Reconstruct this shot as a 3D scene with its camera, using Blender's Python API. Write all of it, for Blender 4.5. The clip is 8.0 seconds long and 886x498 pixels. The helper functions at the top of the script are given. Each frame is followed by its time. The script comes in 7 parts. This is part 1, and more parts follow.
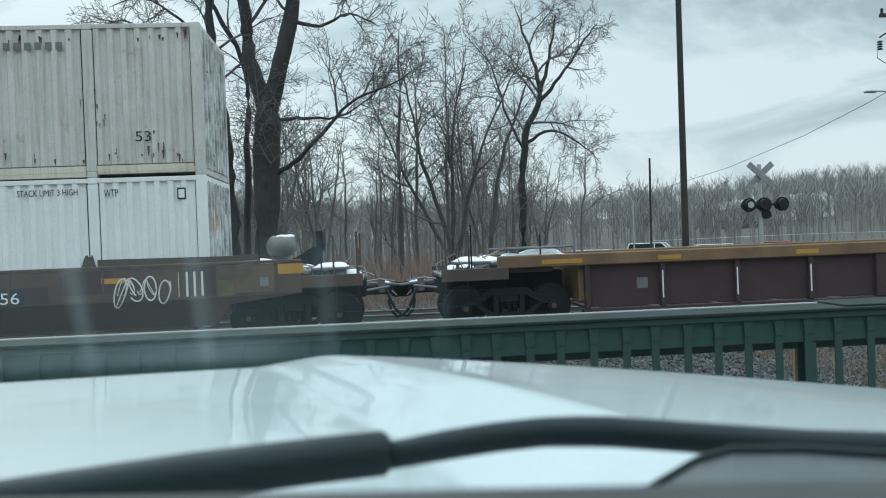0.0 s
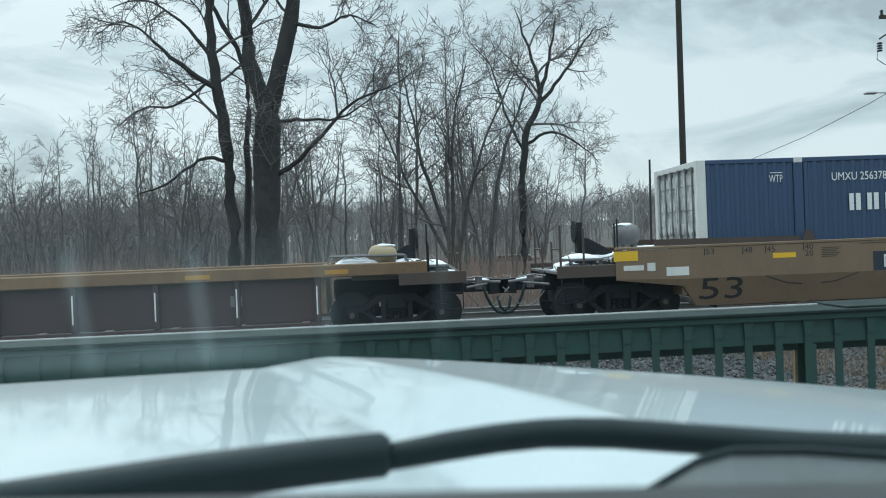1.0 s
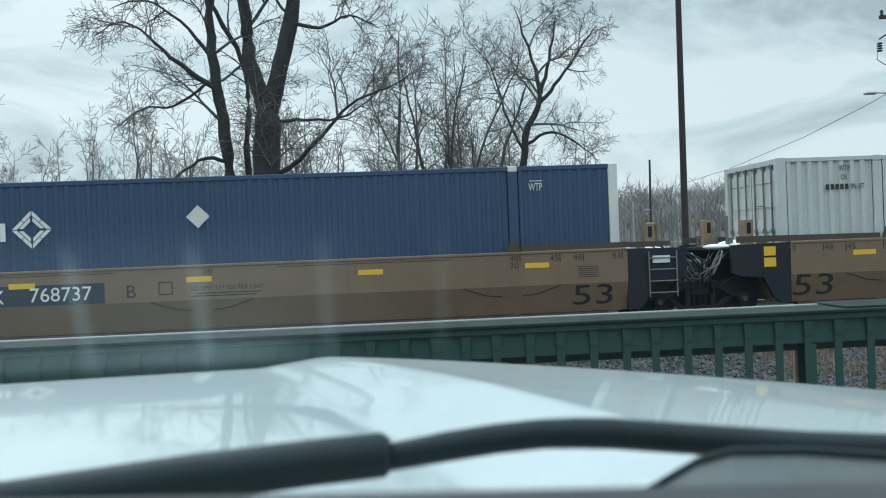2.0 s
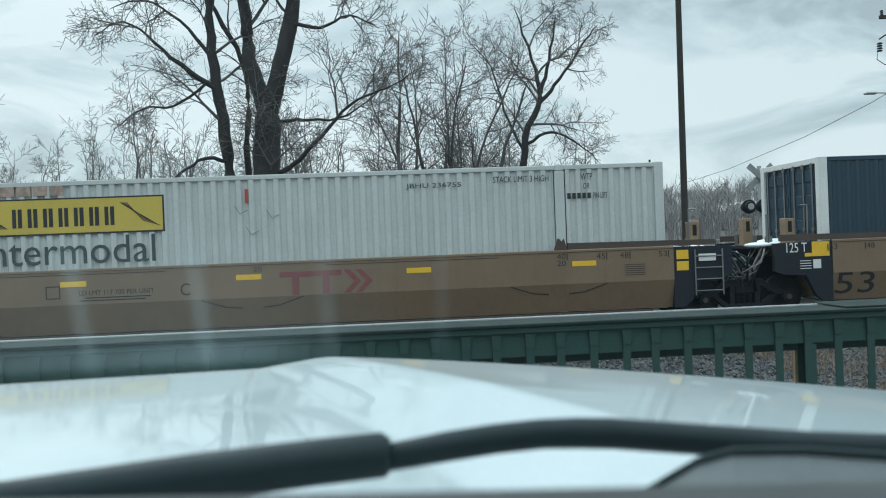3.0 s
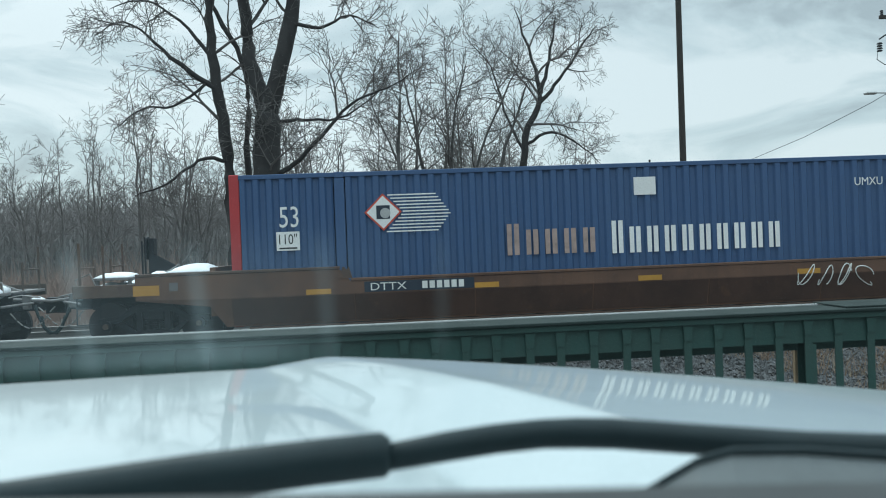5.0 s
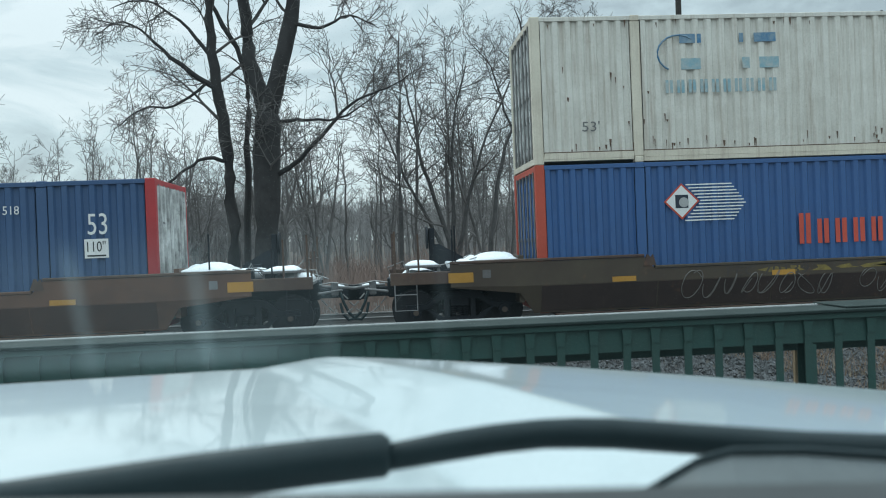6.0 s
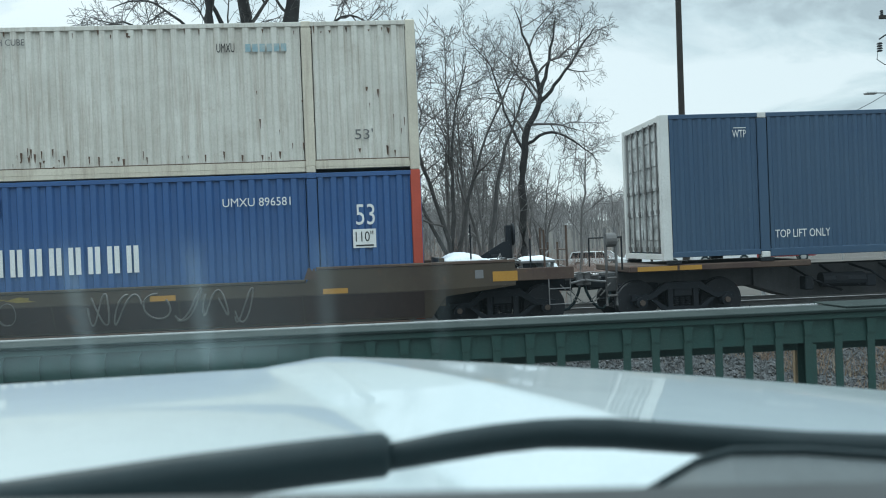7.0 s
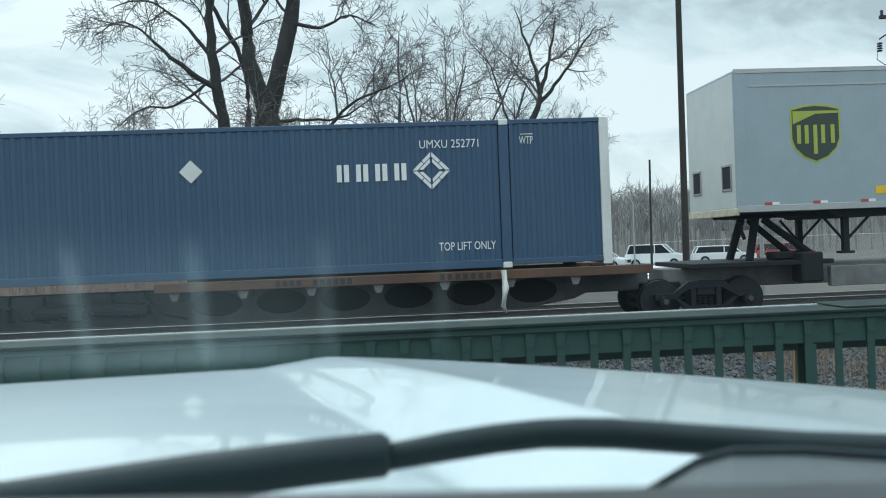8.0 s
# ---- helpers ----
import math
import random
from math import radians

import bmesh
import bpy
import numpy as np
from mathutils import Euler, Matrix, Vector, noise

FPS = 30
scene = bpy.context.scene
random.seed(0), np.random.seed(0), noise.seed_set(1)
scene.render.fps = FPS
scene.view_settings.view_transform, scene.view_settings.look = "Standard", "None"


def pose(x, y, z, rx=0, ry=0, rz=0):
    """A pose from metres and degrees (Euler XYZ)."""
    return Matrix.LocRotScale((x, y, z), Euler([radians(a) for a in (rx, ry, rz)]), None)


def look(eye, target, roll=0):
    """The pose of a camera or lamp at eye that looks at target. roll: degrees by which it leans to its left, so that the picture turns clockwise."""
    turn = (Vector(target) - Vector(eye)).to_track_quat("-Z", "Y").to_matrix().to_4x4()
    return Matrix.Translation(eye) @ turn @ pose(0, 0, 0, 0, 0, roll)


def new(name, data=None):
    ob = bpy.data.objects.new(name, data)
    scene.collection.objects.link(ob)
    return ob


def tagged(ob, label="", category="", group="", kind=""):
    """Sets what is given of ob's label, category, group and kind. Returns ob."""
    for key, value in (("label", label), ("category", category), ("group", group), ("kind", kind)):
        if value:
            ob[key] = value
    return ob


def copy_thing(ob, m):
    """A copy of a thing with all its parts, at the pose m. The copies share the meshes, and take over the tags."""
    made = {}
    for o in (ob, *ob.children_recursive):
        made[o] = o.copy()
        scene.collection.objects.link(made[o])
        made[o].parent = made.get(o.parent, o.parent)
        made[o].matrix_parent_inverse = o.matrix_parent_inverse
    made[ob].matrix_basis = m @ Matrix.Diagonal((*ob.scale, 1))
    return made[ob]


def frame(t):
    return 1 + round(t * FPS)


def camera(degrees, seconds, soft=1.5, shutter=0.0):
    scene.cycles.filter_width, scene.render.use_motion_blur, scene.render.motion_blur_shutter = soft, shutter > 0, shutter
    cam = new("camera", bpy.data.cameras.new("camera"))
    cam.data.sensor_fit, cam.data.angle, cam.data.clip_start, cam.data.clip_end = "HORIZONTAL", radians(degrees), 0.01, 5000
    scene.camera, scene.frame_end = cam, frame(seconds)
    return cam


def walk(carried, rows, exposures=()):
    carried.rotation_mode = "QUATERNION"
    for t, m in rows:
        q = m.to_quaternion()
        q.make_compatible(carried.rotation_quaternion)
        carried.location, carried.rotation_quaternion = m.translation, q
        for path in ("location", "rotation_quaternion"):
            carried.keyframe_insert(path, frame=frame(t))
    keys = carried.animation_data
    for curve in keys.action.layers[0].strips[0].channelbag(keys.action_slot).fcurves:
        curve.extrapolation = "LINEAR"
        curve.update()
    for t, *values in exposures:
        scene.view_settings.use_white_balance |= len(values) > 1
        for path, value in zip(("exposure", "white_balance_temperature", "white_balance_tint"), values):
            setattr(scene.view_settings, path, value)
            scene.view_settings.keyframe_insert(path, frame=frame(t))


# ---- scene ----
# World: x along the track to the right, y away from the camera, z up; the rail tops lie at z = 0.
EYE = Vector((0.0, 0.0, 1.75))
YC = 17.563          # middle of the track
YAW, PITCH, ROLL = 0.07434, -0.00615, -2.2245


def aim(d_pitch=0.0):
    p = PITCH + d_pitch
    way = Vector((math.sin(YAW) * math.cos(p), math.cos(YAW) * math.cos(p), math.sin(p)))
    return look(EYE, EYE + way, ROLL)


cam = camera(55.48, 8.0, soft=1.05)
cam.data.dof.use_dof, cam.data.dof.focus_distance, cam.data.dof.aperture_fstop = True, 24.0, 5.2
walk(cam, [(0.0, aim(-0.0019)), (0.5, aim(-0.0008)), (1.5, aim(0)), (4.0, aim(0.0)), (8.0, aim(0.0))],
     exposures=[(0.0, -0.12, 5900, -1), (6.5, -0.12, 5900, -1), (7.0, 0.02, 5900, -1), (8.0, 0.02, 5900, -1)])

# ---- the train's way: metres gone by at each time ----
GONE = [(0, 0.00), (0.1, 1.96), (0.2, 3.79), (0.3, 4.98), (0.4, 7.00), (0.5, 8.96), (0.6, 10.85), (0.7, 12.61),
        (0.8, 14.41), (0.9, 15.47), (1, 17.27), (1.1, 19.55), (1.2, 21.34), (1.3, 23.12), (1.4, 24.95),
        (1.5, 26.09), (1.6, 27.86), (1.7, 29.65), (2.07, 36.22), (2.43, 42.80), (2.8, 49.37), (2.9, 51.15),
        (3, 53.50), (3.1, 55.24), (3.2, 56.93), (3.3, 58.71), (3.4, 59.92), (3.5, 61.70), (3.6, 63.53),
        (3.7, 65.77), (3.8, 67.51), (3.9, 69.34), (4, 70.64), (4.1, 72.38), (4.2, 74.25), (4.3, 76.72),
        (4.4, 78.46), (4.5, 80.15), (4.6, 81.45), (4.7, 83.25), (5.07, 89.83), (5.43, 96.40), (5.8, 102.98),
        (5.9, 104.38), (6, 106.20), (6.1, 107.99), (6.2, 110.28), (6.3, 112.08), (6.4, 113.91), (6.5, 115.17),
        (6.6, 116.96), (6.7, 118.75), (6.8, 121.11), (6.9, 122.81), (7, 124.60), (7.1, 125.87), (7.2, 127.51),
        (7.3, 129.24), (7.4, 130.97), (7.5, 133.38), (7.6, 135.13), (7.7, 136.34), (7.8, 138.10),
        (7.9, 139.94), (8, 141.78)]
SPEED = GONE[-1][1] / 8.0      # mean speed, by which the wheels turn


# ---- world and light ----
SUN_EL, SUN_AZ = radians(38), radians(-28)      # azimuth from +y towards +x
world = bpy.data.worlds.new("overcast_sky")
scene.world = world
world.use_nodes = True
wn, wl = world.node_tree.nodes, world.node_tree.links
wn.clear()


def node(tree, kind, **inputs):
    n = tree.nodes.new(kind)
    for k, v in inputs.items():
        n.inputs[k].default_value = v
    return n


def sky_nodes():
    t = world.node_tree
    out = t.nodes.new("ShaderNodeOutputWorld")
    bg = t.nodes.new("ShaderNodeBackground")
    sky = t.nodes.new("ShaderNodeTexSky")
    sky.sky_type, sky.sun_disc = "NISHITA", False
    sky.sun_elevation, sky.sun_rotation = SUN_EL, SUN_AZ
    scale = t.nodes.new("ShaderNodeVectorMath")
    scale.operation = "SCALE"
    scale.inputs["Scale"].default_value = 0.10
    wl.new(sky.outputs[0], scale.inputs[0])
    co = t.nodes.new("ShaderNodeTexCoord")
    mp = t.nodes.new("ShaderNodeMapping")
    mp.inputs["Scale"].default_value = (2.2, 2.2, 6.5)
    mp.inputs["Location"].default_value = (0.35, 0.1, 0.2)
    wl.new(co.outputs["Generated"], mp.inputs["Vector"])
    nz = node(t, "ShaderNodeTexNoise", Scale=1.5, Detail=8.0, Roughness=0.58, Distortion=0.7)
    wl.new(mp.outputs[0], nz.inputs["Vector"])
    ramp = t.nodes.new("ShaderNodeValToRGB")
    ramp.color_ramp.elements[0].position, ramp.color_ramp.elements[0].color = 0.36, (0.56, 0.62, 0.65, 1)
    ramp.color_ramp.elements[1].position, ramp.color_ramp.elements[1].color = 0.57, (0.99, 1.03, 1.04, 1)
    mid = ramp.color_ramp.elements.new(0.46)
    mid.color = (0.76, 0.84, 0.865, 1)
    wl.new(nz.outputs["Fac"], ramp.inputs[0])
    mix = t.nodes.new("ShaderNodeMix")
    mix.data_type = "RGBA"
    mix.inputs[0].default_value = 0.90
    wl.new(scale.outputs[0], mix.inputs[6])
    wl.new(ramp.outputs[0], mix.inputs[7])
    # an overcast sky grows brighter towards its zenith
    sep = t.nodes.new("ShaderNodeSeparateXYZ")
    wl.new(co.outputs["Generated"], sep.inputs[0])
    rise = t.nodes.new("ShaderNodeMapRange")
    rise.interpolation_type = "SMOOTHSTEP"
    rise.inputs["From Min"].default_value, rise.inputs["From Max"].default_value = 0.22, 0.95
    rise.inputs["To Min"].default_value, rise.inputs["To Max"].default_value = SKY, SKY * ZENITH
    wl.new(sep.outputs["Z"], rise.inputs["Value"])
    # the hidden sun brightens the clouds on its side
    near = t.nodes.new("ShaderNodeVectorMath")
    near.operation = "DOT_PRODUCT"
    near.inputs[1].default_value = (math.sin(SUN_AZ) * math.cos(SUN_EL), math.cos(SUN_AZ) * math.cos(SUN_EL), math.sin(SUN_EL))
    wl.new(co.outputs["Generated"], near.inputs[0])
    glow = t.nodes.new("ShaderNodeMapRange")
    glow.inputs["From Min"].default_value, glow.inputs["From Max"].default_value = 0.55, 1.0
    glow.inputs["To Min"].default_value, glow.inputs["To Max"].default_value = 0.95, 1.01
    wl.new(near.outputs["Value"], glow.inputs["Value"])
    bright = t.nodes.new("ShaderNodeVectorMath")
    bright.operation = "SCALE"
    wl.new(mix.outputs[2], bright.inputs[0])
    wl.new(glow.outputs[0], bright.inputs["Scale"])
    wl.new(bright.outputs[0], bg.inputs["Color"])
    wl.new(rise.outputs[0], bg.inputs["Strength"])
    wl.new(bg.outputs[0], out.inputs["Surface"])


SKY, ZENITH = 0.93, 3.2
sky_nodes()
sun_data = bpy.data.lights.new("sun", "SUN")
sun_data.energy, sun_data.angle, sun_data.color = 0.8, radians(14), (1.0, 0.96, 0.9)
sun = new("sun", sun_data)
to_sun = Vector((math.sin(SUN_AZ) * math.cos(SUN_EL), -math.cos(SUN_AZ) * math.cos(SUN_EL) * -1, math.sin(SUN_EL)))
sun.matrix_world = look((0, 0, 60), Vector((0, 0, 60)) - to_sun)


# ---- materials ----
MATS = {}


def mat(name, color, rough=0.6, metal=0.0, dirt=None, amount=0.35, scale=1.2, grain=30.0, bump=0.15, streak=0.0, coat=0.0,
        rust=None, rust_amount=0.0, spec=0.5, vary=0.0, coat_rough=0.03):
    """A painted or raw surface with large stains, fine grain, rain streaks and a fine relief."""
    if name in MATS:
        return MATS[name]
    m = bpy.data.materials.new(name)
    m.use_nodes = True
    t = m.node_tree
    b = t.nodes["Principled BSDF"]
    co = t.nodes.new("ShaderNodeTexCoord")
    dirt = dirt or tuple(c * 0.45 for c in color)
    big = node(t, "ShaderNodeTexNoise", Scale=scale, Detail=6.0, Roughness=0.62)
    t.links.new(co.outputs["Object"], big.inputs["Vector"])
    r1 = t.nodes.new("ShaderNodeMapRange")
    r1.inputs["From Min"].default_value, r1.inputs["From Max"].default_value = 0.38, 0.72
    r1.inputs["To Max"].default_value = amount
    t.links.new(big.outputs["Fac"], r1.inputs["Value"])
    mx = t.nodes.new("ShaderNodeMix")
    mx.data_type = "RGBA"
    mx.inputs[6].default_value, mx.inputs[7].default_value = (*color, 1), (*dirt, 1)
    t.links.new(r1.outputs[0], mx.inputs[0])
    last = mx.outputs[2]
    if streak:
        mp = t.nodes.new("ShaderNodeMapping")
        mp.inputs["Scale"].default_value = (7.0, 7.0, 0.35)
        t.links.new(co.outputs["Object"], mp.inputs["Vector"])
        sn = node(t, "ShaderNodeTexNoise", Scale=1.6, Detail=5.0, Roughness=0.7)
        t.links.new(mp.outputs[0], sn.inputs["Vector"])
        r2 = t.nodes.new("ShaderNodeMapRange")
        r2.inputs["From Min"].default_value, r2.inputs["From Max"].default_value = 0.50, 0.74
        r2.inputs["To Max"].default_value = streak
        t.links.new(sn.outputs["Fac"], r2.inputs["Value"])
        m2 = t.nodes.new("ShaderNodeMix")
        m2.data_type = "RGBA"
        m2.inputs[7].default_value = (*(rust or dirt), 1)
        t.links.new(r2.outputs[0], m2.inputs[0])
        t.links.new(last, m2.inputs[6])
        last = m2.outputs[2]
    if rust_amount:
        rn = node(t, "ShaderNodeTexNoise", Scale=3.7, Detail=8.0, Roughness=0.7)
        t.links.new(co.outputs["Object"], rn.inputs["Vector"])
        r3 = t.nodes.new("ShaderNodeMapRange")
        r3.inputs["From Min"].default_value, r3.inputs["From Max"].default_value = 0.60, 0.66
        r3.inputs["To Max"].default_value = rust_amount
        t.links.new(rn.outputs["Fac"], r3.inputs["Value"])
        m3 = t.nodes.new("ShaderNodeMix")
        m3.data_type = "RGBA"
        m3.inputs[7].default_value = (*(rust or (0.13, 0.06, 0.03)), 1)
        t.links.new(r3.outputs[0], m3.inputs[0])
        t.links.new(last, m3.inputs[6])
        last = m3.outputs[2]
    fine = node(t, "ShaderNodeTexNoise", Scale=grain, Detail=4.0, Roughness=0.6)
    t.links.new(co.outputs["Object"], fine.inputs["Vector"])
    hs = t.nodes.new("ShaderNodeHueSaturation")
    vr = t.nodes.new("ShaderNodeMapRange")
    vr.inputs["To Min"].default_value, vr.inputs["To Max"].default_value = 0.82, 1.18
    t.links.new(fine.outputs["Fac"], vr.inputs["Value"])
    value = vr.outputs[0]
    if vary:
        oi = t.nodes.new("ShaderNodeObjectInfo")
        gm = t.nodes.new("ShaderNodeNewGeometry")
        ad = t.nodes.new("ShaderNodeMath")
        ad.operation = "ADD"
        t.links.new(oi.outputs["Random"], ad.inputs[0])
        t.links.new(gm.outputs["Random Per Island"], ad.inputs[1])
        v2 = t.nodes.new("ShaderNodeMapRange")
        v2.inputs["From Max"].default_value = 2.0
        v2.inputs["To Min"].default_value, v2.inputs["To Max"].default_value = 1 - vary, 1 + vary
        t.links.new(ad.outputs[0], v2.inputs["Value"])
        mu = t.nodes.new("ShaderNodeMath")
        mu.operation = "MULTIPLY"
        t.links.new(value, mu.inputs[0])
        t.links.new(v2.outputs[0], mu.inputs[1])
        value = mu.outputs[0]
    t.links.new(value, hs.inputs["Value"])
    t.links.new(last, hs.inputs["Color"])
    t.links.new(hs.outputs[0], b.inputs["Base Color"])
    rr = t.nodes.new("ShaderNodeMapRange")
    rr.inputs["To Min"].default_value, rr.inputs["To Max"].default_value = max(0.02, rough - 0.12), min(1, rough + 0.14)
    t.links.new(big.outputs["Fac"], rr.inputs["Value"])
    t.links.new(rr.outputs[0], b.inputs["Roughness"])
    b.inputs["Metallic"].default_value = metal
    b.inputs["Specular IOR Level"].default_value = spec
    if coat:
        b.inputs["Coat Weight"].default_value, b.inputs["Coat Roughness"].default_value = coat, coat_rough
    if bump:
        bp = node(t, "ShaderNodeBump", Strength=bump, Distance=0.01)
        t.links.new(fine.outputs["Fac"], bp.inputs["Height"])
        t.links.new(bp.outputs[0], b.inputs["Normal"])
    MATS[name] = m
    return m


RUST = (0.16, 0.075, 0.04)
M_TAN = mat("tan_railcar_paint", (0.188, 0.128, 0.078), 0.6, dirt=(0.12, 0.085, 0.06), amount=0.5, streak=0.35, scale=0.7)
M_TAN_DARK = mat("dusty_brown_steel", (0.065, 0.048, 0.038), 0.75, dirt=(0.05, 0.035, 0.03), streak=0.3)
M_BROWN = mat("weathered_brown_railcar_paint", (0.088, 0.058, 0.040), 0.75, dirt=(0.042, 0.022, 0.021), amount=1.0, scale=0.9, streak=0.4, rust_amount=0.4)
M_ORANGE = mat("faded_orange_brown_paint", (0.115, 0.060, 0.037), 0.75, dirt=(0.055, 0.030, 0.022), amount=0.9, scale=0.8, streak=0.4, rust_amount=0.4)
M_MAROON = mat("maroon_brown_panel_paint", (0.048, 0.022, 0.024), 0.75, dirt=(0.03, 0.018, 0.018), amount=0.7, streak=0.3)
M_OCHRE = mat("ochre_chord_paint", (0.19, 0.115, 0.055), 0.7, dirt=(0.09, 0.052, 0.032), amount=0.8, streak=0.2)
M_OLIVE = mat("grimy_olive_brown_paint", (0.060, 0.046, 0.030), 0.75, dirt=(0.045, 0.032, 0.025), amount=0.8, streak=0.4, rust_amount=0.3)
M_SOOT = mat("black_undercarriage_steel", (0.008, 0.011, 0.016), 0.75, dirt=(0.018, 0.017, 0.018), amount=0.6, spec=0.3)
M_BLACK = mat("navy_black_steel", (0.009, 0.013, 0.022), 0.6, dirt=(0.02, 0.02, 0.024), amount=0.5, spec=0.3)
M_STEEL = mat("worn_bright_steel", (0.24, 0.235, 0.23), 0.42, 0.8)
M_GREYSTEEL = mat("grey_railcar_steel", (0.17, 0.17, 0.175), 0.6, dirt=(0.07, 0.063, 0.058), amount=0.9, streak=0.3)
M_YELLOW = mat("yellow_reflector", (0.72, 0.44, 0.02), 0.45, amount=0.15)
M_YELLOW_OLD = mat("dirty_yellow_reflector", (0.42, 0.22, 0.03), 0.55, amount=0.5)
M_SNOW = mat("old_snow", (0.80, 0.83, 0.86), 0.7, dirt=(0.6, 0.63, 0.66), amount=0.4, scale=5, bump=0.4)
M_WHITE = mat("white_lettering", (0.72, 0.73, 0.72), 0.5, amount=0.2)
M_GHOST = mat("chalk_white_scrawl", (0.17, 0.158, 0.145), 0.7, amount=0.7, scale=6)
M_DARKINK = mat("black_lettering", (0.02, 0.02, 0.022), 0.6, amount=0.2)
M_NAVYPLATE = mat("navy_number_panel", (0.012, 0.022, 0.04), 0.5, amount=0.3)
M_BLUE_UM = mat("navy_blue_container_paint", (0.025, 0.058, 0.130), 0.5, dirt=(0.03, 0.05, 0.09), amount=0.5, scale=0.6, streak=0.12)
# navy paint whose paler blotches carry the haze seen through the windscreen
M_BLUE_HAZE = mat("hazed_navy_container_paint", (0.026, 0.064, 0.130), 0.5, dirt=(0.050, 0.090, 0.145), amount=0.75, scale=0.28, streak=0.15)
M_GRIME = mat("grime_streaked_white_end_paint", (0.60, 0.62, 0.61), 0.6, dirt=(0.13, 0.13, 0.125), amount=1.0, scale=2.5, streak=1.0, rust=(0.03, 0.032, 0.034), rust_amount=0.8)
M_SLATE = mat("slate_blue_container_paint", (0.012, 0.034, 0.056), 0.5, dirt=(0.019, 0.041, 0.060), amount=0.5, scale=0.6, streak=0.12)
M_BLUE_PS = mat("bright_blue_container_paint", (0.034, 0.095, 0.255), 0.5, dirt=(0.038, 0.078, 0.175), amount=0.5, scale=0.6, streak=0.15)
M_BLUE_PD = mat("dull_blue_container_paint", (0.032, 0.076, 0.18), 0.55, dirt=(0.05, 0.09, 0.17), amount=0.5, scale=0.6, streak=0.15)
M_RED = mat("orange_red_post_paint", (0.42, 0.065, 0.035), 0.55, amount=0.4)
M_CREAM = mat("stained_cream_container_paint", (0.64, 0.63, 0.58), 0.6, dirt=(0.47, 0.45, 0.40), amount=0.7, streak=0.6, rust=(0.27, 0.2, 0.14), rust_amount=0.15)
M_CREAM_OLD = mat("rust_stained_grey_container_paint", (0.57, 0.565, 0.54), 0.6, dirt=(0.41, 0.39, 0.36), amount=0.6, streak=0.6, rust=(0.2, 0.13, 0.09), rust_amount=0.3)
M_RAILCREAM = mat("cream_rail_paint", (0.64, 0.60, 0.50), 0.6, dirt=(0.36, 0.31, 0.25), amount=0.5, streak=0.4, rust=RUST)
M_JB = mat("clean_white_container_paint", (0.76, 0.78, 0.77), 0.5, dirt=(0.60, 0.62, 0.61), amount=0.5, streak=0.2)
M_JB_DULL = mat("dull_white_container_paint", (0.50, 0.525, 0.515), 0.5, dirt=(0.39, 0.41, 0.405), amount=0.5, streak=0.25)
M_RED_P = mat("crimson_post_paint", (0.36, 0.03, 0.035), 0.55, amount=0.4)
M_WHEEL = mat("grimy_wheel_steel", (0.016, 0.018, 0.023), 0.65, 0.2, amount=0.5, scale=3)
M_WPOST = mat("white_post_paint", (0.66, 0.67, 0.65), 0.55, dirt=(0.4, 0.38, 0.36), amount=0.4, streak=0.3)
M_SILVER = mat("silver_trailer_skin", (0.30, 0.355, 0.39), 0.4, 0.1, dirt=(0.24, 0.27, 0.285), amount=0.4, streak=0.15)
M_GREEN = mat("weathered_green_rail_paint", (0.012, 0.052, 0.044), 0.6, dirt=(0.028, 0.046, 0.038), amount=0.5, scale=3, streak=0.35, grain=60)
M_GREENTOP = mat("sun_bleached_green_paint", (0.020, 0.031, 0.029), 0.85, dirt=(0.010, 0.019, 0.018), amount=0.8, scale=5, grain=60, spec=0.2)
M_BARK = mat("dark_bark", (0.036, 0.034, 0.034), 0.9, dirt=(0.018, 0.017, 0.017), amount=0.7, scale=3, grain=22, bump=0.8, streak=0.5)
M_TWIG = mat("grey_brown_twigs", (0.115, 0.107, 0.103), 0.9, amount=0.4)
# paler with distance down to M_FARTWIG: the air's haze is mixed into these colours
M_BARK_FAR = mat("hazed_bark_of_the_wood", (0.125, 0.118, 0.115), 0.9, dirt=(0.06, 0.057, 0.055), amount=0.6, scale=2)
M_TWIG_FAR = mat("haze_paled_twigs", (0.155, 0.145, 0.142), 0.9, amount=0.4)
M_BARK_MID = mat("hazed_grey_brown_bark", (0.075, 0.072, 0.071), 0.9, dirt=(0.035, 0.033, 0.033), amount=0.7, scale=3, grain=22, bump=0.6, streak=0.4)
M_FARTWIG = mat("hazed_far_woods", (0.23, 0.222, 0.22), 0.95, amount=0.5, scale=0.2, bump=0)
M_BRUSH = mat("russet_winter_brush", (0.25, 0.175, 0.145), 0.95, dirt=(0.09, 0.07, 0.06), amount=0.6, scale=0.5, bump=0)
M_GROUND = mat("winter_ground", (0.072, 0.064, 0.055), 0.95, dirt=(0.042, 0.039, 0.035), amount=0.8, scale=0.35, grain=9, bump=0.6)
M_BALLAST = mat("ballast_bed", (0.05, 0.048, 0.047), 0.95, dirt=(0.028, 0.027, 0.026), amount=0.6, scale=2, grain=14, bump=1.0)
M_STONE = mat("grey_ballast_stone", (0.080, 0.083, 0.086), 0.85, dirt=(0.028, 0.028, 0.029), amount=0.6, scale=4, vary=0.85)
M_TIE = mat("creosoted_timber", (0.06, 0.048, 0.04), 0.9, amount=0.5, scale=4)
M_ROAD = mat("wet_asphalt", (0.06, 0.06, 0.062), 0.7, amount=0.4, scale=0.8, grain=50, bump=0.4)
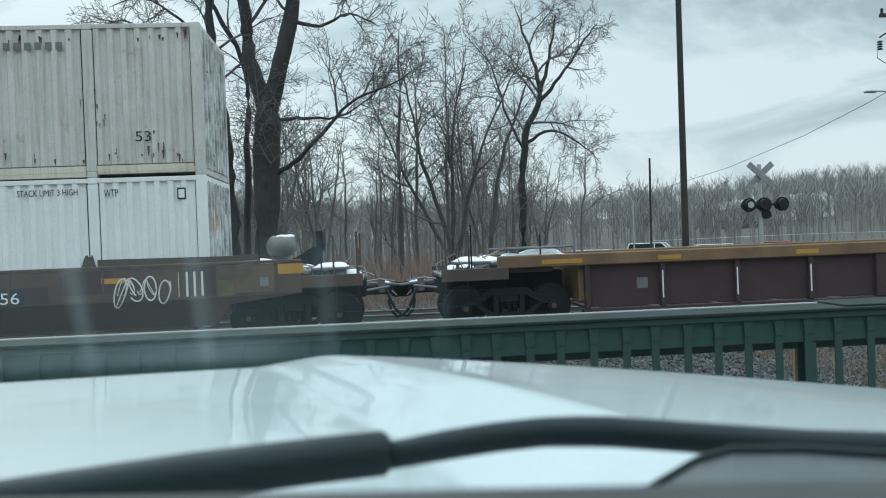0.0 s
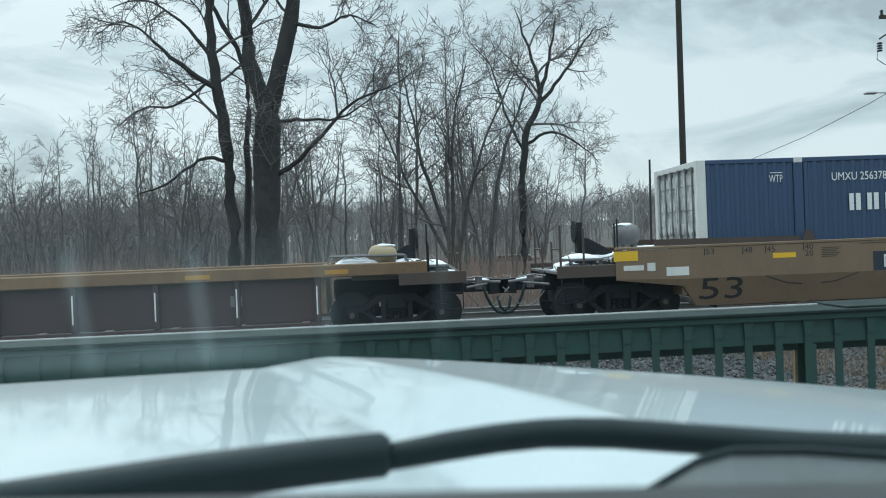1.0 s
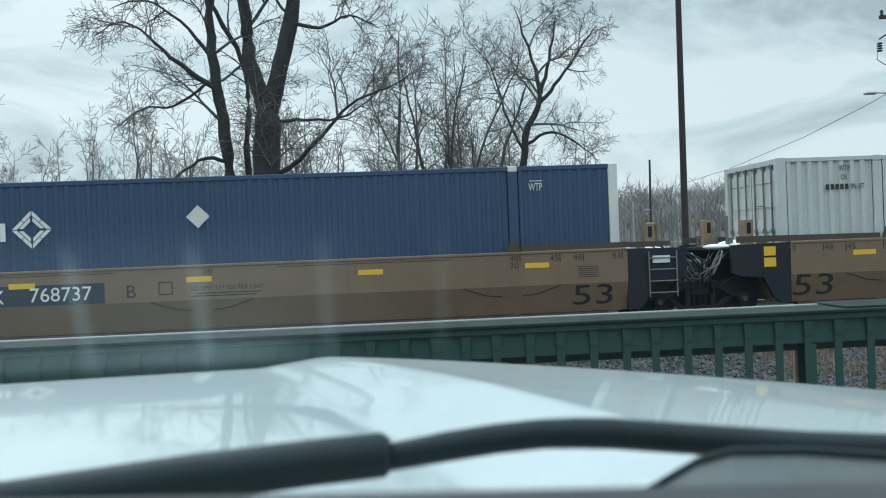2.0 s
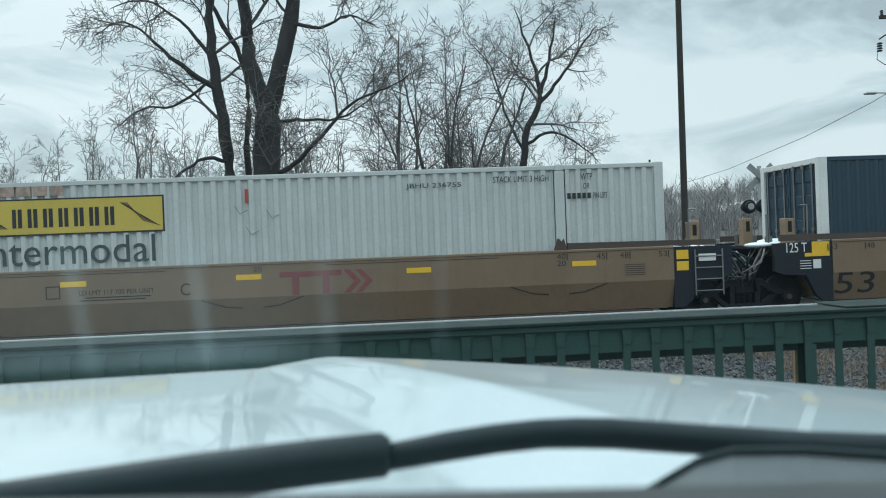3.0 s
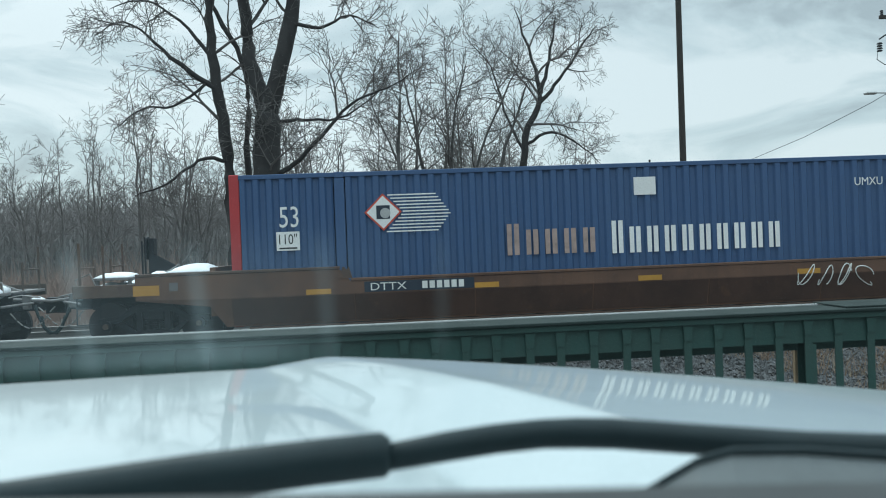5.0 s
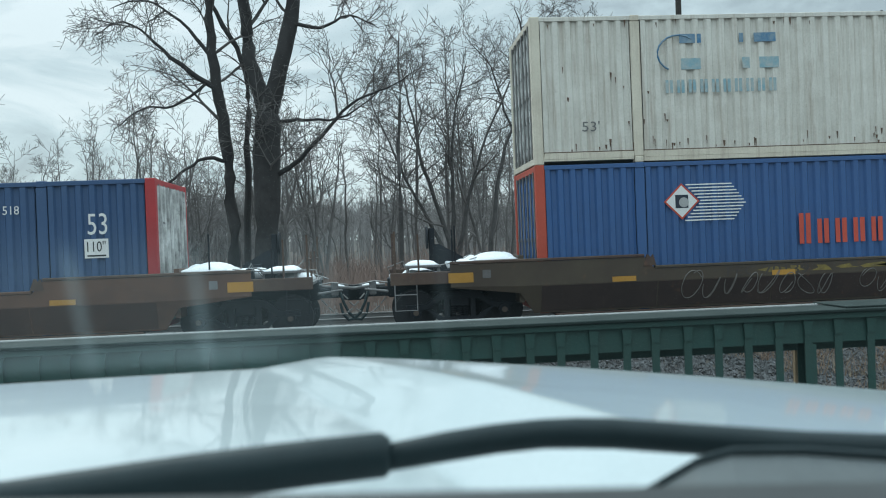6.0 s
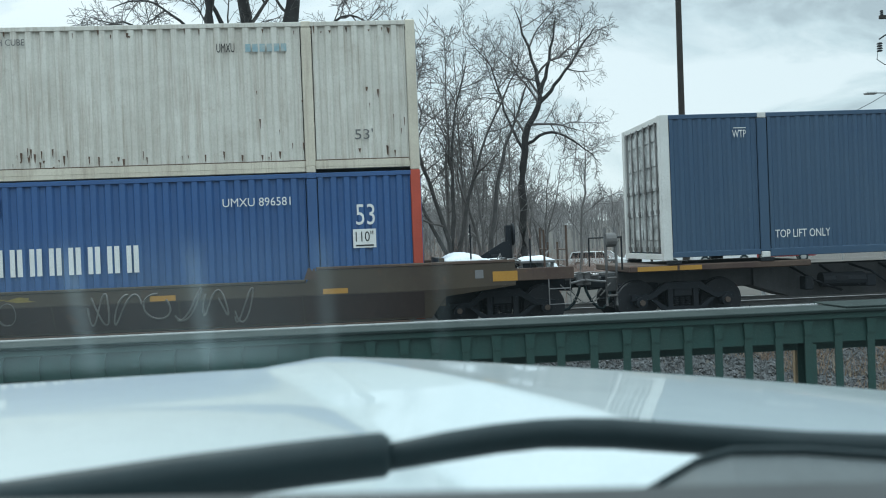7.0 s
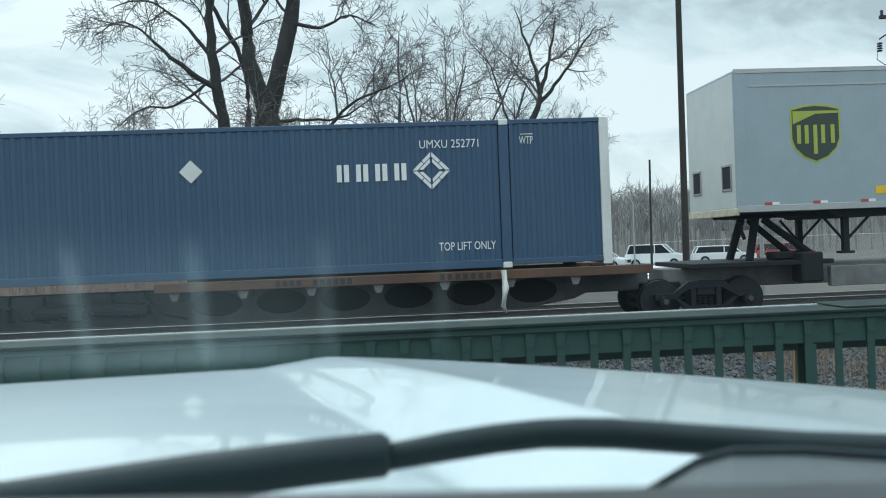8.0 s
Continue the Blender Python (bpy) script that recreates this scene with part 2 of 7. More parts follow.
M_CONC = mat("grey_concrete", (0.33, 0.33, 0.31), 0.85, dirt=(0.2, 0.2, 0.19), amount=0.5, scale=1.5)
M_POLE = mat("dark_utility_pole_wood", (0.035, 0.03, 0.027), 0.9, amount=0.4, scale=3, streak=0.4)
M_GALV = mat("galvanised_steel", (0.42, 0.43, 0.43), 0.45, 0.5, amount=0.3)
M_HOOD = mat("dusty_white_car_paint", (0.405, 0.465, 0.48), 0.42, dirt=(0.36, 0.415, 0.43), amount=0.6, scale=4, grain=200, bump=0.0, coat=0.8, coat_rough=0.045)
M_RUBBER = mat("black_wiper_rubber", (0.008, 0.020, 0.024), 0.6, amount=0.3, scale=8, bump=0.1, spec=0.3)
M_DASH = mat("black_dashboard_plastic", (0.025, 0.03, 0.032), 0.6, amount=0.3, scale=8)
M_COWL = mat("grey_plastic_cowl", (0.075, 0.088, 0.092), 0.6, amount=0.3, scale=8, grain=120)
M_GLASS_DARK = mat("dark_car_glass", (0.02, 0.025, 0.03), 0.08, amount=0.1, bump=0)
M_CARWHITE = mat("white_suv_paint", (0.75, 0.77, 0.78), 0.3, amount=0.1, coat=0.6, bump=0)
M_CARGREY = mat("grey_car_paint", (0.28, 0.29, 0.31), 0.3, amount=0.1, coat=0.6, bump=0)
M_CARRED = mat("red_car_paint", (0.35, 0.03, 0.03), 0.3, amount=0.1, coat=0.6, bump=0)


# ---- mesh helpers ----
def part(name, bm, material, parent=None, label="", smooth=False):
    """Links a bmesh as one mesh object under a thing or a part."""
    me = bpy.data.meshes.new(name)
    bm.to_mesh(me)
    bm.free()
    me.materials.append(material)
    if smooth:
        for p in me.polygons:
            p.use_smooth = True
    ob = new(name, me)
    if parent:
        ob.parent = parent
    return tagged(ob, label)


def share(name, me, parent, m=None):
    ob = new(name, me)
    ob.parent = parent
    if m is not None:
        ob.matrix_basis = m
    return ob


def thing(name, label, category, group="", m=None):
    ob = new(name)
    ob.empty_display_size = 0.3
    if m is not None:
        ob.matrix_basis = m
    return tagged(ob, label, category, group)


def box(bm, x0, x1, y0, y1, z0, z1, bevel=0.0):
    g = bmesh.ops.create_cube(bm, size=1.0, matrix=Matrix.LocRotScale(
        ((x0 + x1) / 2, (y0 + y1) / 2, (z0 + z1) / 2), None, (abs(x1 - x0), abs(y1 - y0), abs(z1 - z0))))
    if bevel:
        es = {e for v in g["verts"] for e in v.link_edges}
        bmesh.ops.bevel(bm, geom=list(es), offset=bevel, segments=1, affect="EDGES")
    return bm


def rod(bm, a, b, r, seg=8, r2=None):
    a, b = Vector(a), Vector(b)
    d = b - a
    m = Matrix.Translation((a + b) / 2) @ d.to_track_quat("Z", "Y").to_matrix().to_4x4()
    bmesh.ops.create_cone(bm, cap_ends=True, segments=seg, radius1=r, radius2=r if r2 is None else r2, depth=d.length, matrix=m)
    return bm


def tube(bm, pts, r, seg=6):
    """A bent round bar."""
    pts = [Vector(p) for p in pts]
    rings = []
    for i, p in enumerate(pts):
        d = (pts[min(i + 1, len(pts) - 1)] - pts[max(i - 1, 0)]).normalized()
        q = d.to_track_quat("Z", "Y")
        rr = r[i] if isinstance(r, (list, tuple)) else r
        rings.append([bm.verts.new(p + q @ Vector((rr * math.cos(k * math.tau / seg), rr * math.sin(k * math.tau / seg), 0))) for k in range(seg)])
    for a, b in zip(rings, rings[1:]):
        for k in range(seg):
            bm.faces.new((a[k], a[(k + 1) % seg], b[(k + 1) % seg], b[k]))
    bm.faces.new(rings[0][::-1])
    bm.faces.new(rings[-1])
    return bm


def prism(bm, outline, y0, y1):
    """An outline in x, z drawn out along y."""
    a = [bm.verts.new((x, y0, z)) for x, z in outline]
    b = [bm.verts.new((x, y1, z)) for x, z in outline]
    n = len(outline)
    bm.faces.new(a)
    bm.faces.new(b[::-1])
    for i in range(n):
        bm.faces.new((a[i], b[i], b[(i + 1) % n], a[(i + 1) % n]))
    bmesh.ops.recalc_face_normals(bm, faces=bm.faces[:])
    return bm


def nb():
    return bmesh.new()


def lettering(name, text, x0, x1, z0, z1, y, material, parent, label="", turn=None):
    """Writing fitted into a box on a face that looks towards -y."""
    cu = bpy.data.curves.new(name, "FONT")
    cu.body, cu.extrude, cu.resolution_u = text, 0.0, 3
    tmp = bpy.data.objects.new(name, cu)
    scene.collection.objects.link(tmp)
    dg = bpy.context.evaluated_depsgraph_get()
    me = bpy.data.meshes.new_from_object(tmp.evaluated_get(dg))
    bpy.data.objects.remove(tmp)
    bpy.data.curves.remove(cu)
    vs = [v.co.copy() for v in me.vertices]
    ax, bx = min(v.x for v in vs), max(v.x for v in vs)
    az, bz = min(v.y for v in vs), max(v.y for v in vs)
    bm = nb()
    bm.from_mesh(me)
    bpy.data.meshes.remove(me)
    for v in bm.verts:
        v.co = Vector((x0 + (v.co.x - ax) / (bx - ax) * (x1 - x0), y, z0 + (v.co.y - az) / (bz - az) * (z1 - z0)))
    r = bmesh.ops.extrude_face_region(bm, geom=bm.faces[:])
    for v in r["geom"]:
        if isinstance(v, bmesh.types.BMVert):
            v.co.y -= 0.003
    if turn is not None:
        bmesh.ops.transform(bm, matrix=turn, verts=bm.verts[:])
    return part(name, bm, material, parent, label)


def bars(name, spans, z0, z1, y, material, parent, label=""):
    """Plain upright bars in place of writing or of a maker's mark."""
    bm = nb()
    for a, b in spans:
        box(bm, a, b, y - 0.004, y, z0, z1)
    return part(name, bm, material, parent, label)


MOVERS = []      # things of the train and where their own zero lies along it
SPINNERS = []    # wheelsets with their place in the truck and their radius


# ---- ground, track, road ----
def ground_z(x, y):
    """Level by the track, a little lower in the far lot, then a wooded rise, higher to the right."""
    z = -0.42
    if y > 24:
        z += -0.006 * min(y - 24, 40) + 0.10 * noise.noise((x * 0.05, y * 0.05, 3))
    if y > 95:
        f = min(1, (y - 95) / 150)
        z += f * (4.2 + 8.5 * min(1.6, max(0, (x - 45) / 100)) + 1.6 * noise.noise((x * 0.018, y * 0.018, 11)))
    return z


def root_z(x, y):
    """Where a tree's measure of height begins; its roots go on down into the ground."""
    return -0.45 + 0.02 * min(max(0, y - 24), 60)


def ground_sheet():
    bm = nb()
    xs = sorted(set([-2500, -900, -350, -160] + list(range(-100, 161, 10)) + [260, 500, 1100, 2500]))
    ys = sorted(set([-1500, -400, -120, -40, -10, 0] + list(range(5, 100, 5)) + [120, 150, 200, 260, 340, 450, 700, 1500, 3000]))
    grid = []
    for y in ys:
        row = []
        for x in xs:
            row.append(bm.verts.new((x, y, ground_z(x, y))))
        grid.append(row)
    for a, b in zip(grid, grid[1:]):
        for i in range(len(xs) - 1):
            bm.faces.new((a[i], a[i + 1], b[i + 1], b[i]))
    tagged(part("ground", bm, M_GROUND, smooth=True), "brown winter ground with dead grass", "ground", kind="structure")


def track_at(yc, first_tie, n):
    bm = nb()
    prism(bm, [(-3.4, -0.40), (-1.75, -0.19), (1.75, -0.19), (3.4, -0.40), (3.4, -0.6), (-3.4, -0.6)], -160, 160)
    bmesh.ops.transform(bm, matrix=Matrix.Translation((0, yc, -0.0 if yc == YC else -0.004)) @ Matrix.Rotation(radians(90), 4, "Z"), verts=bm.verts[:])
    tagged(part("ballast_bed", bm, M_BALLAST), "grey crushed stone bed under the track", "track bed", kind="structure")
    for off in (-0.7535, 0.7535):
        bm = nb()
        prism(bm, [(-0.07, -0.17), (0.07, -0.17), (0.07, -0.155), (0.012, -0.13), (0.012, -0.045), (0.036, -0.03), (0.036, -0.004), (0.03, 0.0),
                   (-0.03, 0.0), (-0.036, -0.004), (-0.036, -0.03), (-0.012, -0.045), (-0.012, -0.13), (-0.07, -0.155)], -160, 160)
        bmesh.ops.transform(bm, matrix=Matrix.Translation((0, yc + off, 0)) @ Matrix.Rotation(radians(90), 4, "Z"), verts=bm.verts[:])
        tagged(part("rail", bm, M_STEEL), "long steel rail with a worn shiny head", "rail", "rails of the track", "structure")
    tie = nb()
    box(tie, -0.11, 0.11, -1.3, 1.3, -0.30, -0.172, 0.01)
    first = part("railway_tie", tie, M_TIE)
    tagged(first, "dark creosoted timber tie under the rails", "railway tie", "ties of the track")
    first.matrix_basis = pose(first_tie, yc, 0)
    for i in range(1, n):
        copy_thing(first, pose(first_tie + i * 0.53, yc + random.uniform(-0.03, 0.03), 0, 0, 0, random.uniform(-1, 1)))


def track():
    track_at(YC, -16, 62)
    track_at(YC + 4.2, -18, 70)


def ballast_stones():
    rng = np.random.default_rng(5)
    base = np.array([(1, 0, 0), (-1, 0, 0), (0, 1, 0), (0, -1, 0), (0, 0, 1), (0, 0, -1)], float)
    tri = [(0, 2, 4), (2, 1, 4), (1, 3, 4), (3, 0, 4), (2, 0, 5), (1, 2, 5), (3, 1, 5), (0, 3, 5)]
    V, F = [], []

    def scatter(n, x0, x1, y0, y1):
        for _ in range(n):
            x, y = rng.uniform(x0, x1), rng.uniform(y0, y1)
            d = min(abs(y - YC), abs(y - YC - 4.2))
            z = -0.19 if d < 1.75 else (-0.19 - 0.21 * (d - 1.75) / 1.65 if d < 3.4 else -0.41)
            s = rng.uniform(0.018, 0.052) * np.array([rng.uniform(0.7, 1.3), rng.uniform(0.7, 1.3), rng.uniform(0.5, 1.0)])
            q = np.array(Euler(rng.uniform(0, 6.28, 3)).to_matrix())
            p = (base * rng.uniform(0.7, 1.25, (6, 1)) * s) @ q.T + (x, y, z + s[2] * 0.5)
            k = len(V)
            V.extend(map(tuple, p))
            F.extend((a + k, b + k, c + k) for a, b, c in tri)
    scatter(17000, 1.0, 9.5, 8.0, 16.5)
    scatter(5000, -6.0, 12.0, 16.0, 19.5)
    scatter(9000, -9.0, 13.0, 19.5, 26.0)
    me = bpy.data.meshes.new("ballast_stones")
    me.from_pydata(V, [], F)
    me.materials.append(M_STONE)
    tagged(new("ballast_stones", me), "loose grey crushed ballast stones", "ballast", kind="stuff")


def road_deck():
    bm = nb()
    box(bm, -14, 14, -9, 4.55, -0.6, 0.30, 0.02)
    tagged(part("road", bm, M_ROAD), "dark asphalt road deck behind the green railing", "road", kind="structure")
    bm = nb()
    box(bm, -14, 14, 3.75, 4.5, 0.304, 0.40, 0.02)
    tagged(part("kerb", bm, M_CONC), "concrete kerb under the green railing", "kerb", kind="structure")
    bm = nb()
    box(bm, 11.2, 22, 12.5, YC - 1.6, -0.5, -0.02, 0.02)
    tagged(part("crossing_panel", bm, M_ROAD), "grey asphalt panel of the level crossing", "crossing", kind="structure")


# ---- green railing ----
def railing():
    t = thing("railing", "weathered green steel railing with upright pickets", "railing")
    y0 = 4.02
    bm = nb()
    box(bm, -5.4, 6.2, y0 - 0.02, y0 + 0.27, 1.335, 1.35, 0.003)
    part("cap_plate", bm, M_GREENTOP, t, "bleached pale green cap plate")
    bm = nb()
    box(bm, -5.4, 2.30, y0 + 0.285, y0 + 0.30, 1.34, 1.356, 0.002)
    part("cap_edge", bm, M_GALV, t, "thin bright strip along the far edge of the cap")
    bm = nb()
    box(bm, 2.31, 6.2, y0 + 0.02, y0 + 0.36, 1.352, 1.360, 0.002)
    part("cover_plate", bm, M_GREENTOP, t, "pale cover plate on the cap")
    bm = nb()
    box(bm, -5.4, 6.2, y0, y0 + 0.012, 1.303, 1.333, 0.003)
    part("top_rail", bm, M_GREEN, t)
    bm = nb()
    box(bm, -5.4, 6.2, y0 + 0.028, y0 + 0.036, 1.185, 1.333, 0.002)
    box(bm, -5.4, 6.2, y0 + 0.037, y0 + 0.10, 1.185, 1.193, 0.002)
    part("back_plate", bm, M_GREEN, t)
    bm = nb()
    box(bm, -5.4, 6.2, y0 + 0.21, y0 + 0.22, 1.125, 1.20, 0.002)
    part("rear_plate", bm, M_GREEN, t)
    bm = nb()
    box(bm, -5.4, 6.2, y0 + 0.03, y0 + 0.07, 0.50, 0.55, 0.004)
    part("bottom_rail", bm, M_GREEN, t)
    pk = nb()
    box(pk, -0.019, 0.019, 0.018, 0.025, 0.40, 1.225)
    box(pk, -0.003, 0.003, 0.0255, 0.05, 0.40, 1.18)
    # the flared head of the picket under the rail
    prism(pk, [(-0.019, 1.2255), (0.019, 1.2255), (0.020, 1.275), (0.031, 1.2995), (-0.024, 1.2995)], 0.012, 0.024)
    first = part("picket", pk, M_GREEN, t)
    first.matrix_basis = pose(-5.2, y0, 0)
    for i in range(1, 72):
        share("picket", first.data, t, pose(-5.2 + i * 0.1555 + random.uniform(-0.003, 0.003), y0, 0, 0, random.uniform(-0.5, 0.5), 0))
    for x in (-4.26, -1.0, 2.115, 5.3):
        bm = nb()
        box(bm, x - 0.028, x + 0.028, y0 + 0.0195, y0 + 0.0255, 0.40, 1.18)
        box(bm, x + 0.016, x + 0.024, y0 + 0.0375, y0 + 0.119, 0.40, 1.184)
        box(bm, x - 0.018, x + 0.024, y0 + 0.12, y0 + 0.126, 0.40, 1.184)
        part("post", bm, M_GREEN, t)


# ---- the car from which one looks ----
def hood_z(x, y):
    """Height of the bonnet: x across, y forward."""
    u = x + 0.15
    crown = 1.507 - 0.010 * max(0, -u) - 0.003 * u * u - 0.10 * max(0, u) ** 1.2
    slope = 0.032 * (1 - (y - 0.8) * abs(y - 0.8))
    front = -0.5 * max(0, y - 1.72) ** 2
    # a sharp ramp runs back across the bonnet: flat on one side, raised on the other
    a = -0.22 + (1.67 - y) * 0.36
    b = -0.09 + (1.75 - y) * 0.50
    f = max(0.0, min(1.0, (x - a) / (b - a)))
    back = max(0.0, min(1.0, (1.72 - y) / 0.45))
    dip = -0.020 * back * (1.0 if x < b else 0.0) * (1 - f) * math.exp(-max(0.0, a - x) / 0.16)
    swell = 0.012 * back * (f if x < b else math.exp(-(x - b) / 0.20))
    return crown + slope + front + 0.018 * f + dip + swell


def own_car():
    t = thing("car", "white car with a glossy bonnet and black wipers", "car")
    bm = nb()
    nx, ny = 260, 90
    grid = []
    for j in range(ny + 1):
        y = 0.52 + (2.25 - 0.52) * j / ny
        grid.append([bm.verts.new((-1.15 + 2.5 * i / nx, y, hood_z(-1.15 + 2.5 * i / nx, y))) for i in range(nx + 1)])
    for a, b in zip(grid, grid[1:]):
        for i in range(nx):
            bm.faces.new((a[i], a[i + 1], b[i + 1], b[i]))
    hood = part("bonnet", bm, M_HOOD, t, smooth=True)
    so = hood.modifiers.new("thickness", "SOLIDIFY")
    so.thickness, so.offset = 0.02, -1
    # body shell below the bonnet, round the seats and over the roof
    bm = nb()
    box(bm, -1.05, 1.2, 0.6, 2.1, 0.62, 1.22, 0.08)
    part("front_body", bm, M_HOOD, t)
    for s in (-1, 1):
        x = 0.075 + s * 1.08
        bm = nb()
        box(bm, x - 0.05, x + 0.05, -2.9, 0.6, 0.62, 1.42, 0.03)
        part("body_side", bm, M_HOOD, t)
        bm = nb()
        box(bm, x - 0.03 - s * 0.06, x + 0.03 - s * 0.06, -2.6, 0.2, 1.421, 1.98, 0.01)
        part("side_window", bm, M_GLASS_DARK, t, "dark side window")
        bm = nb()
        tube(bm, [(x - s * 0.02, 0.62, 1.44), (x - s * 0.08, 0.38, 1.78), (x - s * 0.14, 0.10, 2.06)], 0.045, 8)
        part("windscreen_pillar", bm, M_HOOD, t)
    bm = nb()
    box(bm, -1.0, 1.15, -2.7, 0.12, 2.02, 2.09, 0.03)
    part("roof", bm, M_HOOD, t)
    bm = nb()
    box(bm, -1.0, 1.15, -3.0, -2.9, 0.62, 2.0, 0.04)
    part("tailgate", bm, M_HOOD, t)
    bm = nb()
    box(bm, -1.0, 1.15, -2.88, 0.58, 0.60, 0.68)
    part("cabin_floor", bm, M_DASH, t)
    for x in (-0.85, 1.0):
        bm = nb()
        rod(bm, (x - 0.11, -2.0, 0.64), (x + 0.11, -2.0, 0.64), 0.34, 24)
        w = part("wheel", bm, M_RUBBER, t)
        bm = nb()
        rod(bm, (x - 0.115, -2.0, 0.64), (x + 0.115, -2.0, 0.64), 0.2, 20)
        part("rim", bm, M_GALV, w)
    for x in (-0.85, 1.0):
        bm = nb()
        rod(bm, (x - 0.11, 1.55, 0.64), (x + 0.11, 1.55, 0.64), 0.34, 24)
        w = part("wheel", bm, M_RUBBER, t)
        bm = nb()
        rod(bm, (x - 0.115, 1.55, 0.64), (x + 0.115, 1.55, 0.64), 0.2, 20)
        part("rim", bm, M_GALV, w)
    # wiper: blade on one side, arm bent over towards its pivot
    part("wiper_arm", tube(nb(), [(-0.02, 0.70, 1.572), (0.05, 0.70, 1.581), (0.09, 0.70, 1.585), (0.13, 0.70, 1.587), (0.16, 0.70, 1.586), (0.19, 0.70, 1.584), (0.23, 0.70, 1.579), (0.27, 0.70, 1.574), (0.36, 0.70, 1.563), (0.50, 0.70, 1.551)],
                           [0.011, 0.0125, 0.0125, 0.0125, 0.013, 0.0132, 0.0132, 0.0132, 0.0135, 0.0135], 14), M_RUBBER, t, smooth=True)
    bm = nb()
    tube(bm, [(-0.45, 0.70, 1.538), (-0.31, 0.70, 1.553), (-0.16, 0.70, 1.567), (-0.06, 0.70, 1.574), (-0.004, 0.70, 1.577), (0.002, 0.70, 1.577)], [0.020, 0.020, 0.0195, 0.019, 0.0185, 0.013], 14)
    part("wiper_blade", bm, M_RUBBER, t, smooth=True)
    bm = nb()
    edge = [(0.150, 1.525), (0.190, 1.553), (0.235, 1.576), (0.262, 1.582), (0.32, 1.579), (0.42, 1.567), (0.66, 1.543)]
    rows = []
    for x, z in edge:
        rows.append([bm.verts.new(c) for c in ((x, 0.63, z), (x * 0.80, 0.46, z - 0.035), (x * 0.80, 0.46, 1.3), (x, 0.63, 1.3))])
    for p, q in zip(rows, rows[1:]):
        for k in range(4):
            bm.faces.new((p[k], q[k], q[(k + 1) % 4], p[(k + 1) % 4]))
    bm.faces.new(rows[0])
    bm.faces.new(rows[-1][::-1])
    bmesh.ops.recalc_face_normals(bm, faces=bm.faces[:])
    c = part("cowl", bm, M_COWL, t, "grey plastic cowl panel")
    part("seal", tube(nb(), [(x, 0.625, z + 0.001) for x, z in edge], 0.0034, 8), M_RUBBER, c, "black rubber edge", smooth=True)
    bm = nb()
    prism(bm, [(-0.5, 1.641), (0.04, 1.620), (0.5, 1.602), (0.5, 1.30), (-0.5, 1.30)], 0.36, 0.44)
    part("dashboard", bm, M_DASH, t, "dark grey dashboard edge")
    # windscreen: clear glass with painted glare and a few run marks on its lower left
    bm = nb()
    n = 24
    grid = [[bm.verts.new((-0.5 + 1.1 * i / n, 0.56 - 0.31 * j / n, 1.48 + 0.62 * j / n)) for i in range(n + 1)] for j in range(n + 1)]
    for a, b in zip(grid, grid[1:]):
        for i in range(n):
            bm.faces.new((a[i], a[i + 1], b[i + 1], b[i]))
    g = part("windscreen", bm, glass_film_glare(), t, "clear windscreen with run marks and a film of painted glare")
    g.visible_shadow = False


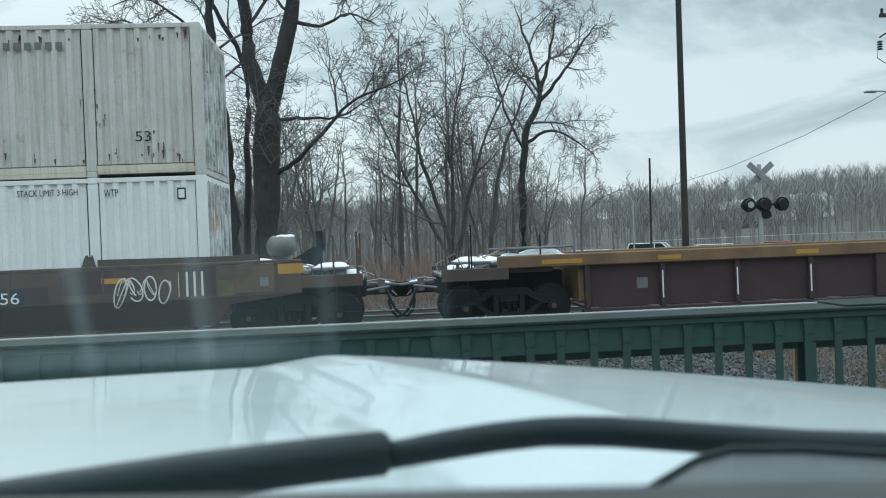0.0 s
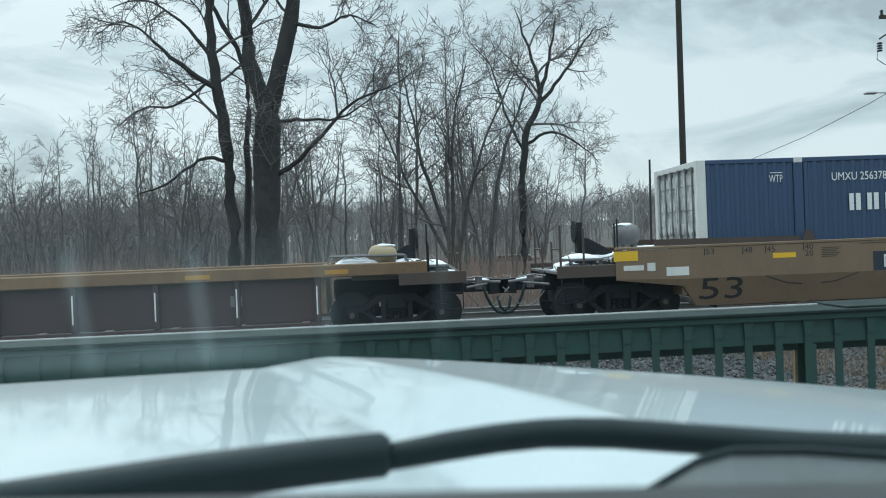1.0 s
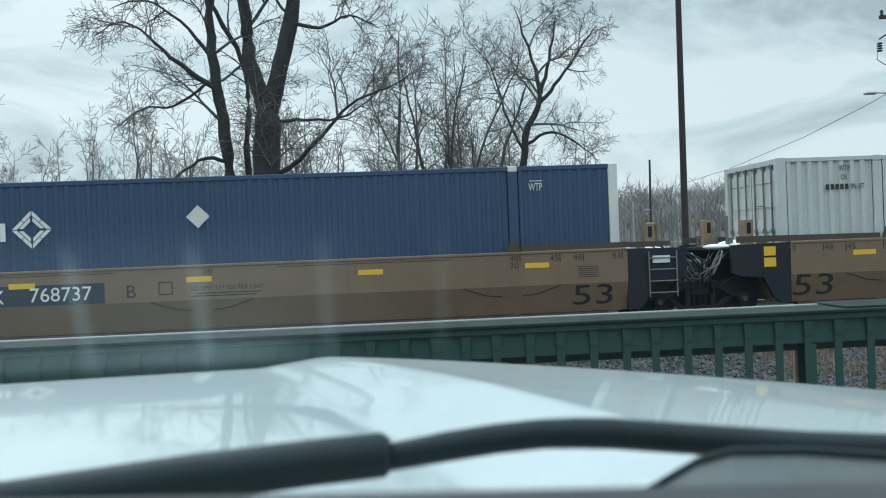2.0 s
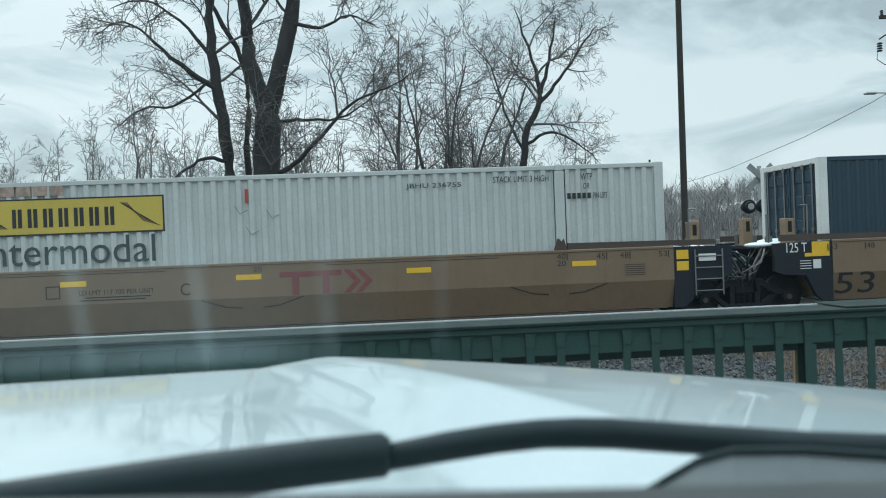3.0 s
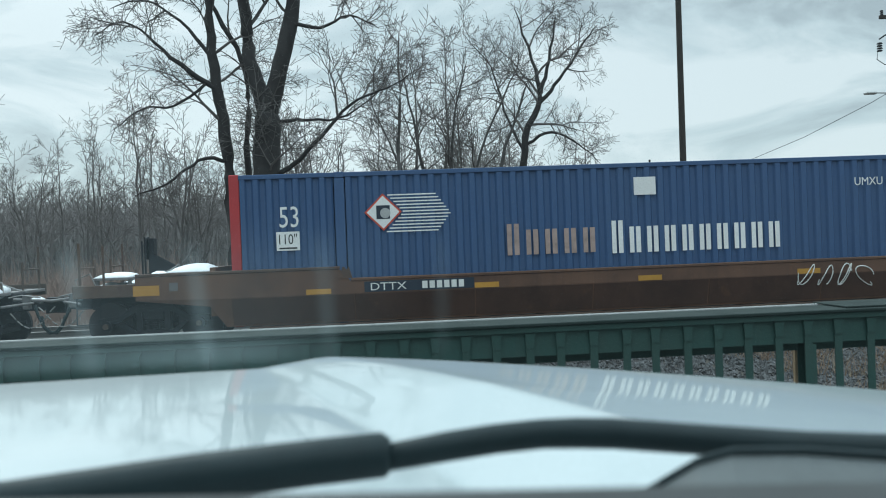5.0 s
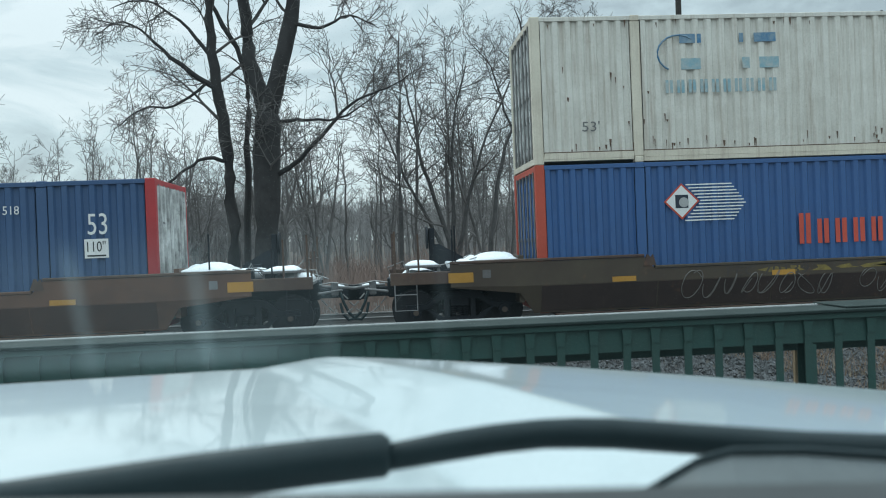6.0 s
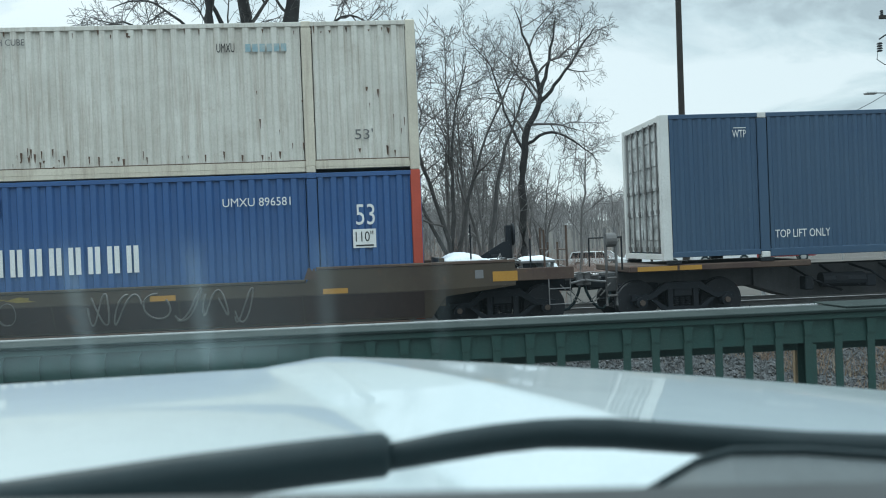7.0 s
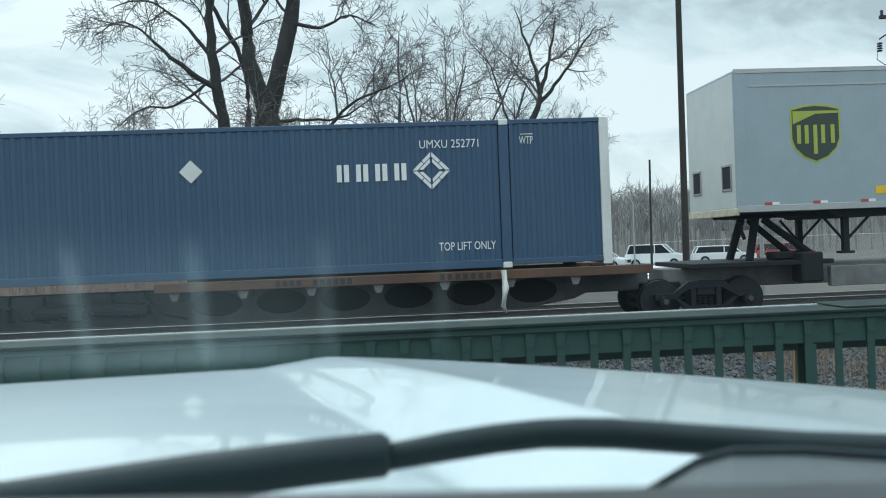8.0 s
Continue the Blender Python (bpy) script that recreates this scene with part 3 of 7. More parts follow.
def glass_film_glare():
    m = bpy.data.materials.new("smeared_glare_windscreen_glass")
    m.use_nodes = True
    tr = m.node_tree
    tr.nodes.clear()
    L = tr.links.new
    out = tr.nodes.new("ShaderNodeOutputMaterial")
    clear = tr.nodes.new("ShaderNodeBsdfTransparent")
    film = node(tr, "ShaderNodeBsdfTranslucent", Color=(0.55, 0.68, 0.72, 1))
    mix = tr.nodes.new("ShaderNodeMixShader")
    co = tr.nodes.new("ShaderNodeTexCoord")
    sep = tr.nodes.new("ShaderNodeSeparateXYZ")
    L(co.outputs["Object"], sep.inputs[0])

    def bump_at(socket, centre, half, soft):
        """1 within half of the centre, falling to 0 over soft."""
        d = node(tr, "ShaderNodeMath")
        d.operation = "SUBTRACT"
        L(socket, d.inputs[0])
        d.inputs[1].default_value = centre
        e = node(tr, "ShaderNodeMath")
        e.operation = "ABSOLUTE"
        L(d.outputs[0], e.inputs[0])
        r = tr.nodes.new("ShaderNodeMapRange")
        r.interpolation_type = "SMOOTHSTEP"
        r.inputs["From Min"].default_value, r.inputs["From Max"].default_value = half, half + soft
        r.inputs["To Min"].default_value, r.inputs["To Max"].default_value = 1.0, 0.0
        L(e.outputs[0], r.inputs["Value"])
        return r.outputs[0]

    def times(a, b):
        q = tr.nodes.new("ShaderNodeMath")
        q.operation = "MULTIPLY"
        for k, s in enumerate((a, b)):
            if isinstance(s, float):
                q.inputs[k].default_value = s
            else:
                L(s, q.inputs[k])
        return q.outputs[0]

    def plus(a, b):
        q = tr.nodes.new("ShaderNodeMath")
        q.operation = "ADD"
        L(a, q.inputs[0])
        L(b, q.inputs[1])
        return q.outputs[0]
    nz = node(tr, "ShaderNodeTexNoise", Scale=14.0, Detail=4.0)
    L(co.outputs["Object"], nz.inputs["Vector"])
    # the broad patch, band and veil stand in for glare reflected in the glass
    high = bump_at(sep.outputs["Z"], 1.725, 0.012, 0.035)
    total = times(times(bump_at(sep.outputs["X"], -0.16, 0.09, 0.10), high), FILM_GLARE * 0.55)
    low = bump_at(sep.outputs["Z"], 1.722, 0.022, 0.018)
    for x, w, k in ((-0.153, 0.002, 1.0), (-0.093, 0.002, 0.9), (-0.029, 0.002, 0.6), (0.031, 0.0015, 0.3)):
        total = plus(total, times(times(bump_at(sep.outputs["X"], x, w, 0.004), low), FILM_GLARE * k))
    band = times(times(bump_at(sep.outputs["Z"], 1.697, 0.003, 0.006), bump_at(sep.outputs["X"], -0.16, 0.07, 0.08)), FILM_GLARE * 1.5)
    total = times(plus(total, band), plus_half(tr, nz.outputs["Fac"]))
    veil = tr.nodes.new("ShaderNodeMath")
    veil.operation = "ADD"
    L(total, veil.inputs[0])
    veil.inputs[1].default_value = 0.006
    total = veil.outputs[0]
    L(total, mix.inputs[0])
    L(clear.outputs[0], mix.inputs[1])
    L(film.outputs[0], mix.inputs[2])
    L(mix.outputs[0], out.inputs["Surface"])
    return m


def plus_half(tr, s):
    q = tr.nodes.new("ShaderNodeMath")
    q.operation = "ADD"
    tr.links.new(s, q.inputs[0])
    q.inputs[1].default_value = 0.5
    return q.outputs[0]


FILM_GLARE = 0.065


# ---- railway trucks ----
TRUCK = {}


def truck(parent, x, r=0.42, base=1.74):
    """A two-axle truck: side frames, bolster, springs and turning wheelsets."""
    if not TRUCK:
        bm = nb()
        prism(bm, [(-1.05, 0.46), (-1.05, 0.56), (-0.66, 0.58), (-0.36, 0.80), (0.36, 0.80), (0.66, 0.58), (1.05, 0.56), (1.05, 0.46), (0.66, 0.47), (0.34, 0.66), (-0.34, 0.66), (-0.66, 0.47)], -0.07, 0.07)
        prism(bm, [(-0.66, 0.468), (-0.40, 0.22), (0.40, 0.22), (0.66, 0.468), (0.56, 0.468), (0.34, 0.31), (-0.34, 0.31), (-0.56, 0.468)], -0.06, 0.06)
        for e in (-0.26, 0.26):
            box(bm, e - 0.05, e + 0.05, -0.06, 0.06, 0.311, 0.659)
        for e in (-0.87, 0.87):
            rod(bm, (e, -0.14, r), (e, 0.08, r), 0.11, 12)
        TRUCK["frame"] = bm_mesh("side_frame", bm, M_SOOT)
        bm = nb()
        box(bm, -0.2, 0.2, -1.05, 1.05, 0.50, 0.74, 0.03)
        TRUCK["bolster"] = bm_mesh("bolster", bm, M_SOOT)
        bm = nb()
        for a in (-0.12, 0.0, 0.12):
            for k in range(6):
                rod(bm, (a, 0, 0.27 + k * 0.04), (a, 0, 0.29 + k * 0.04), 0.055, 8)
        TRUCK["spring"] = bm_mesh("spring", bm, M_SOOT)
        bm = nb()
        rod(bm, (0, -0.95, 0), (0, 0.95, 0), 0.08, 10)
        for s in (-1, 1):
            rod(bm, (0, s * 0.70, 0), (0, s * 0.83, 0), r, 32)
            rod(bm, (0, s * 0.67, 0), (0, s * 0.70, 0), r + 0.025, 32)
            for k in range(3):
                a = k * math.tau / 3
                rod(bm, (0.2 * math.cos(a), s * 0.832, 0.2 * math.sin(a)), (0.2 * math.cos(a), s * 0.84, 0.2 * math.sin(a)), 0.06, 8)
        TRUCK["wheels"] = bm_mesh("wheelset", bm, M_WHEEL)
        bm = nb()
        rod(bm, (0, 0, -0.03), (0, 0, 0.03), 0.055, 10)
        TRUCK["cap"] = bm_mesh("bearing_cap", bm, M_TAN_DARK)
        # added blocks and rods that close the view through the truck to darken it
        bm = nb()
        for k in range(8):
            a = -1.05 + k * 0.30
            box(bm, a - 0.10, a + 0.10, -0.60, 0.60, 0.24 + 0.05 * (k % 3), 0.78 - 0.04 * (k % 2), 0.02)
        for yy in (-0.5, 0.0, 0.5):
            rod(bm, (-1.3, yy, 0.40), (1.3, yy, 0.46), 0.04, 6)
        TRUCK["filler"] = bm_mesh("brake_rigging", bm, M_SOOT)
    b = share("truck", TRUCK["bolster"], parent, pose(x, 0, 0))
    for s in (-1, 1):
        f = share("side_frame", TRUCK["frame"], b, pose(0, s * 1.0, 0))
        share("spring", TRUCK["spring"], b, pose(0, s * 0.98, 0))
        for e in (-0.87, 0.87):
            share("bearing_cap", TRUCK["cap"], b, pose(e, s * 1.155, r, 90, 0, 0))
    share("brake_rigging", TRUCK["filler"], b)
    for e in (-base / 2, base / 2):
        w = share("wheelset", TRUCK["wheels"], b, pose(e, 0, r))
        SPINNERS.append((w, e, r))
    return b


def bm_mesh(name, bm, material):
    me = bpy.data.meshes.new(name)
    bm.to_mesh(me)
    bm.free()
    me.materials.append(material)
    return me


# ---- well cars ----
def side_wall(bm, s, xs, zbs, zts, out=1.50, thick=0.03, bend=0.88, inset=0.17):
    """A well car's side: upright above, drawn inwards below; s is -1 for the side towards the road."""
    rings = []
    for x, zb, zt in zip(xs, zbs, zts):
        zm = max(bend, zb + 0.02)
        k = inset * (zm - zb) / (bend - 0.33)
        o, i = s * out, s * (out - thick)
        rings.append([bm.verts.new(c) for c in ((x, o, zt), (x, o, zm), (x, s * (out - k), zb), (x, s * (out - k - thick), zb), (x, i, zm), (x, i, zt))])
    for a, b in zip(rings, rings[1:]):
        for j in range(6):
            bm.faces.new((a[j], a[(j + 1) % 6], b[(j + 1) % 6], b[j]))
    bm.faces.new(rings[0])
    bm.faces.new(rings[-1][::-1])
    bmesh.ops.recalc_face_normals(bm, faces=bm.faces[:])


def coupler(parent, x, way):
    bm = nb()
    box(bm, min(x, x + way * 0.6), max(x, x + way * 0.6), -0.09, 0.09, 0.72, 0.92, 0.02)
    prism(bm, [(x + way * 0.6, 0.66), (x + way * 0.95, 0.68), (x + way * 1.0, 0.95), (x + way * 0.62, 0.98)], -0.17, 0.13)
    part("coupler", bm, M_SOOT, parent)
    bm = nb()
    tube(bm, [(x + way * 0.05, -0.55, 1.02), (x + way * 0.3, -0.56, 1.06), (x + way * 0.62, -0.45, 1.0)], 0.016, 6)
    part("uncoupling_lever", bm, M_STEEL, parent)
    bm = nb()
    bmesh.ops.create_icosphere(bm, subdivisions=2, radius=1.0, matrix=Matrix.Translation((x + way * 0.4, -0.05, 0.94)) @ Matrix.Diagonal((0.20, 0.12, 0.06, 1)))
    for v in bm.verts:
        v.co += Vector((0.05, 0.03, 0.04)) * noise.noise(v.co * 7.0)
    part("snow_heap", bm, M_SNOW, parent, "lump of old white snow", smooth=True)
    bm = nb()
    tube(bm, [(x + way * 0.45, -0.32, 0.85), (x + way * 0.52, -0.34, 0.62), (x + way * 0.62, -0.35, 0.42), (x + way * 0.74, -0.35, 0.30), (x + way * 0.86, -0.35, 0.28), (x + way * 0.97, -0.34, 0.40), (x + way * 1.02, -0.3, 0.62)], 0.03, 8)
    part("air_hose", bm, M_RUBBER, parent, "hanging black rubber air hose", smooth=True)
    bm = nb()
    box(bm, min(x + way * 0.28, x + way * 0.42), max(x + way * 0.28, x + way * 0.42), -0.5, -0.36, 0.78, 1.06, 0.02)
    rod(bm, (x + way * 0.1, -0.45, 0.98), (x + way * 0.8, -0.40, 0.92), 0.03, 8)
    rod(bm, (x + way * 0.05, -0.9, 0.86), (x + way * 0.5, -0.5, 0.90), 0.025, 8)
    part("angle_cock", bm, M_GREYSTEEL, parent)
    bm = nb()
    for k in range(7):
        a = k / 6
        rod(bm, (x + way * (0.1 + 0.75 * a), -0.62, 0.72 - 0.3 * math.sin(a * math.pi)), (x + way * (0.2 + 0.75 * a), -0.62, 0.71 - 0.3 * math.sin((a + 0.12) * math.pi)), 0.014, 6)
    part("safety_chain", bm, M_STEEL, parent)


def ladder(parent, x, y, z0, z1, w=0.42, n=4, material=None):
    bm = nb()
    for a in (x, x + w):
        rod(bm, (a, y, z0), (a, y, z1), 0.014, 6)
    for k in range(n):
        z = z0 + (z1 - z0) * (k + 0.4) / n
        rod(bm, (x, y, z), (x + w, y, z), 0.012, 6)
    return part("ladder", bm, material or M_SOOT, parent)


def end_platform(parent, x, way, paint, snow=True, stand=True, tank=True, tank_z=1.79):
    """The deck over a truck beyond the well: sill, walkway, handbrake stand, air tank, rails. x: where the well ends."""
    X = lambda d: x + way * d
    bm = nb()
    box(bm, min(X(-0.1), X(2.55)), max(X(-0.1), X(2.55)), -0.32, 0.32, 0.70, 1.10, 0.03)
    part("draft_sill", bm, M_SOOT, parent)
    paint_end = M_TAN_DARK if paint in (M_TAN, M_OCHRE) else M_BROWN
    bm = nb()
    box(bm, min(X(0.3), X(1.5)), max(X(0.3), X(1.5)), -1.30, 1.30, 1.10, 1.18, 0.01)
    part("deck_plate", bm, paint_end, parent)
    bm = nb()
    box(bm, min(X(2.25), X(2.5)), max(X(2.25), X(2.5)), -1.4, 1.4, 1.06, 1.12, 0.01)
    for k in range(6):
        box(bm, min(X(1.62), X(2.25)), max(X(1.62), X(2.25)), -1.35 + k * 0.52, -1.27 + k * 0.52, 1.10, 1.13)
    part("crossover_step", bm, M_GREYSTEEL, parent)
    for yy in (-1.34, -0.5, 0.5, 1.34):
        bm = nb()
        rod(bm, (X(2.4), yy, 1.1), (X(2.4), yy, 2.02 if abs(yy) > 1 else 1.7), 0.024, 6)
        part("rail_post", bm, paint_end, parent)
    bm = nb()
    rod(bm, (X(1.95), -1.38, 1.1), (X(1.95), -1.38, 1.95), 0.022, 6)
    part("rail_post", bm, paint_end, parent)
    for a, b in ((-1.34, -0.5), (0.5, 1.34)):
        bm = nb()
        rod(bm, (X(2.4), a, 1.55), (X(2.4), b, 1.55), 0.016, 6)
        part("handrail", bm, paint_end, parent)
    for s in (-1, 1):
        bm = nb()
        box(bm, min(X(1.2), X(2.5)), max(X(1.2), X(2.5)), s * 1.42, s * 1.48, 0.98, 1.22, 0.01)
        part("end_sill", bm, paint_end, parent)
    bm = nb()
    tube(bm, [(X(2.0), -1.46, 1.12), (X(2.0), -1.50, 0.5), (X(2.42), -1.50, 0.5), (X(2.42), -1.46, 1.12)], 0.014, 6)
    rod(bm, (X(2.0), -1.49, 0.8), (X(2.42), -1.49, 0.8), 0.012, 6)
    part("stirrup_step", bm, M_GREYSTEEL if paint == M_OLIVE else M_SOOT, parent)
    if tank:
        bm = nb()
        tube(bm, [(X(d), -0.75, tank_z) for d in (0.62, 0.64, 0.69, 0.76, 1.06, 1.13, 1.18, 1.20)], [0.03, 0.11, 0.18, 0.215, 0.215, 0.18, 0.11, 0.03], 24)
        box(bm, min(X(0.72), X(0.80)), max(X(0.72), X(0.80)), -0.85, -0.65, 1.18, tank_z - 0.17)
        box(bm, min(X(1.02), X(1.10)), max(X(1.02), X(1.10)), -0.85, -0.65, 1.18, tank_z - 0.17)
        part("air_tank", bm, M_GREYSTEEL if tank is True else tank, parent, "rounded steel air tank", smooth=True)
        bm = nb()
        bmesh.ops.create_icosphere(bm, subdivisions=3, radius=1.0, matrix=Matrix.Translation((X(0.98), -0.75, tank_z + 0.19)) @ Matrix.Diagonal((0.20, 0.13, 0.045, 1)))
        for v in bm.verts:
            v.co.z += 0.03 * noise.noise(v.co * 6.0)
        part("snow_cap", bm, M_SNOW, parent, "cap of snow on the tank", smooth=True)
    if stand:
        bm = nb()
        prism(bm, [(X(0.9), 1.18), (X(1.55), 1.18), (X(1.55), 1.75), (X(1.42), 1.75), (X(0.9), 1.45)], 0.35, 0.39)
        box(bm, min(X(1.5), X(1.62)), max(X(1.5), X(1.62)), 0.5, 0.75, 1.18, 2.1, 0.01)
        part("brake_stand", bm, M_SOOT, parent)
        bm = nb()
        rod(bm, (X(1.64), 0.62, 1.9), (X(1.68), 0.62, 1.9), 0.24, 16)
        part("brake_wheel", bm, M_SOOT, parent)
    bm = nb()
    rng = random.Random(int(abs(x * 31)) + 7)
    for k in range(16):
        a = rng.uniform(0.2, 1.7)
        yy = rng.uniform(-1.3, 0.9)
        box(bm, X(a) - rng.uniform(0.04, 0.12), X(a) + rng.uniform(0.04, 0.12), yy, yy + rng.uniform(0.08, 0.25), 1.181, 1.18 + rng.uniform(0.06, 0.3), 0.01)
    for k in range(4):
        yy = -1.2 + k * 0.35
        tube(bm, [(X(0.1), yy, 1.25), (X(0.7), yy, 1.28 + 0.03 * k), (X(1.3), yy, 1.22), (X(1.6), yy + 0.1, 1.12)], 0.018, 6)
    part("brake_gear", bm, M_SOOT, parent)
    bm = nb()
    for k in range(9):
        a, yy = rng.uniform(0.1, 2.2), rng.uniform(-1.35, -0.3)
        tube(bm, [(X(a), yy, 1.2), (X(a + rng.uniform(-0.3, 0.3)), yy, 1.36 + rng.uniform(-0.05, 0.2)), (X(a + rng.uniform(0.2, 0.7)), yy + 0.1, 1.33), (X(a + rng.uniform(0.3, 0.8)), yy, 1.13)], 0.014, 6)
    part("pipe_work", bm, M_STEEL, parent)
    for k in range(2):
        bm = nb()
        a = rng.uniform(0.5, 1.9)
        rod(bm, (X(a), -1.2, 1.15), (X(a), -1.2, rng.uniform(1.7, 2.15)), 0.018, 6)
        part("rail_post", bm, M_SOOT, parent)
    bm = nb()
    box(bm, min(X(1.5), X(2.2)), max(X(1.5), X(2.2)), -1.2, -0.2, 1.30, 1.345, 0.006)
    for d in (1.55, 2.15):
        box(bm, X(d) - 0.03, X(d) + 0.03, -1.15, -1.09, 1.1, 1.299)
    part("step_board", bm, M_GREYSTEEL, parent)
    if snow:
        for k in range(5):
            a, yy = (rng.uniform(-0.1, 1.4), rng.uniform(-0.9, 0.8)) if k < 3 else (rng.uniform(1.75, 2.1), rng.uniform(-1.1, 0.6))
            zz = 1.33 if k < 3 else 1.13
            bm = nb()
            bmesh.ops.create_icosphere(bm, subdivisions=3, radius=1.0, matrix=Matrix.Translation((X(a), yy, zz)) @ Matrix.Diagonal((rng.uniform(0.3, 0.55), rng.uniform(0.3, 0.5), rng.uniform(0.08, 0.16), 1)))
            for v in bm.verts:
                v.co.z += noise.noise(v.co * 4) * 0.07
                if k < 3 and v.co.z < zz:
                    v.co.z = max(1.181, zz - (zz - v.co.z) * 2)
            part("snow_heap", bm, M_SNOW, parent, "lump of old white snow", smooth=True)
        for d0, d1, y0, y1, zb, zt in ((-0.05, 0.85, -1.25, 0.3, 1.40, 1.53), (1.55, 2.2, -1.15, -0.25, 1.347, 1.43)):
            bm = nb()
            box(bm, min(X(d0), X(d1)), max(X(d0), X(d1)), y0, y1, zb, zt)
            bmesh.ops.subdivide_edges(bm, edges=bm.edges[:], cuts=7, use_grid_fill=True)
            ca, cb = (X(d0) + X(d1)) / 2, (y0 + y1) / 2
            for v in bm.verts:
                u, w = abs(v.co.x - ca) / abs(X(d1) - X(d0)) * 2, abs(v.co.y - cb) / (y1 - y0) * 2
                if v.co.z > zb + 0.01:
                    v.co.z = zb + (v.co.z - zb) * max(0.08, (1 - u ** 4) * (1 - w ** 4)) * (1.0 + 0.5 * noise.noise(v.co * 3.0))
                v.co.x += 0.05 * noise.noise(v.co * 2.5 + Vector((x, 0, 0)))
            part("snow_slab", bm, M_SNOW, parent, "thick slab of old snow", smooth=True)
        bm = nb()
        box(bm, min(X(-0.1), X(0.9)), max(X(-0.1), X(0.9)), -1.3, 0.35, 1.34, 1.395, 0.01)
        for d in (0.0, 0.8):
            box(bm, X(d) - 0.04, X(d) + 0.04, -1.2, -1.1, 1.181, 1.339)
        part("raised_deck", bm, paint_end, parent)
    truck(parent, X(1.15))
    coupler(parent, X(2.5), way)


def black_end(parent, x, way, own_truck):
    """The black end of an articulated unit above a truck shared with its neighbour."""
    X = lambda d: x + way * d
    bm = nb()
    for s in (-1, 1):
        a = [(X(0.0), 0.33), (X(0.0), 1.52), (X(1.18), 1.50), (X(1.18), 0.95), (X(1.0), 0.88), (X(0.55), 0.85), (X(0.35), 0.45), (X(0.2), 0.33)]
        prism(bm, a, s * 1.36, s * 1.48)
    box(bm, min(X(0), X(1.5)), max(X(0), X(1.5)), -0.45, 0.45, 0.75, 1.2, 0.03)
    box(bm, min(X(0.05), X(1.2)), max(X(0.05), X(1.2)), -1.3, 1.3, 1.40, 1.46)
    part("end_frame", bm, M_BLACK, parent, "black painted end frame")
    if way > 0:
        ladder(parent, X(0.42), -1.52, 0.55, 1.45, 0.55, 4, M_GREYSTEEL)
        bm = nb()
        box(bm, X(0.5), X(0.84), -1.51, -1.485, 1.22, 1.36)
        part("notice", bm, M_WPOST, parent, "pale notice on the ladder")
    bm = nb()
    rod(bm, (X(0.9), -0.6, 1.45), (X(0.9), -0.6, 2.1), 0.03, 6)
    rod(bm, (X(0.4), -1.3, 1.5), (X(0.4), -1.3, 2.25), 0.015, 6)
    rod(bm, (X(0.4), -1.3, 2.25), (X(0.55), -1.3, 2.25), 0.015, 6)
    for k in range(5):
        box(bm, X(0.3 + 0.2 * k) - 0.05, X(0.3 + 0.2 * k) + 0.05, -0.9 + 0.3 * k, -0.75 + 0.3 * k, 1.461, 1.58 + 0.03 * k)
    tube(bm, [(X(1.0), -1.1, 1.45), (X(1.3), -1.2, 1.25), (X(1.45), -1.2, 0.95), (X(1.7), -1.1, 0.8)], 0.02, 6)
    tube(bm, [(X(1.0), -0.9, 1.4), (X(1.35), -1.0, 1.05), (X(1.6), -1.0, 0.7)], 0.02, 6)
    part("brake_gear", bm, M_STEEL, parent)
    for d, yy, zz in ((0.62, -0.9, 2.0), (1.05, 0.1, 2.04)):
        bm = nb()
        box(bm, X(d) - 0.10, X(d) + 0.10, yy - 0.12, yy + 0.12, 1.46, zz, 0.01)
        box(bm, X(d) - 0.13, X(d) + 0.13, yy - 0.15, yy + 0.15, 1.462, 1.50, 0.004)
        p = part("lift_post", bm, mat("light_tan_post_paint", (0.27, 0.19, 0.11), 0.6, dirt=(0.14, 0.1, 0.07), amount=0.6, scale=4), parent, "tan painted upright box")
        bm = nb()
        box(bm, X(d) - 0.04, X(d) + 0.04, yy - 0.126, yy - 0.121, zz - 0.28, zz - 0.06)
        part("slot", bm, M_SOOT, p)
    rng = random.Random(int(abs(x) * 10) + (3 if way > 0 else 5))
    for k in range(7):
        a, yy = rng.uniform(0.9, 1.5), rng.uniform(-1.35, -0.7)
        bm = nb()
        tube(bm, [(X(a), yy, rng.uniform(1.2, 1.46)), (X(a + rng.uniform(0.1, 0.3)), yy - 0.05, rng.uniform(1.0, 1.4)), (X(a + rng.uniform(0.2, 0.5)), yy, rng.uniform(0.7, 1.1)), (X(a + rng.uniform(0.3, 0.7)), yy + 0.1, rng.uniform(0.5, 0.9))], rng.uniform(0.014, 0.026), 6)
        part("hose", bm, (M_GREYSTEEL, M_STEEL, M_RUBBER)[k % 3], parent, smooth=True)
    for k in range(3):
        bm = nb()
        bmesh.ops.create_icosphere(bm, subdivisions=2, radius=1.0, matrix=Matrix.Translation((X(rng.uniform(0.2, 1.3)), rng.uniform(-1.2, -0.3), 1.475)) @ Matrix.Diagonal((rng.uniform(0.12, 0.3), 0.25, 0.06, 1)))
        part("snow_heap", bm, M_SNOW, parent, "lump of old white snow", smooth=True)
    bm = nb()
    bmesh.ops.create_icosphere(bm, subdivisions=3, radius=1.0, matrix=Matrix.Translation((X(0.3), 0.4, 1.47)) @ Matrix.Diagonal((0.4, 0.5, 0.12, 1)))
    part("snow_heap", bm, M_SNOW, parent, "lump of old white snow", smooth=True)
    if own_truck:
        truck(parent, X(1.6))


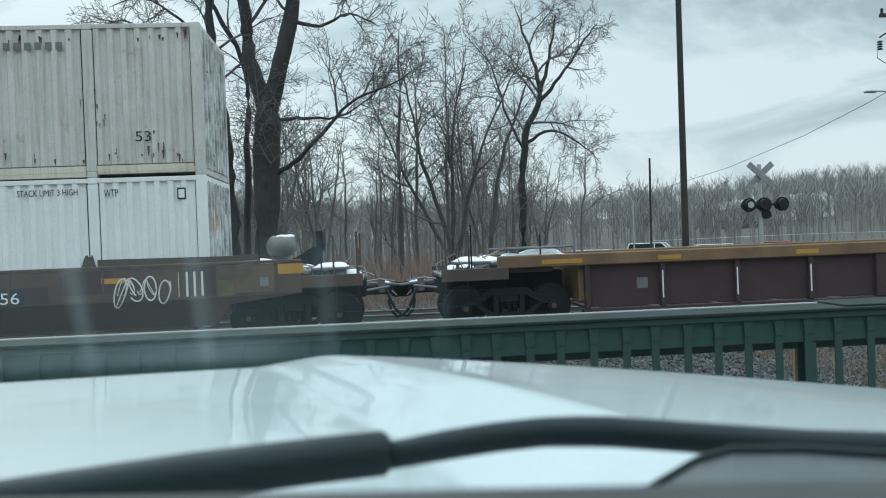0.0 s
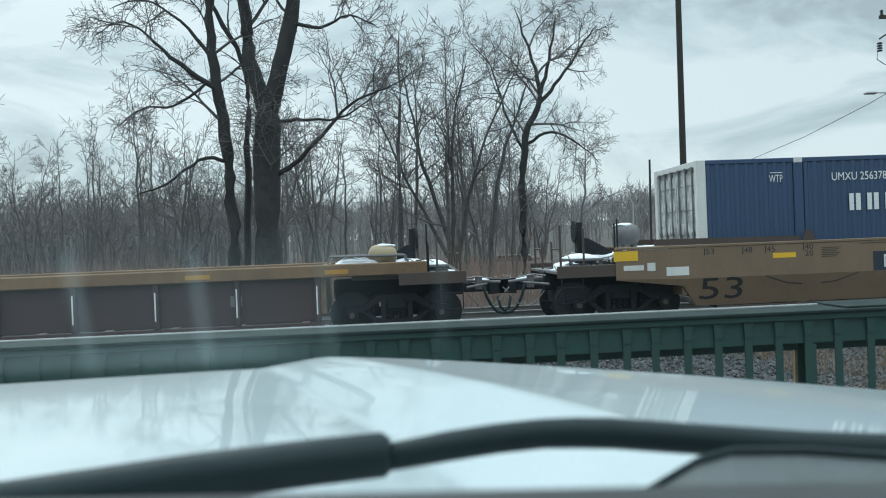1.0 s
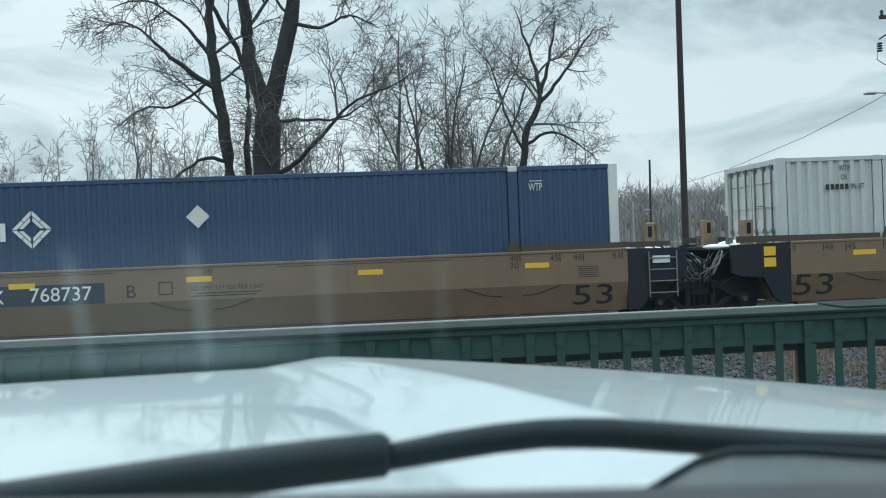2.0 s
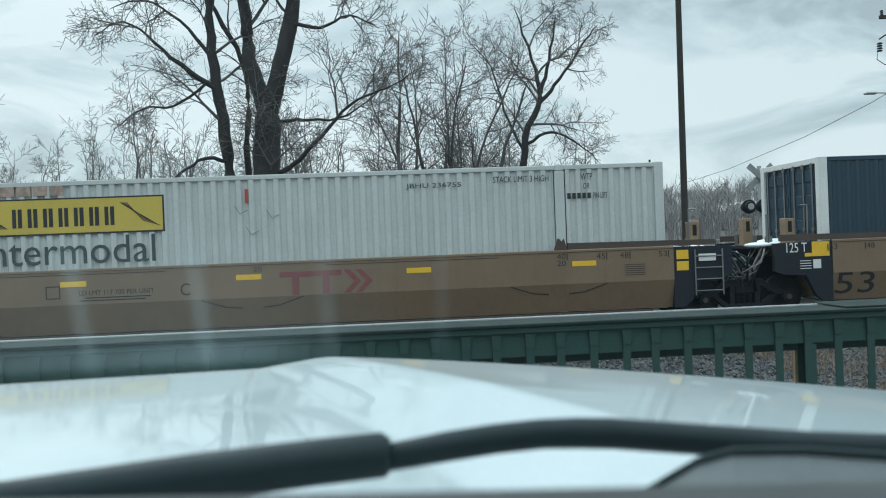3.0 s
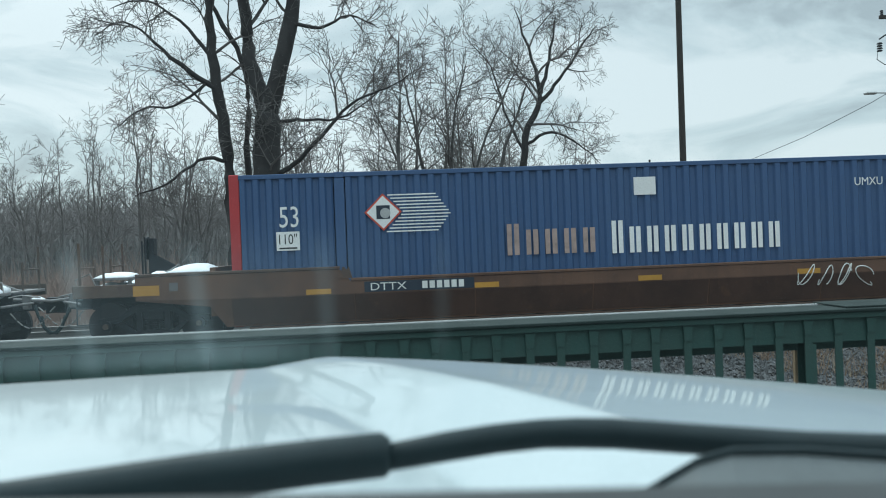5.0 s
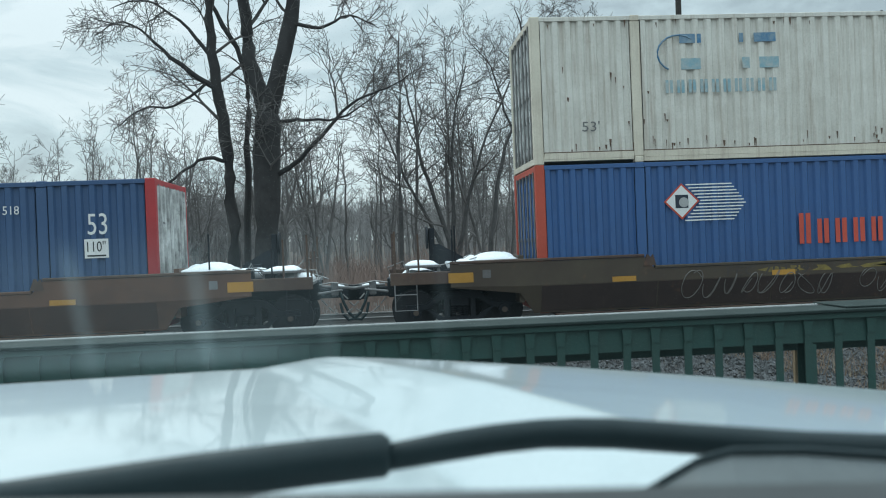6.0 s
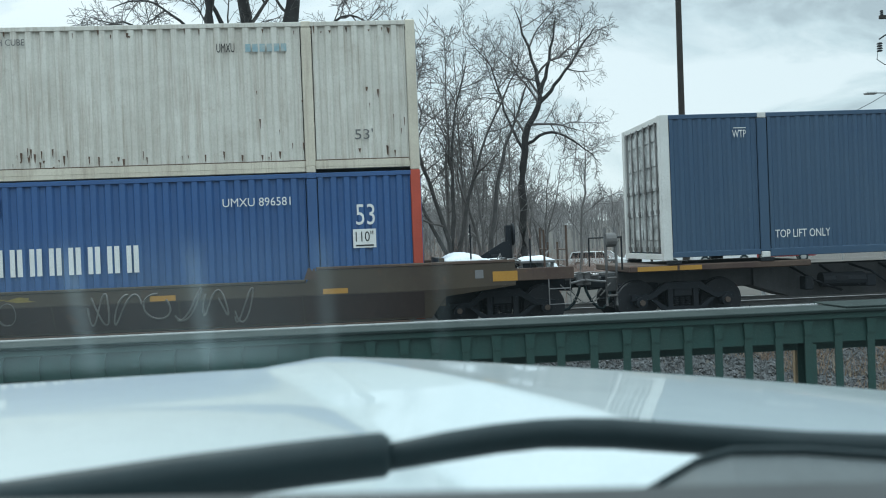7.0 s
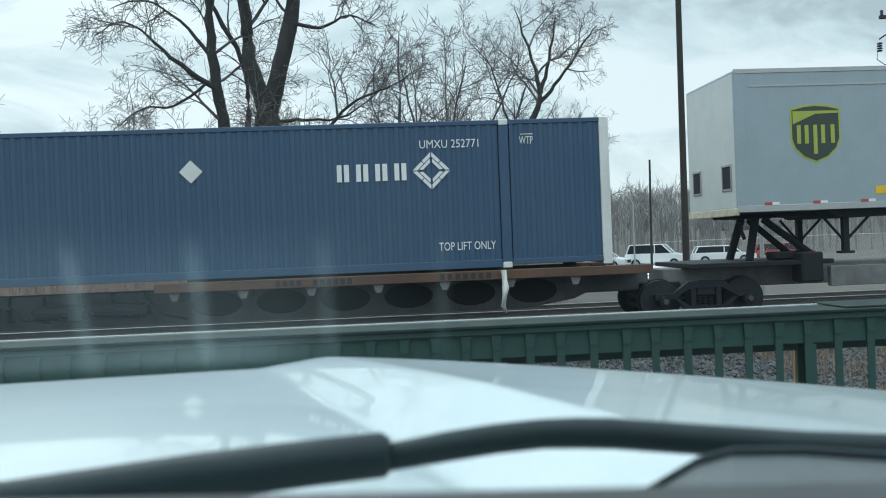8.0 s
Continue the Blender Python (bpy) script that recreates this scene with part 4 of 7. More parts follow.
def well_car(u, paint, label, ends=("truck", "truck"), length=16.154, zt=1.54, plate=True, dark=None, mark=None, low=None, deck=None, tanks=(False, False), stands=(True, True)):
    """A container well car; its zero is the well's end on the left, where the container begins."""
    t = thing("well_car", label, "rail car", "rail cars of the train")
    MOVERS.append((t, u))
    L = length
    mark = mark or M_YELLOW
    mid = 1.17 if low else zt
    top = 1.40 if low else zt
    for s in (-1, 1):
        xs, zb = [2.05, 2.25, L - 2.25, L - 2.05], [0.33] * 4
        zs = [top, mid, mid, top]
        if ends[0] == "truck":
            xs, zb, zs = [-1.75, -0.40, -0.12] + xs, [0.90, 0.74, 0.33] + zb, [top] * 3 + zs
        else:
            xs, zb, zs = [0.12] + xs, [0.33] + zb, [top] + zs
        if ends[1] == "truck":
            xs, zb, zs = xs + [L + 0.12, L + 0.40, L + 1.75], zb + [0.33, 0.74, 0.90], zs + [top] * 3
        else:
            xs, zb, zs = xs + [L + 0.08], zb + [0.33], zs + [top]
        bm = nb()
        side_wall(bm, s, xs, zb, [z - 0.06 for z in zs])
        part("side_wall", bm, paint, t)
        for a, b, z in (((xs[0], xs[-1], zt),) if not low else ((xs[0], 2.05, top), (2.25, L - 2.25, mid), (L - 2.05, xs[-1], top))):
            bm = nb()
            box(bm, a, b, s * 1.405, s * 1.515, z - 0.058, z, 0.012)
            part("top_chord", bm, dark if low and z == top else paint, t)
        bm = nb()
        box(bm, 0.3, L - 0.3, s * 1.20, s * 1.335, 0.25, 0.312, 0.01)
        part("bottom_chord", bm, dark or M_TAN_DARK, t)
        if plate and not low:
            for a, b in ((-0.95, 2.0), (L - 2.0, L + 0.95)):
                bm = nb()
                prism(bm, [(a, zt + 0.002), (b, zt + 0.002), (b, zt + 0.10), (a, zt + 0.13)], s * 1.42, s * 1.46)
                part("guide_plate", bm, dark or M_TAN_DARK, t)
        # inter-box lock brackets beside the container's lifting posts
        for xx in (2.15, L - 2.15):
            bm = nb()
            prism(bm, [(xx - 0.13, mid + 0.002), (xx + 0.13, mid + 0.002), (xx + 0.07, mid + 0.22), (xx + 0.02, mid + 0.16), (xx - 0.02, mid + 0.22), (xx - 0.05, mid + 0.22)], s * 1.47, s * 1.51)
            part("lock_bracket", bm, dark or M_TAN_DARK, t)
        if s < 0:
            for k in range(5):
                a = 1.40 + k * 3.205
                bm = nb()
                zz = 0.885 if low else 1.215
                box(bm, a, a + 0.47, -1.506, -1.498, zz, zz + 0.10)
                part("reflector", bm, mark, t)
    # lower sides: stains, with the inward slope's shade put into a darker colour
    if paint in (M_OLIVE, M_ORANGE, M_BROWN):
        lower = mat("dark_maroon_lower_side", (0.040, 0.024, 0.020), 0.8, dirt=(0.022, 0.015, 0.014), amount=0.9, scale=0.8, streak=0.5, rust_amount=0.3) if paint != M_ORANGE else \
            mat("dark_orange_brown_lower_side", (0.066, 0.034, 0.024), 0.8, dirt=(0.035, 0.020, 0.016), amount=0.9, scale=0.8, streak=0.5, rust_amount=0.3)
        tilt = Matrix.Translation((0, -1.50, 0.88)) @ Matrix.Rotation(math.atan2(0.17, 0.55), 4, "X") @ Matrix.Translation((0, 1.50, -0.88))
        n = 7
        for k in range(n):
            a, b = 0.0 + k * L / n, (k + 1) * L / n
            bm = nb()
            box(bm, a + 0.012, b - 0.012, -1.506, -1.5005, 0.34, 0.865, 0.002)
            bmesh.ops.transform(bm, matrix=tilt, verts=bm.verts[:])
            part("lower_plate", bm, lower, t, "stained lower side plate, darkened for its inward slope")
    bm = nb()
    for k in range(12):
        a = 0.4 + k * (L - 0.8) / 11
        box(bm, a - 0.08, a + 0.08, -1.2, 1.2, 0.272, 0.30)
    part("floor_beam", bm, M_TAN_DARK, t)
    for i, (x, way) in enumerate(((0.0, -1), (L, 1))):
        if ends[i] == "truck":
            bm = nb()
            box(bm, x - 0.05 + way * 0.35, x + 0.05 + way * 0.35, -1.36, 1.36, 0.55, 1.47)
            part("bulkhead", bm, paint, t)
            end_platform(t, x + way * 0.4, way, deck or paint, tank=tanks[i], stand=stands[i])
            bm = nb()
            a = x + way * 1.55
            zz = 0.99 if low else 1.27
            box(bm, a - 0.24, a + 0.24, -1.506, -1.498, zz, zz + 0.19)
            part("sign_plate", bm, mark, t, "yellow square plate")
            bm = nb()
            a = x + way * 1.05
            box(bm, a - 0.08, a + 0.08, -1.506, -1.498, 1.06, 1.22)
            part("notice", bm, M_WPOST if paint == M_TAN else M_GREYSTEEL, t, "small pale notice")
        else:
            bm = nb()
            box(bm, x - 0.04 + way * 0.05, x + 0.04 + way * 0.05, -1.355, 1.355, 0.4, 1.46)
            part("bulkhead", bm, paint, t)
            black_end(t, x + (0.08 if way > 0 else 0.12), way, ends[i] == "own")
    return t


def empty_well_car(u):
    """A short empty well car with a deep ochre chord over recessed maroon panels; zero is the first panel's edge."""
    t = thing("well_car", "empty well car with ochre chord and maroon panels", "rail car", "rail cars of the train")
    MOVERS.append((t, u))
    L = 12.05
    for s in (-1, 1):
        bm = nb()
        box(bm, -1.75, L + 2.1, s * 1.30, s * 1.46, 1.19, 1.435, 0.02)
        part("top_chord", bm, M_OCHRE, t)
        n = 8
        for k in range(n):
            a, b = k * L / n, (k + 1) * L / n
            bm = nb()
            box(bm, a + 0.05, b - 0.05, s * 1.30, s * 1.33, 0.37, 1.188)
            part("panel", bm, M_MAROON, t)
        for k in range(n + 1):
            a = k * L / n
            wide = 0.16 if k == 4 else 0.05
            bm = nb()
            box(bm, a - wide, a + wide, s * 1.28, s * 1.43, 0.34, 1.188, 0.01)
            part("side_post", bm, M_MAROON, t)
            if s < 0 and k not in (0, 4):
                bm = nb()
                box(bm, a - 0.024, a + 0.002, -1.436, -1.432, 0.50, 1.04)
                part("reflector", bm, M_WHITE, t, "worn white upright stripe")
        bm = nb()
        box(bm, -0.1, L + 0.1, s * 1.24, s * 1.42, 0.26, 0.338, 0.01)
        part("bottom_chord", bm, M_MAROON, t)
        if s < 0:
            for a, w in ((1.4, 0.46), (4.2, 0.46), (9.6, 0.46), (-0.9, 0.8), (12.2, 0.45)):
                bm = nb()
                box(bm, a, a + w, -1.466, -1.462, 1.25, 1.335)
                part("reflector", bm, M_YELLOW_OLD, t)
            for a in (1.0, 10.4):
                bm = nb()
                box(bm, a, a + 0.22, -1.335, -1.331, 0.70, 0.91)
                part("notice", bm, M_GREYSTEEL, t, "small square notice")
    bm = nb()
    for k in range(10):
        a = 0.3 + k * (L - 0.6) / 9
        box(bm, a - 0.08, a + 0.08, -1.24, 1.24, 0.262, 0.30)
    part("floor_beam", bm, M_MAROON, t)
    for x, way in ((0.0, -1), (L, 1)):
        bm = nb()
        box(bm, x - 0.05 + way * 0.1, x + 0.05 + way * 0.1, -1.29, 1.29, 0.5, 1.42)
        part("bulkhead", bm, M_OCHRE, t)
        end_platform(t, x + way * 0.35, way, M_OCHRE, tank=mat("cream_tank_paint", (0.34, 0.27, 0.16), 0.6, amount=0.5) if way > 0 else False, stand=way > 0, tank_z=1.56)
        bm = nb()
        for yy in (-1.3, 0.2):
            tube(bm, [(x + way * 0.2, yy, 1.44), (x + way * 0.25, yy, 1.58), (x + way * 1.7, yy, 1.56), (x + way * 1.75, yy, 1.42)], 0.025, 6)
        for k in range(4):
            box(bm, min(x + way * 0.4, x + way * 1.6), max(x + way * 0.4, x + way * 1.6), -1.2 + k * 0.2, -1.08 + k * 0.2, 1.56, 1.59)
        part("walkway", bm, M_GREYSTEEL, t)
    return t


# ---- containers ----
LEN, WID, HGT = 16.154, 2.591, 2.896
C1 = (LEN - 11.985) / 2
C2 = LEN - C1


def corrugated(bm, x0, x1, z0, z1, y, depth, period, s):
    """A pressed steel wall of trapezoid waves in the plane y, drawn inwards by depth."""
    n = max(1, round((x1 - x0) / period))
    p = (x1 - x0) / n
    pts = []
    for k in range(n):
        a = x0 + k * p
        pts += [(a, 0), (a + 0.36 * p, 0), (a + 0.50 * p, 1), (a + 0.86 * p, 1)]
    pts.append((x1, 0))
    prev = None
    for x, d in pts:
        yy = y - s * d * depth
        cur = (bm.verts.new((x, yy, z0)), bm.verts.new((x, yy, z1)))
        if prev:
            bm.faces.new((prev[0], cur[0], cur[1], prev[1]))
        prev = cur


def container(u, z, body, post, label, period=0.27, depth=0.046, base=None, top=None, casting=None, end=None, back=None, seam=None):
    """A 53-foot freight box; zero at the left end, in the middle of its width, on its floor."""
    t = thing("shipping_container", label, "container", "containers on the train")
    MOVERS.append((t, u, z))
    base, top, casting, end = base or body, top or body, casting or post, end or body
    h = WID / 2
    for s in (-1, 1):
        for a, b in ((0.20, C1 - 0.118), (C1 + 0.118, C2 - 0.118), (C2 + 0.118, LEN - 0.20)):
            bm = nb()
            corrugated(bm, a, b, 0.16, HGT - 0.09, s * (h - 0.008), depth, period, s)
            bmesh.ops.recalc_face_normals(bm, faces=bm.faces[:])
            part("side_panel", bm, body, t)
        bm = nb()
        box(bm, 0.18, LEN - 0.18, s * (h - 0.10), s * h, HGT - 0.10, HGT - 0.012, 0.008)
        part("top_rail", bm, top, t)
        bm = nb()
        box(bm, 0.18, C1 - 0.10, s * (h - 0.12), s * (h - 0.002), 0.06, 0.17, 0.008)
        box(bm, C1 + 0.10, C2 - 0.10, s * (h - 0.12), s * (h - 0.002), 0.015, 0.17, 0.008)
        box(bm, C2 + 0.10, LEN - 0.18, s * (h - 0.12), s * (h - 0.002), 0.06, 0.17, 0.008)
        part("bottom_rail", bm, base, t)
        if seam:
            bm = nb()
            box(bm, 0.2, LEN - 0.2, s * (h - 0.05), s * (h + 0.001), 0.225, 0.243)
            part("rust_line", bm, seam, t, "rusty seam over the bottom rail")
            bm = nb()
            box(bm, 0.2, C1 - 0.1, s * (h - 0.05), s * (h + 0.003), 0.10, 0.224, 0.006)
            box(bm, C1 + 0.1, C2 - 0.1, s * (h - 0.05), s * (h + 0.003), 0.10, 0.224, 0.006)
            box(bm, C2 + 0.1, LEN - 0.2, s * (h - 0.05), s * (h + 0.003), 0.10, 0.224, 0.006)
            part("rub_rail", bm, base, t)
        for x in (C1, C2):
            bm = nb()
            box(bm, x - 0.098, x + 0.098, s * (h - 0.11), s * (h + 0.006), 0.12, HGT - 0.12, 0.012)
            part("lifting_post", bm, post if seam else body, t)
        for x in (C1, C2):
            for zz in (0.0, HGT - 0.118):
                bm = nb()
                box(bm, x - 0.089, x + 0.089, s * (h - 0.16), s * (h + 0.012), zz, zz + 0.118, 0.012)
                part("casting", bm, casting, t)
        for x0, x1 in ((0.0, 0.19), (LEN - 0.19, LEN)):
            bm = nb()
            box(bm, x0, x1, s * (h - 0.16), s * (h - 0.0005), 0.0, HGT, 0.014)
            part("corner_post", bm, post, t)
    bm = nb()
    n = 60
    vs = []
    for k in range(n + 1):
        x = 0.1 + (LEN - 0.2) * k / n
        zz = HGT - 0.035 + (0.018 if k % 2 else 0.0)
        vs.append((bm.verts.new((x, -h + 0.05, zz)), bm.verts.new((x, h - 0.05, zz))))
    for a, b in zip(vs, vs[1:]):
        bm.faces.new((a[0], b[0], b[1], a[1]))
    part("roof", bm, top, t)
    bm = nb()
    box(bm, 0.1, LEN - 0.1, -h + 0.12, h - 0.12, 0.08, 0.16)
    part("floor", bm, base, t)
    # doors at one end with their lock rods, a pressed wall at the other
    for s in (-1, 1):
        bm = nb()
        ya, yb = sorted((s * 0.02, s * (h - 0.165)))
        box(bm, 0.05, 0.09, ya, yb, 0.17, HGT - 0.12, 0.006)
        for k in range(5):
            zz = 0.42 + k * 0.5
            box(bm, 0.035, 0.05, ya + 0.06, yb - 0.06, zz, zz + 0.22, 0.006)
        d = part("door", bm, end, t)
        for yy in (s * 0.22, s * 0.62, s * 0.98):
            bm = nb()
            rod(bm, (0.018, yy, 0.15), (0.018, yy, HGT - 0.1), 0.018, 8)
            for zz in (0.2, 0.95, 1.4, HGT - 0.2):
                box(bm, 0.0, 0.036, yy - 0.05, yy + 0.05, zz, zz + 0.08)
            part("lock_rod", bm, M_STEEL, d)
    bm = nb()
    for zz in (0.02, HGT - 0.13):
        box(bm, 0.01, 0.12, -h + 0.16, h - 0.16, zz, zz + 0.12, 0.008)
        box(bm, LEN - 0.12, LEN - 0.01, -h + 0.16, h - 0.16, zz, zz + 0.12, 0.008)
    part("end_sill", bm, post, t)
    bm = nb()
    corrugated(bm, -h + 0.165, h - 0.165, 0.14, HGT - 0.13, 0.0, 0.045, 0.27, 1)
    bmesh.ops.transform(bm, matrix=Matrix.Translation((LEN - 0.02, 0, 0)) @ Matrix.Rotation(radians(90), 4, "Z"), verts=bm.verts[:])
    bmesh.ops.recalc_face_normals(bm, faces=bm.faces[:])
    part("end_wall", bm, back or end, t)
    for yy in (-0.98, -0.62, -0.22, 0.22, 0.62, 0.98):
        bm = nb()
        rod(bm, (LEN - 0.012, yy, 0.14), (LEN - 0.012, yy, HGT - 0.1), 0.02, 6)
        part("lock_rod", bm, M_GREYSTEEL, t)
    return t


# ---- flat car under the lone container and the trailer's car ----
def flat_car(u):
    """Zero at the container's left end."""
    t = thing("flat_car", "rusty flat car with orange side sill and open grey centre sill", "rail car", "rail cars of the train")
    MOVERS.append((t, u))
    L = LEN
    bm = nb()
    box(bm, -0.9, L + 1.0, -0.33, 0.33, 0.62, 1.02, 0.02)
    prism(bm, [(2.2, 1.02), (2.2, 0.62), (3.0, 0.36), (L - 1.6, 0.36), (L - 0.6, 0.52), (L + 0.2, 0.86), (L + 0.6, 0.95), (L + 0.6, 1.02)], -0.42, 0.42)
    part("centre_sill", bm, mat("sooty_grey_sill_steel", (0.085, 0.087, 0.092), 0.65, dirt=(0.04, 0.038, 0.038), amount=0.8, scale=1.5, streak=0.4), t)
    # flat black ovals on the web paint the shade of its openings
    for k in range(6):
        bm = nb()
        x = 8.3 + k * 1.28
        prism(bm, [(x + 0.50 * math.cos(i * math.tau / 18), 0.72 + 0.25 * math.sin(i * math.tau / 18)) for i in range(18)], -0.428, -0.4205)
        part("web_recess", bm, M_SOOT, t, "flat dark oval for the shaded recess in the web")
    for s in (-1, 1):
        bm = nb()
        box(bm, 7.35, L + 0.75, s * 1.28, s * 1.42, 1.02, 1.20, 0.01)
        part("side_sill", bm, M_ORANGE, t, "faded orange side sill")
        for k in range(7):
            bm = nb()
            a = 7.7 + k * 1.28
            prism(bm, [(a - 0.11, 1.018), (a + 0.11, 1.018), (a + 0.05, 0.86), (a - 0.05, 0.86)], s * 0.43, s * 1.36)
            part("bracket", bm, M_GREYSTEEL, t)
    bars("number_bars", [(9.6 + k * 0.13, 9.69 + k * 0.13) for k in range(4)] + [(10.3 + k * 0.13, 10.39 + k * 0.13) for k in range(6)], 1.055, 1.165, -1.421, M_DARKINK, t, "worn black stencilled number")
    bars("number_bars", [(12.72 + k * 0.15, 12.81 + k * 0.15) for k in range(7)], 1.055, 1.165, -1.421, M_DARKINK, t, "worn black stencilled number")
    bm = nb()
    box(bm, -0.7, 3.0, -1.32, 1.32, 1.03, 1.16, 0.02)
    part("end_deck", bm, M_BROWN, t)
    bm = nb()
    box(bm, 7.3, L + 0.8, -1.27, 1.27, 1.03, 1.12)
    part("deck", bm, M_BROWN, t)
    for a, b in ((-0.55, 0.25), (0.3, 0.75)):
        bm = nb()
        box(bm, a, b, -1.328, -1.322, 1.05, 1.14)
        part("reflector", bm, M_YELLOW_OLD, t)
    bm = nb()
    rng = random.Random(4)
    for x in (3.4, 5.0, 6.1):
        rod(bm, (x, -0.9, 0.72), (x + 0.9, -0.9, 0.70), 0.15, 12)
    for k in range(7):
        x = 3.0 + k * 0.65
        tube(bm, [(x, -0.4, 1.0), (x + 0.2, -0.9, 0.8 + rng.uniform(-0.1, 0.1)), (x + 0.5, -1.0, 0.6), (x + 0.9, -0.8, 0.55 + rng.uniform(-0.1, 0.2))], 0.025, 6)
        box(bm, x, x + rng.uniform(0.1, 0.3), -1.05, -0.8, 0.5 + rng.uniform(0, 0.2), 0.8, 0.02)
    part("brake_gear", bm, M_SOOT, t)
    for x in (0.2, 2.1, 14.05, L - 0.3):
        for s in (-1, 1):
            bm = nb()
            box(bm, x - 0.14, x + 0.14, s * 1.2, s * 1.33, 1.165, 1.23)
            part("container_pedestal", bm, M_SOOT, t)
    bm = nb()
    tube(bm, [(13.95, -1.46, 1.2), (13.98, -1.48, 0.85), (13.92, -1.48, 0.5), (13.98, -1.47, 0.38)], [0.06, 0.07, 0.05, 0.03], 8)
    part("strap", bm, M_WPOST, t, "frayed pale strap hanging from the sill", smooth=True)
    bm = nb()
    box(bm, -1.3, -0.9, -0.2, 0.2, 0.7, 0.95, 0.02)
    for yy in (-1.3, 1.3):
        rod(bm, (-0.85, yy, 1.1), (-0.85, yy, 1.75), 0.018, 6)
    rod(bm, (-0.85, -1.3, 1.75), (-0.85, 1.3, 1.75), 0.018, 6)
    part("end_rail", bm, M_SOOT, t)
    bm = nb()
    for a in (-1.15, -0.95):
        tube(bm, [(a, -1.2, 0.4), (a, -1.25, 1.2), (a, -1.2, 1.95)], 0.03, 6)
    rod(bm, (-1.15, -1.22, 1.7), (-0.95, -1.22, 1.7), 0.14, 14)
    for k in range(4):
        rod(bm, (-1.15, -1.24, 0.6 + k * 0.35), (-0.95, -1.24, 0.6 + k * 0.35), 0.02, 6)
    part("brake_stand", bm, M_GREYSTEEL, t)
    truck(t, 0.45)
    coupler(t, -1.0, -1)
    truck(t, L + 1.95)
    return t


def spine_car(u):
    """The car that carries the trailer: a grey spine, hitch and wheel deck; zero at the trailer's nose."""
    t = thing("spine_car", "grey spine car with a folding trailer hitch", "rail car", "rail cars of the train")
    MOVERS.append((t, u))
    bm = nb()
    box(bm, -1.3, 14.0, -0.45, 0.45, 0.62, 1.05, 0.02)
    box(bm, 1.9, 12.5, -1.25, -1.1, 0.60, 1.0, 0.01)
    box(bm, 1.9, 12.5, 1.1, 1.25, 0.60, 1.0, 0.01)
    part("spine", bm, M_GREYSTEEL, t)
    bm = nb()
    box(bm, -0.9, 2.0, -1.2, 1.2, 1.055, 1.15, 0.01)
    box(bm, 1.3, 1.75, -1.26, -0.8, 0.7, 1.3, 0.03)
    part("end_deck", bm, M_SOOT, t)
    bm = nb()
    for yy in (-0.5, 0.5):
        rod(bm, (0.55, yy, 1.15), (0.78, yy * 0.7, 2.05), 0.085, 8)
        rod(bm, (0.95, yy * 0.7, 2.0), (1.95, yy, 1.2), 0.075, 8)
    box(bm, 0.35, 1.2, -0.5, 0.5, 2.03, 2.12, 0.02)
    rod(bm, (0.3, -0.6, 1.95), (0.42, -0.6, 1.6), 0.04, 6)
    part("hitch", bm, M_SOOT, t, "black folding trailer hitch")
    bm = nb()
    box(bm, 0.9, 1.35, -0.9, -0.5, 1.16, 1.32, 0.03)
    part("toolbox", bm, M_SOOT, t)
    return t


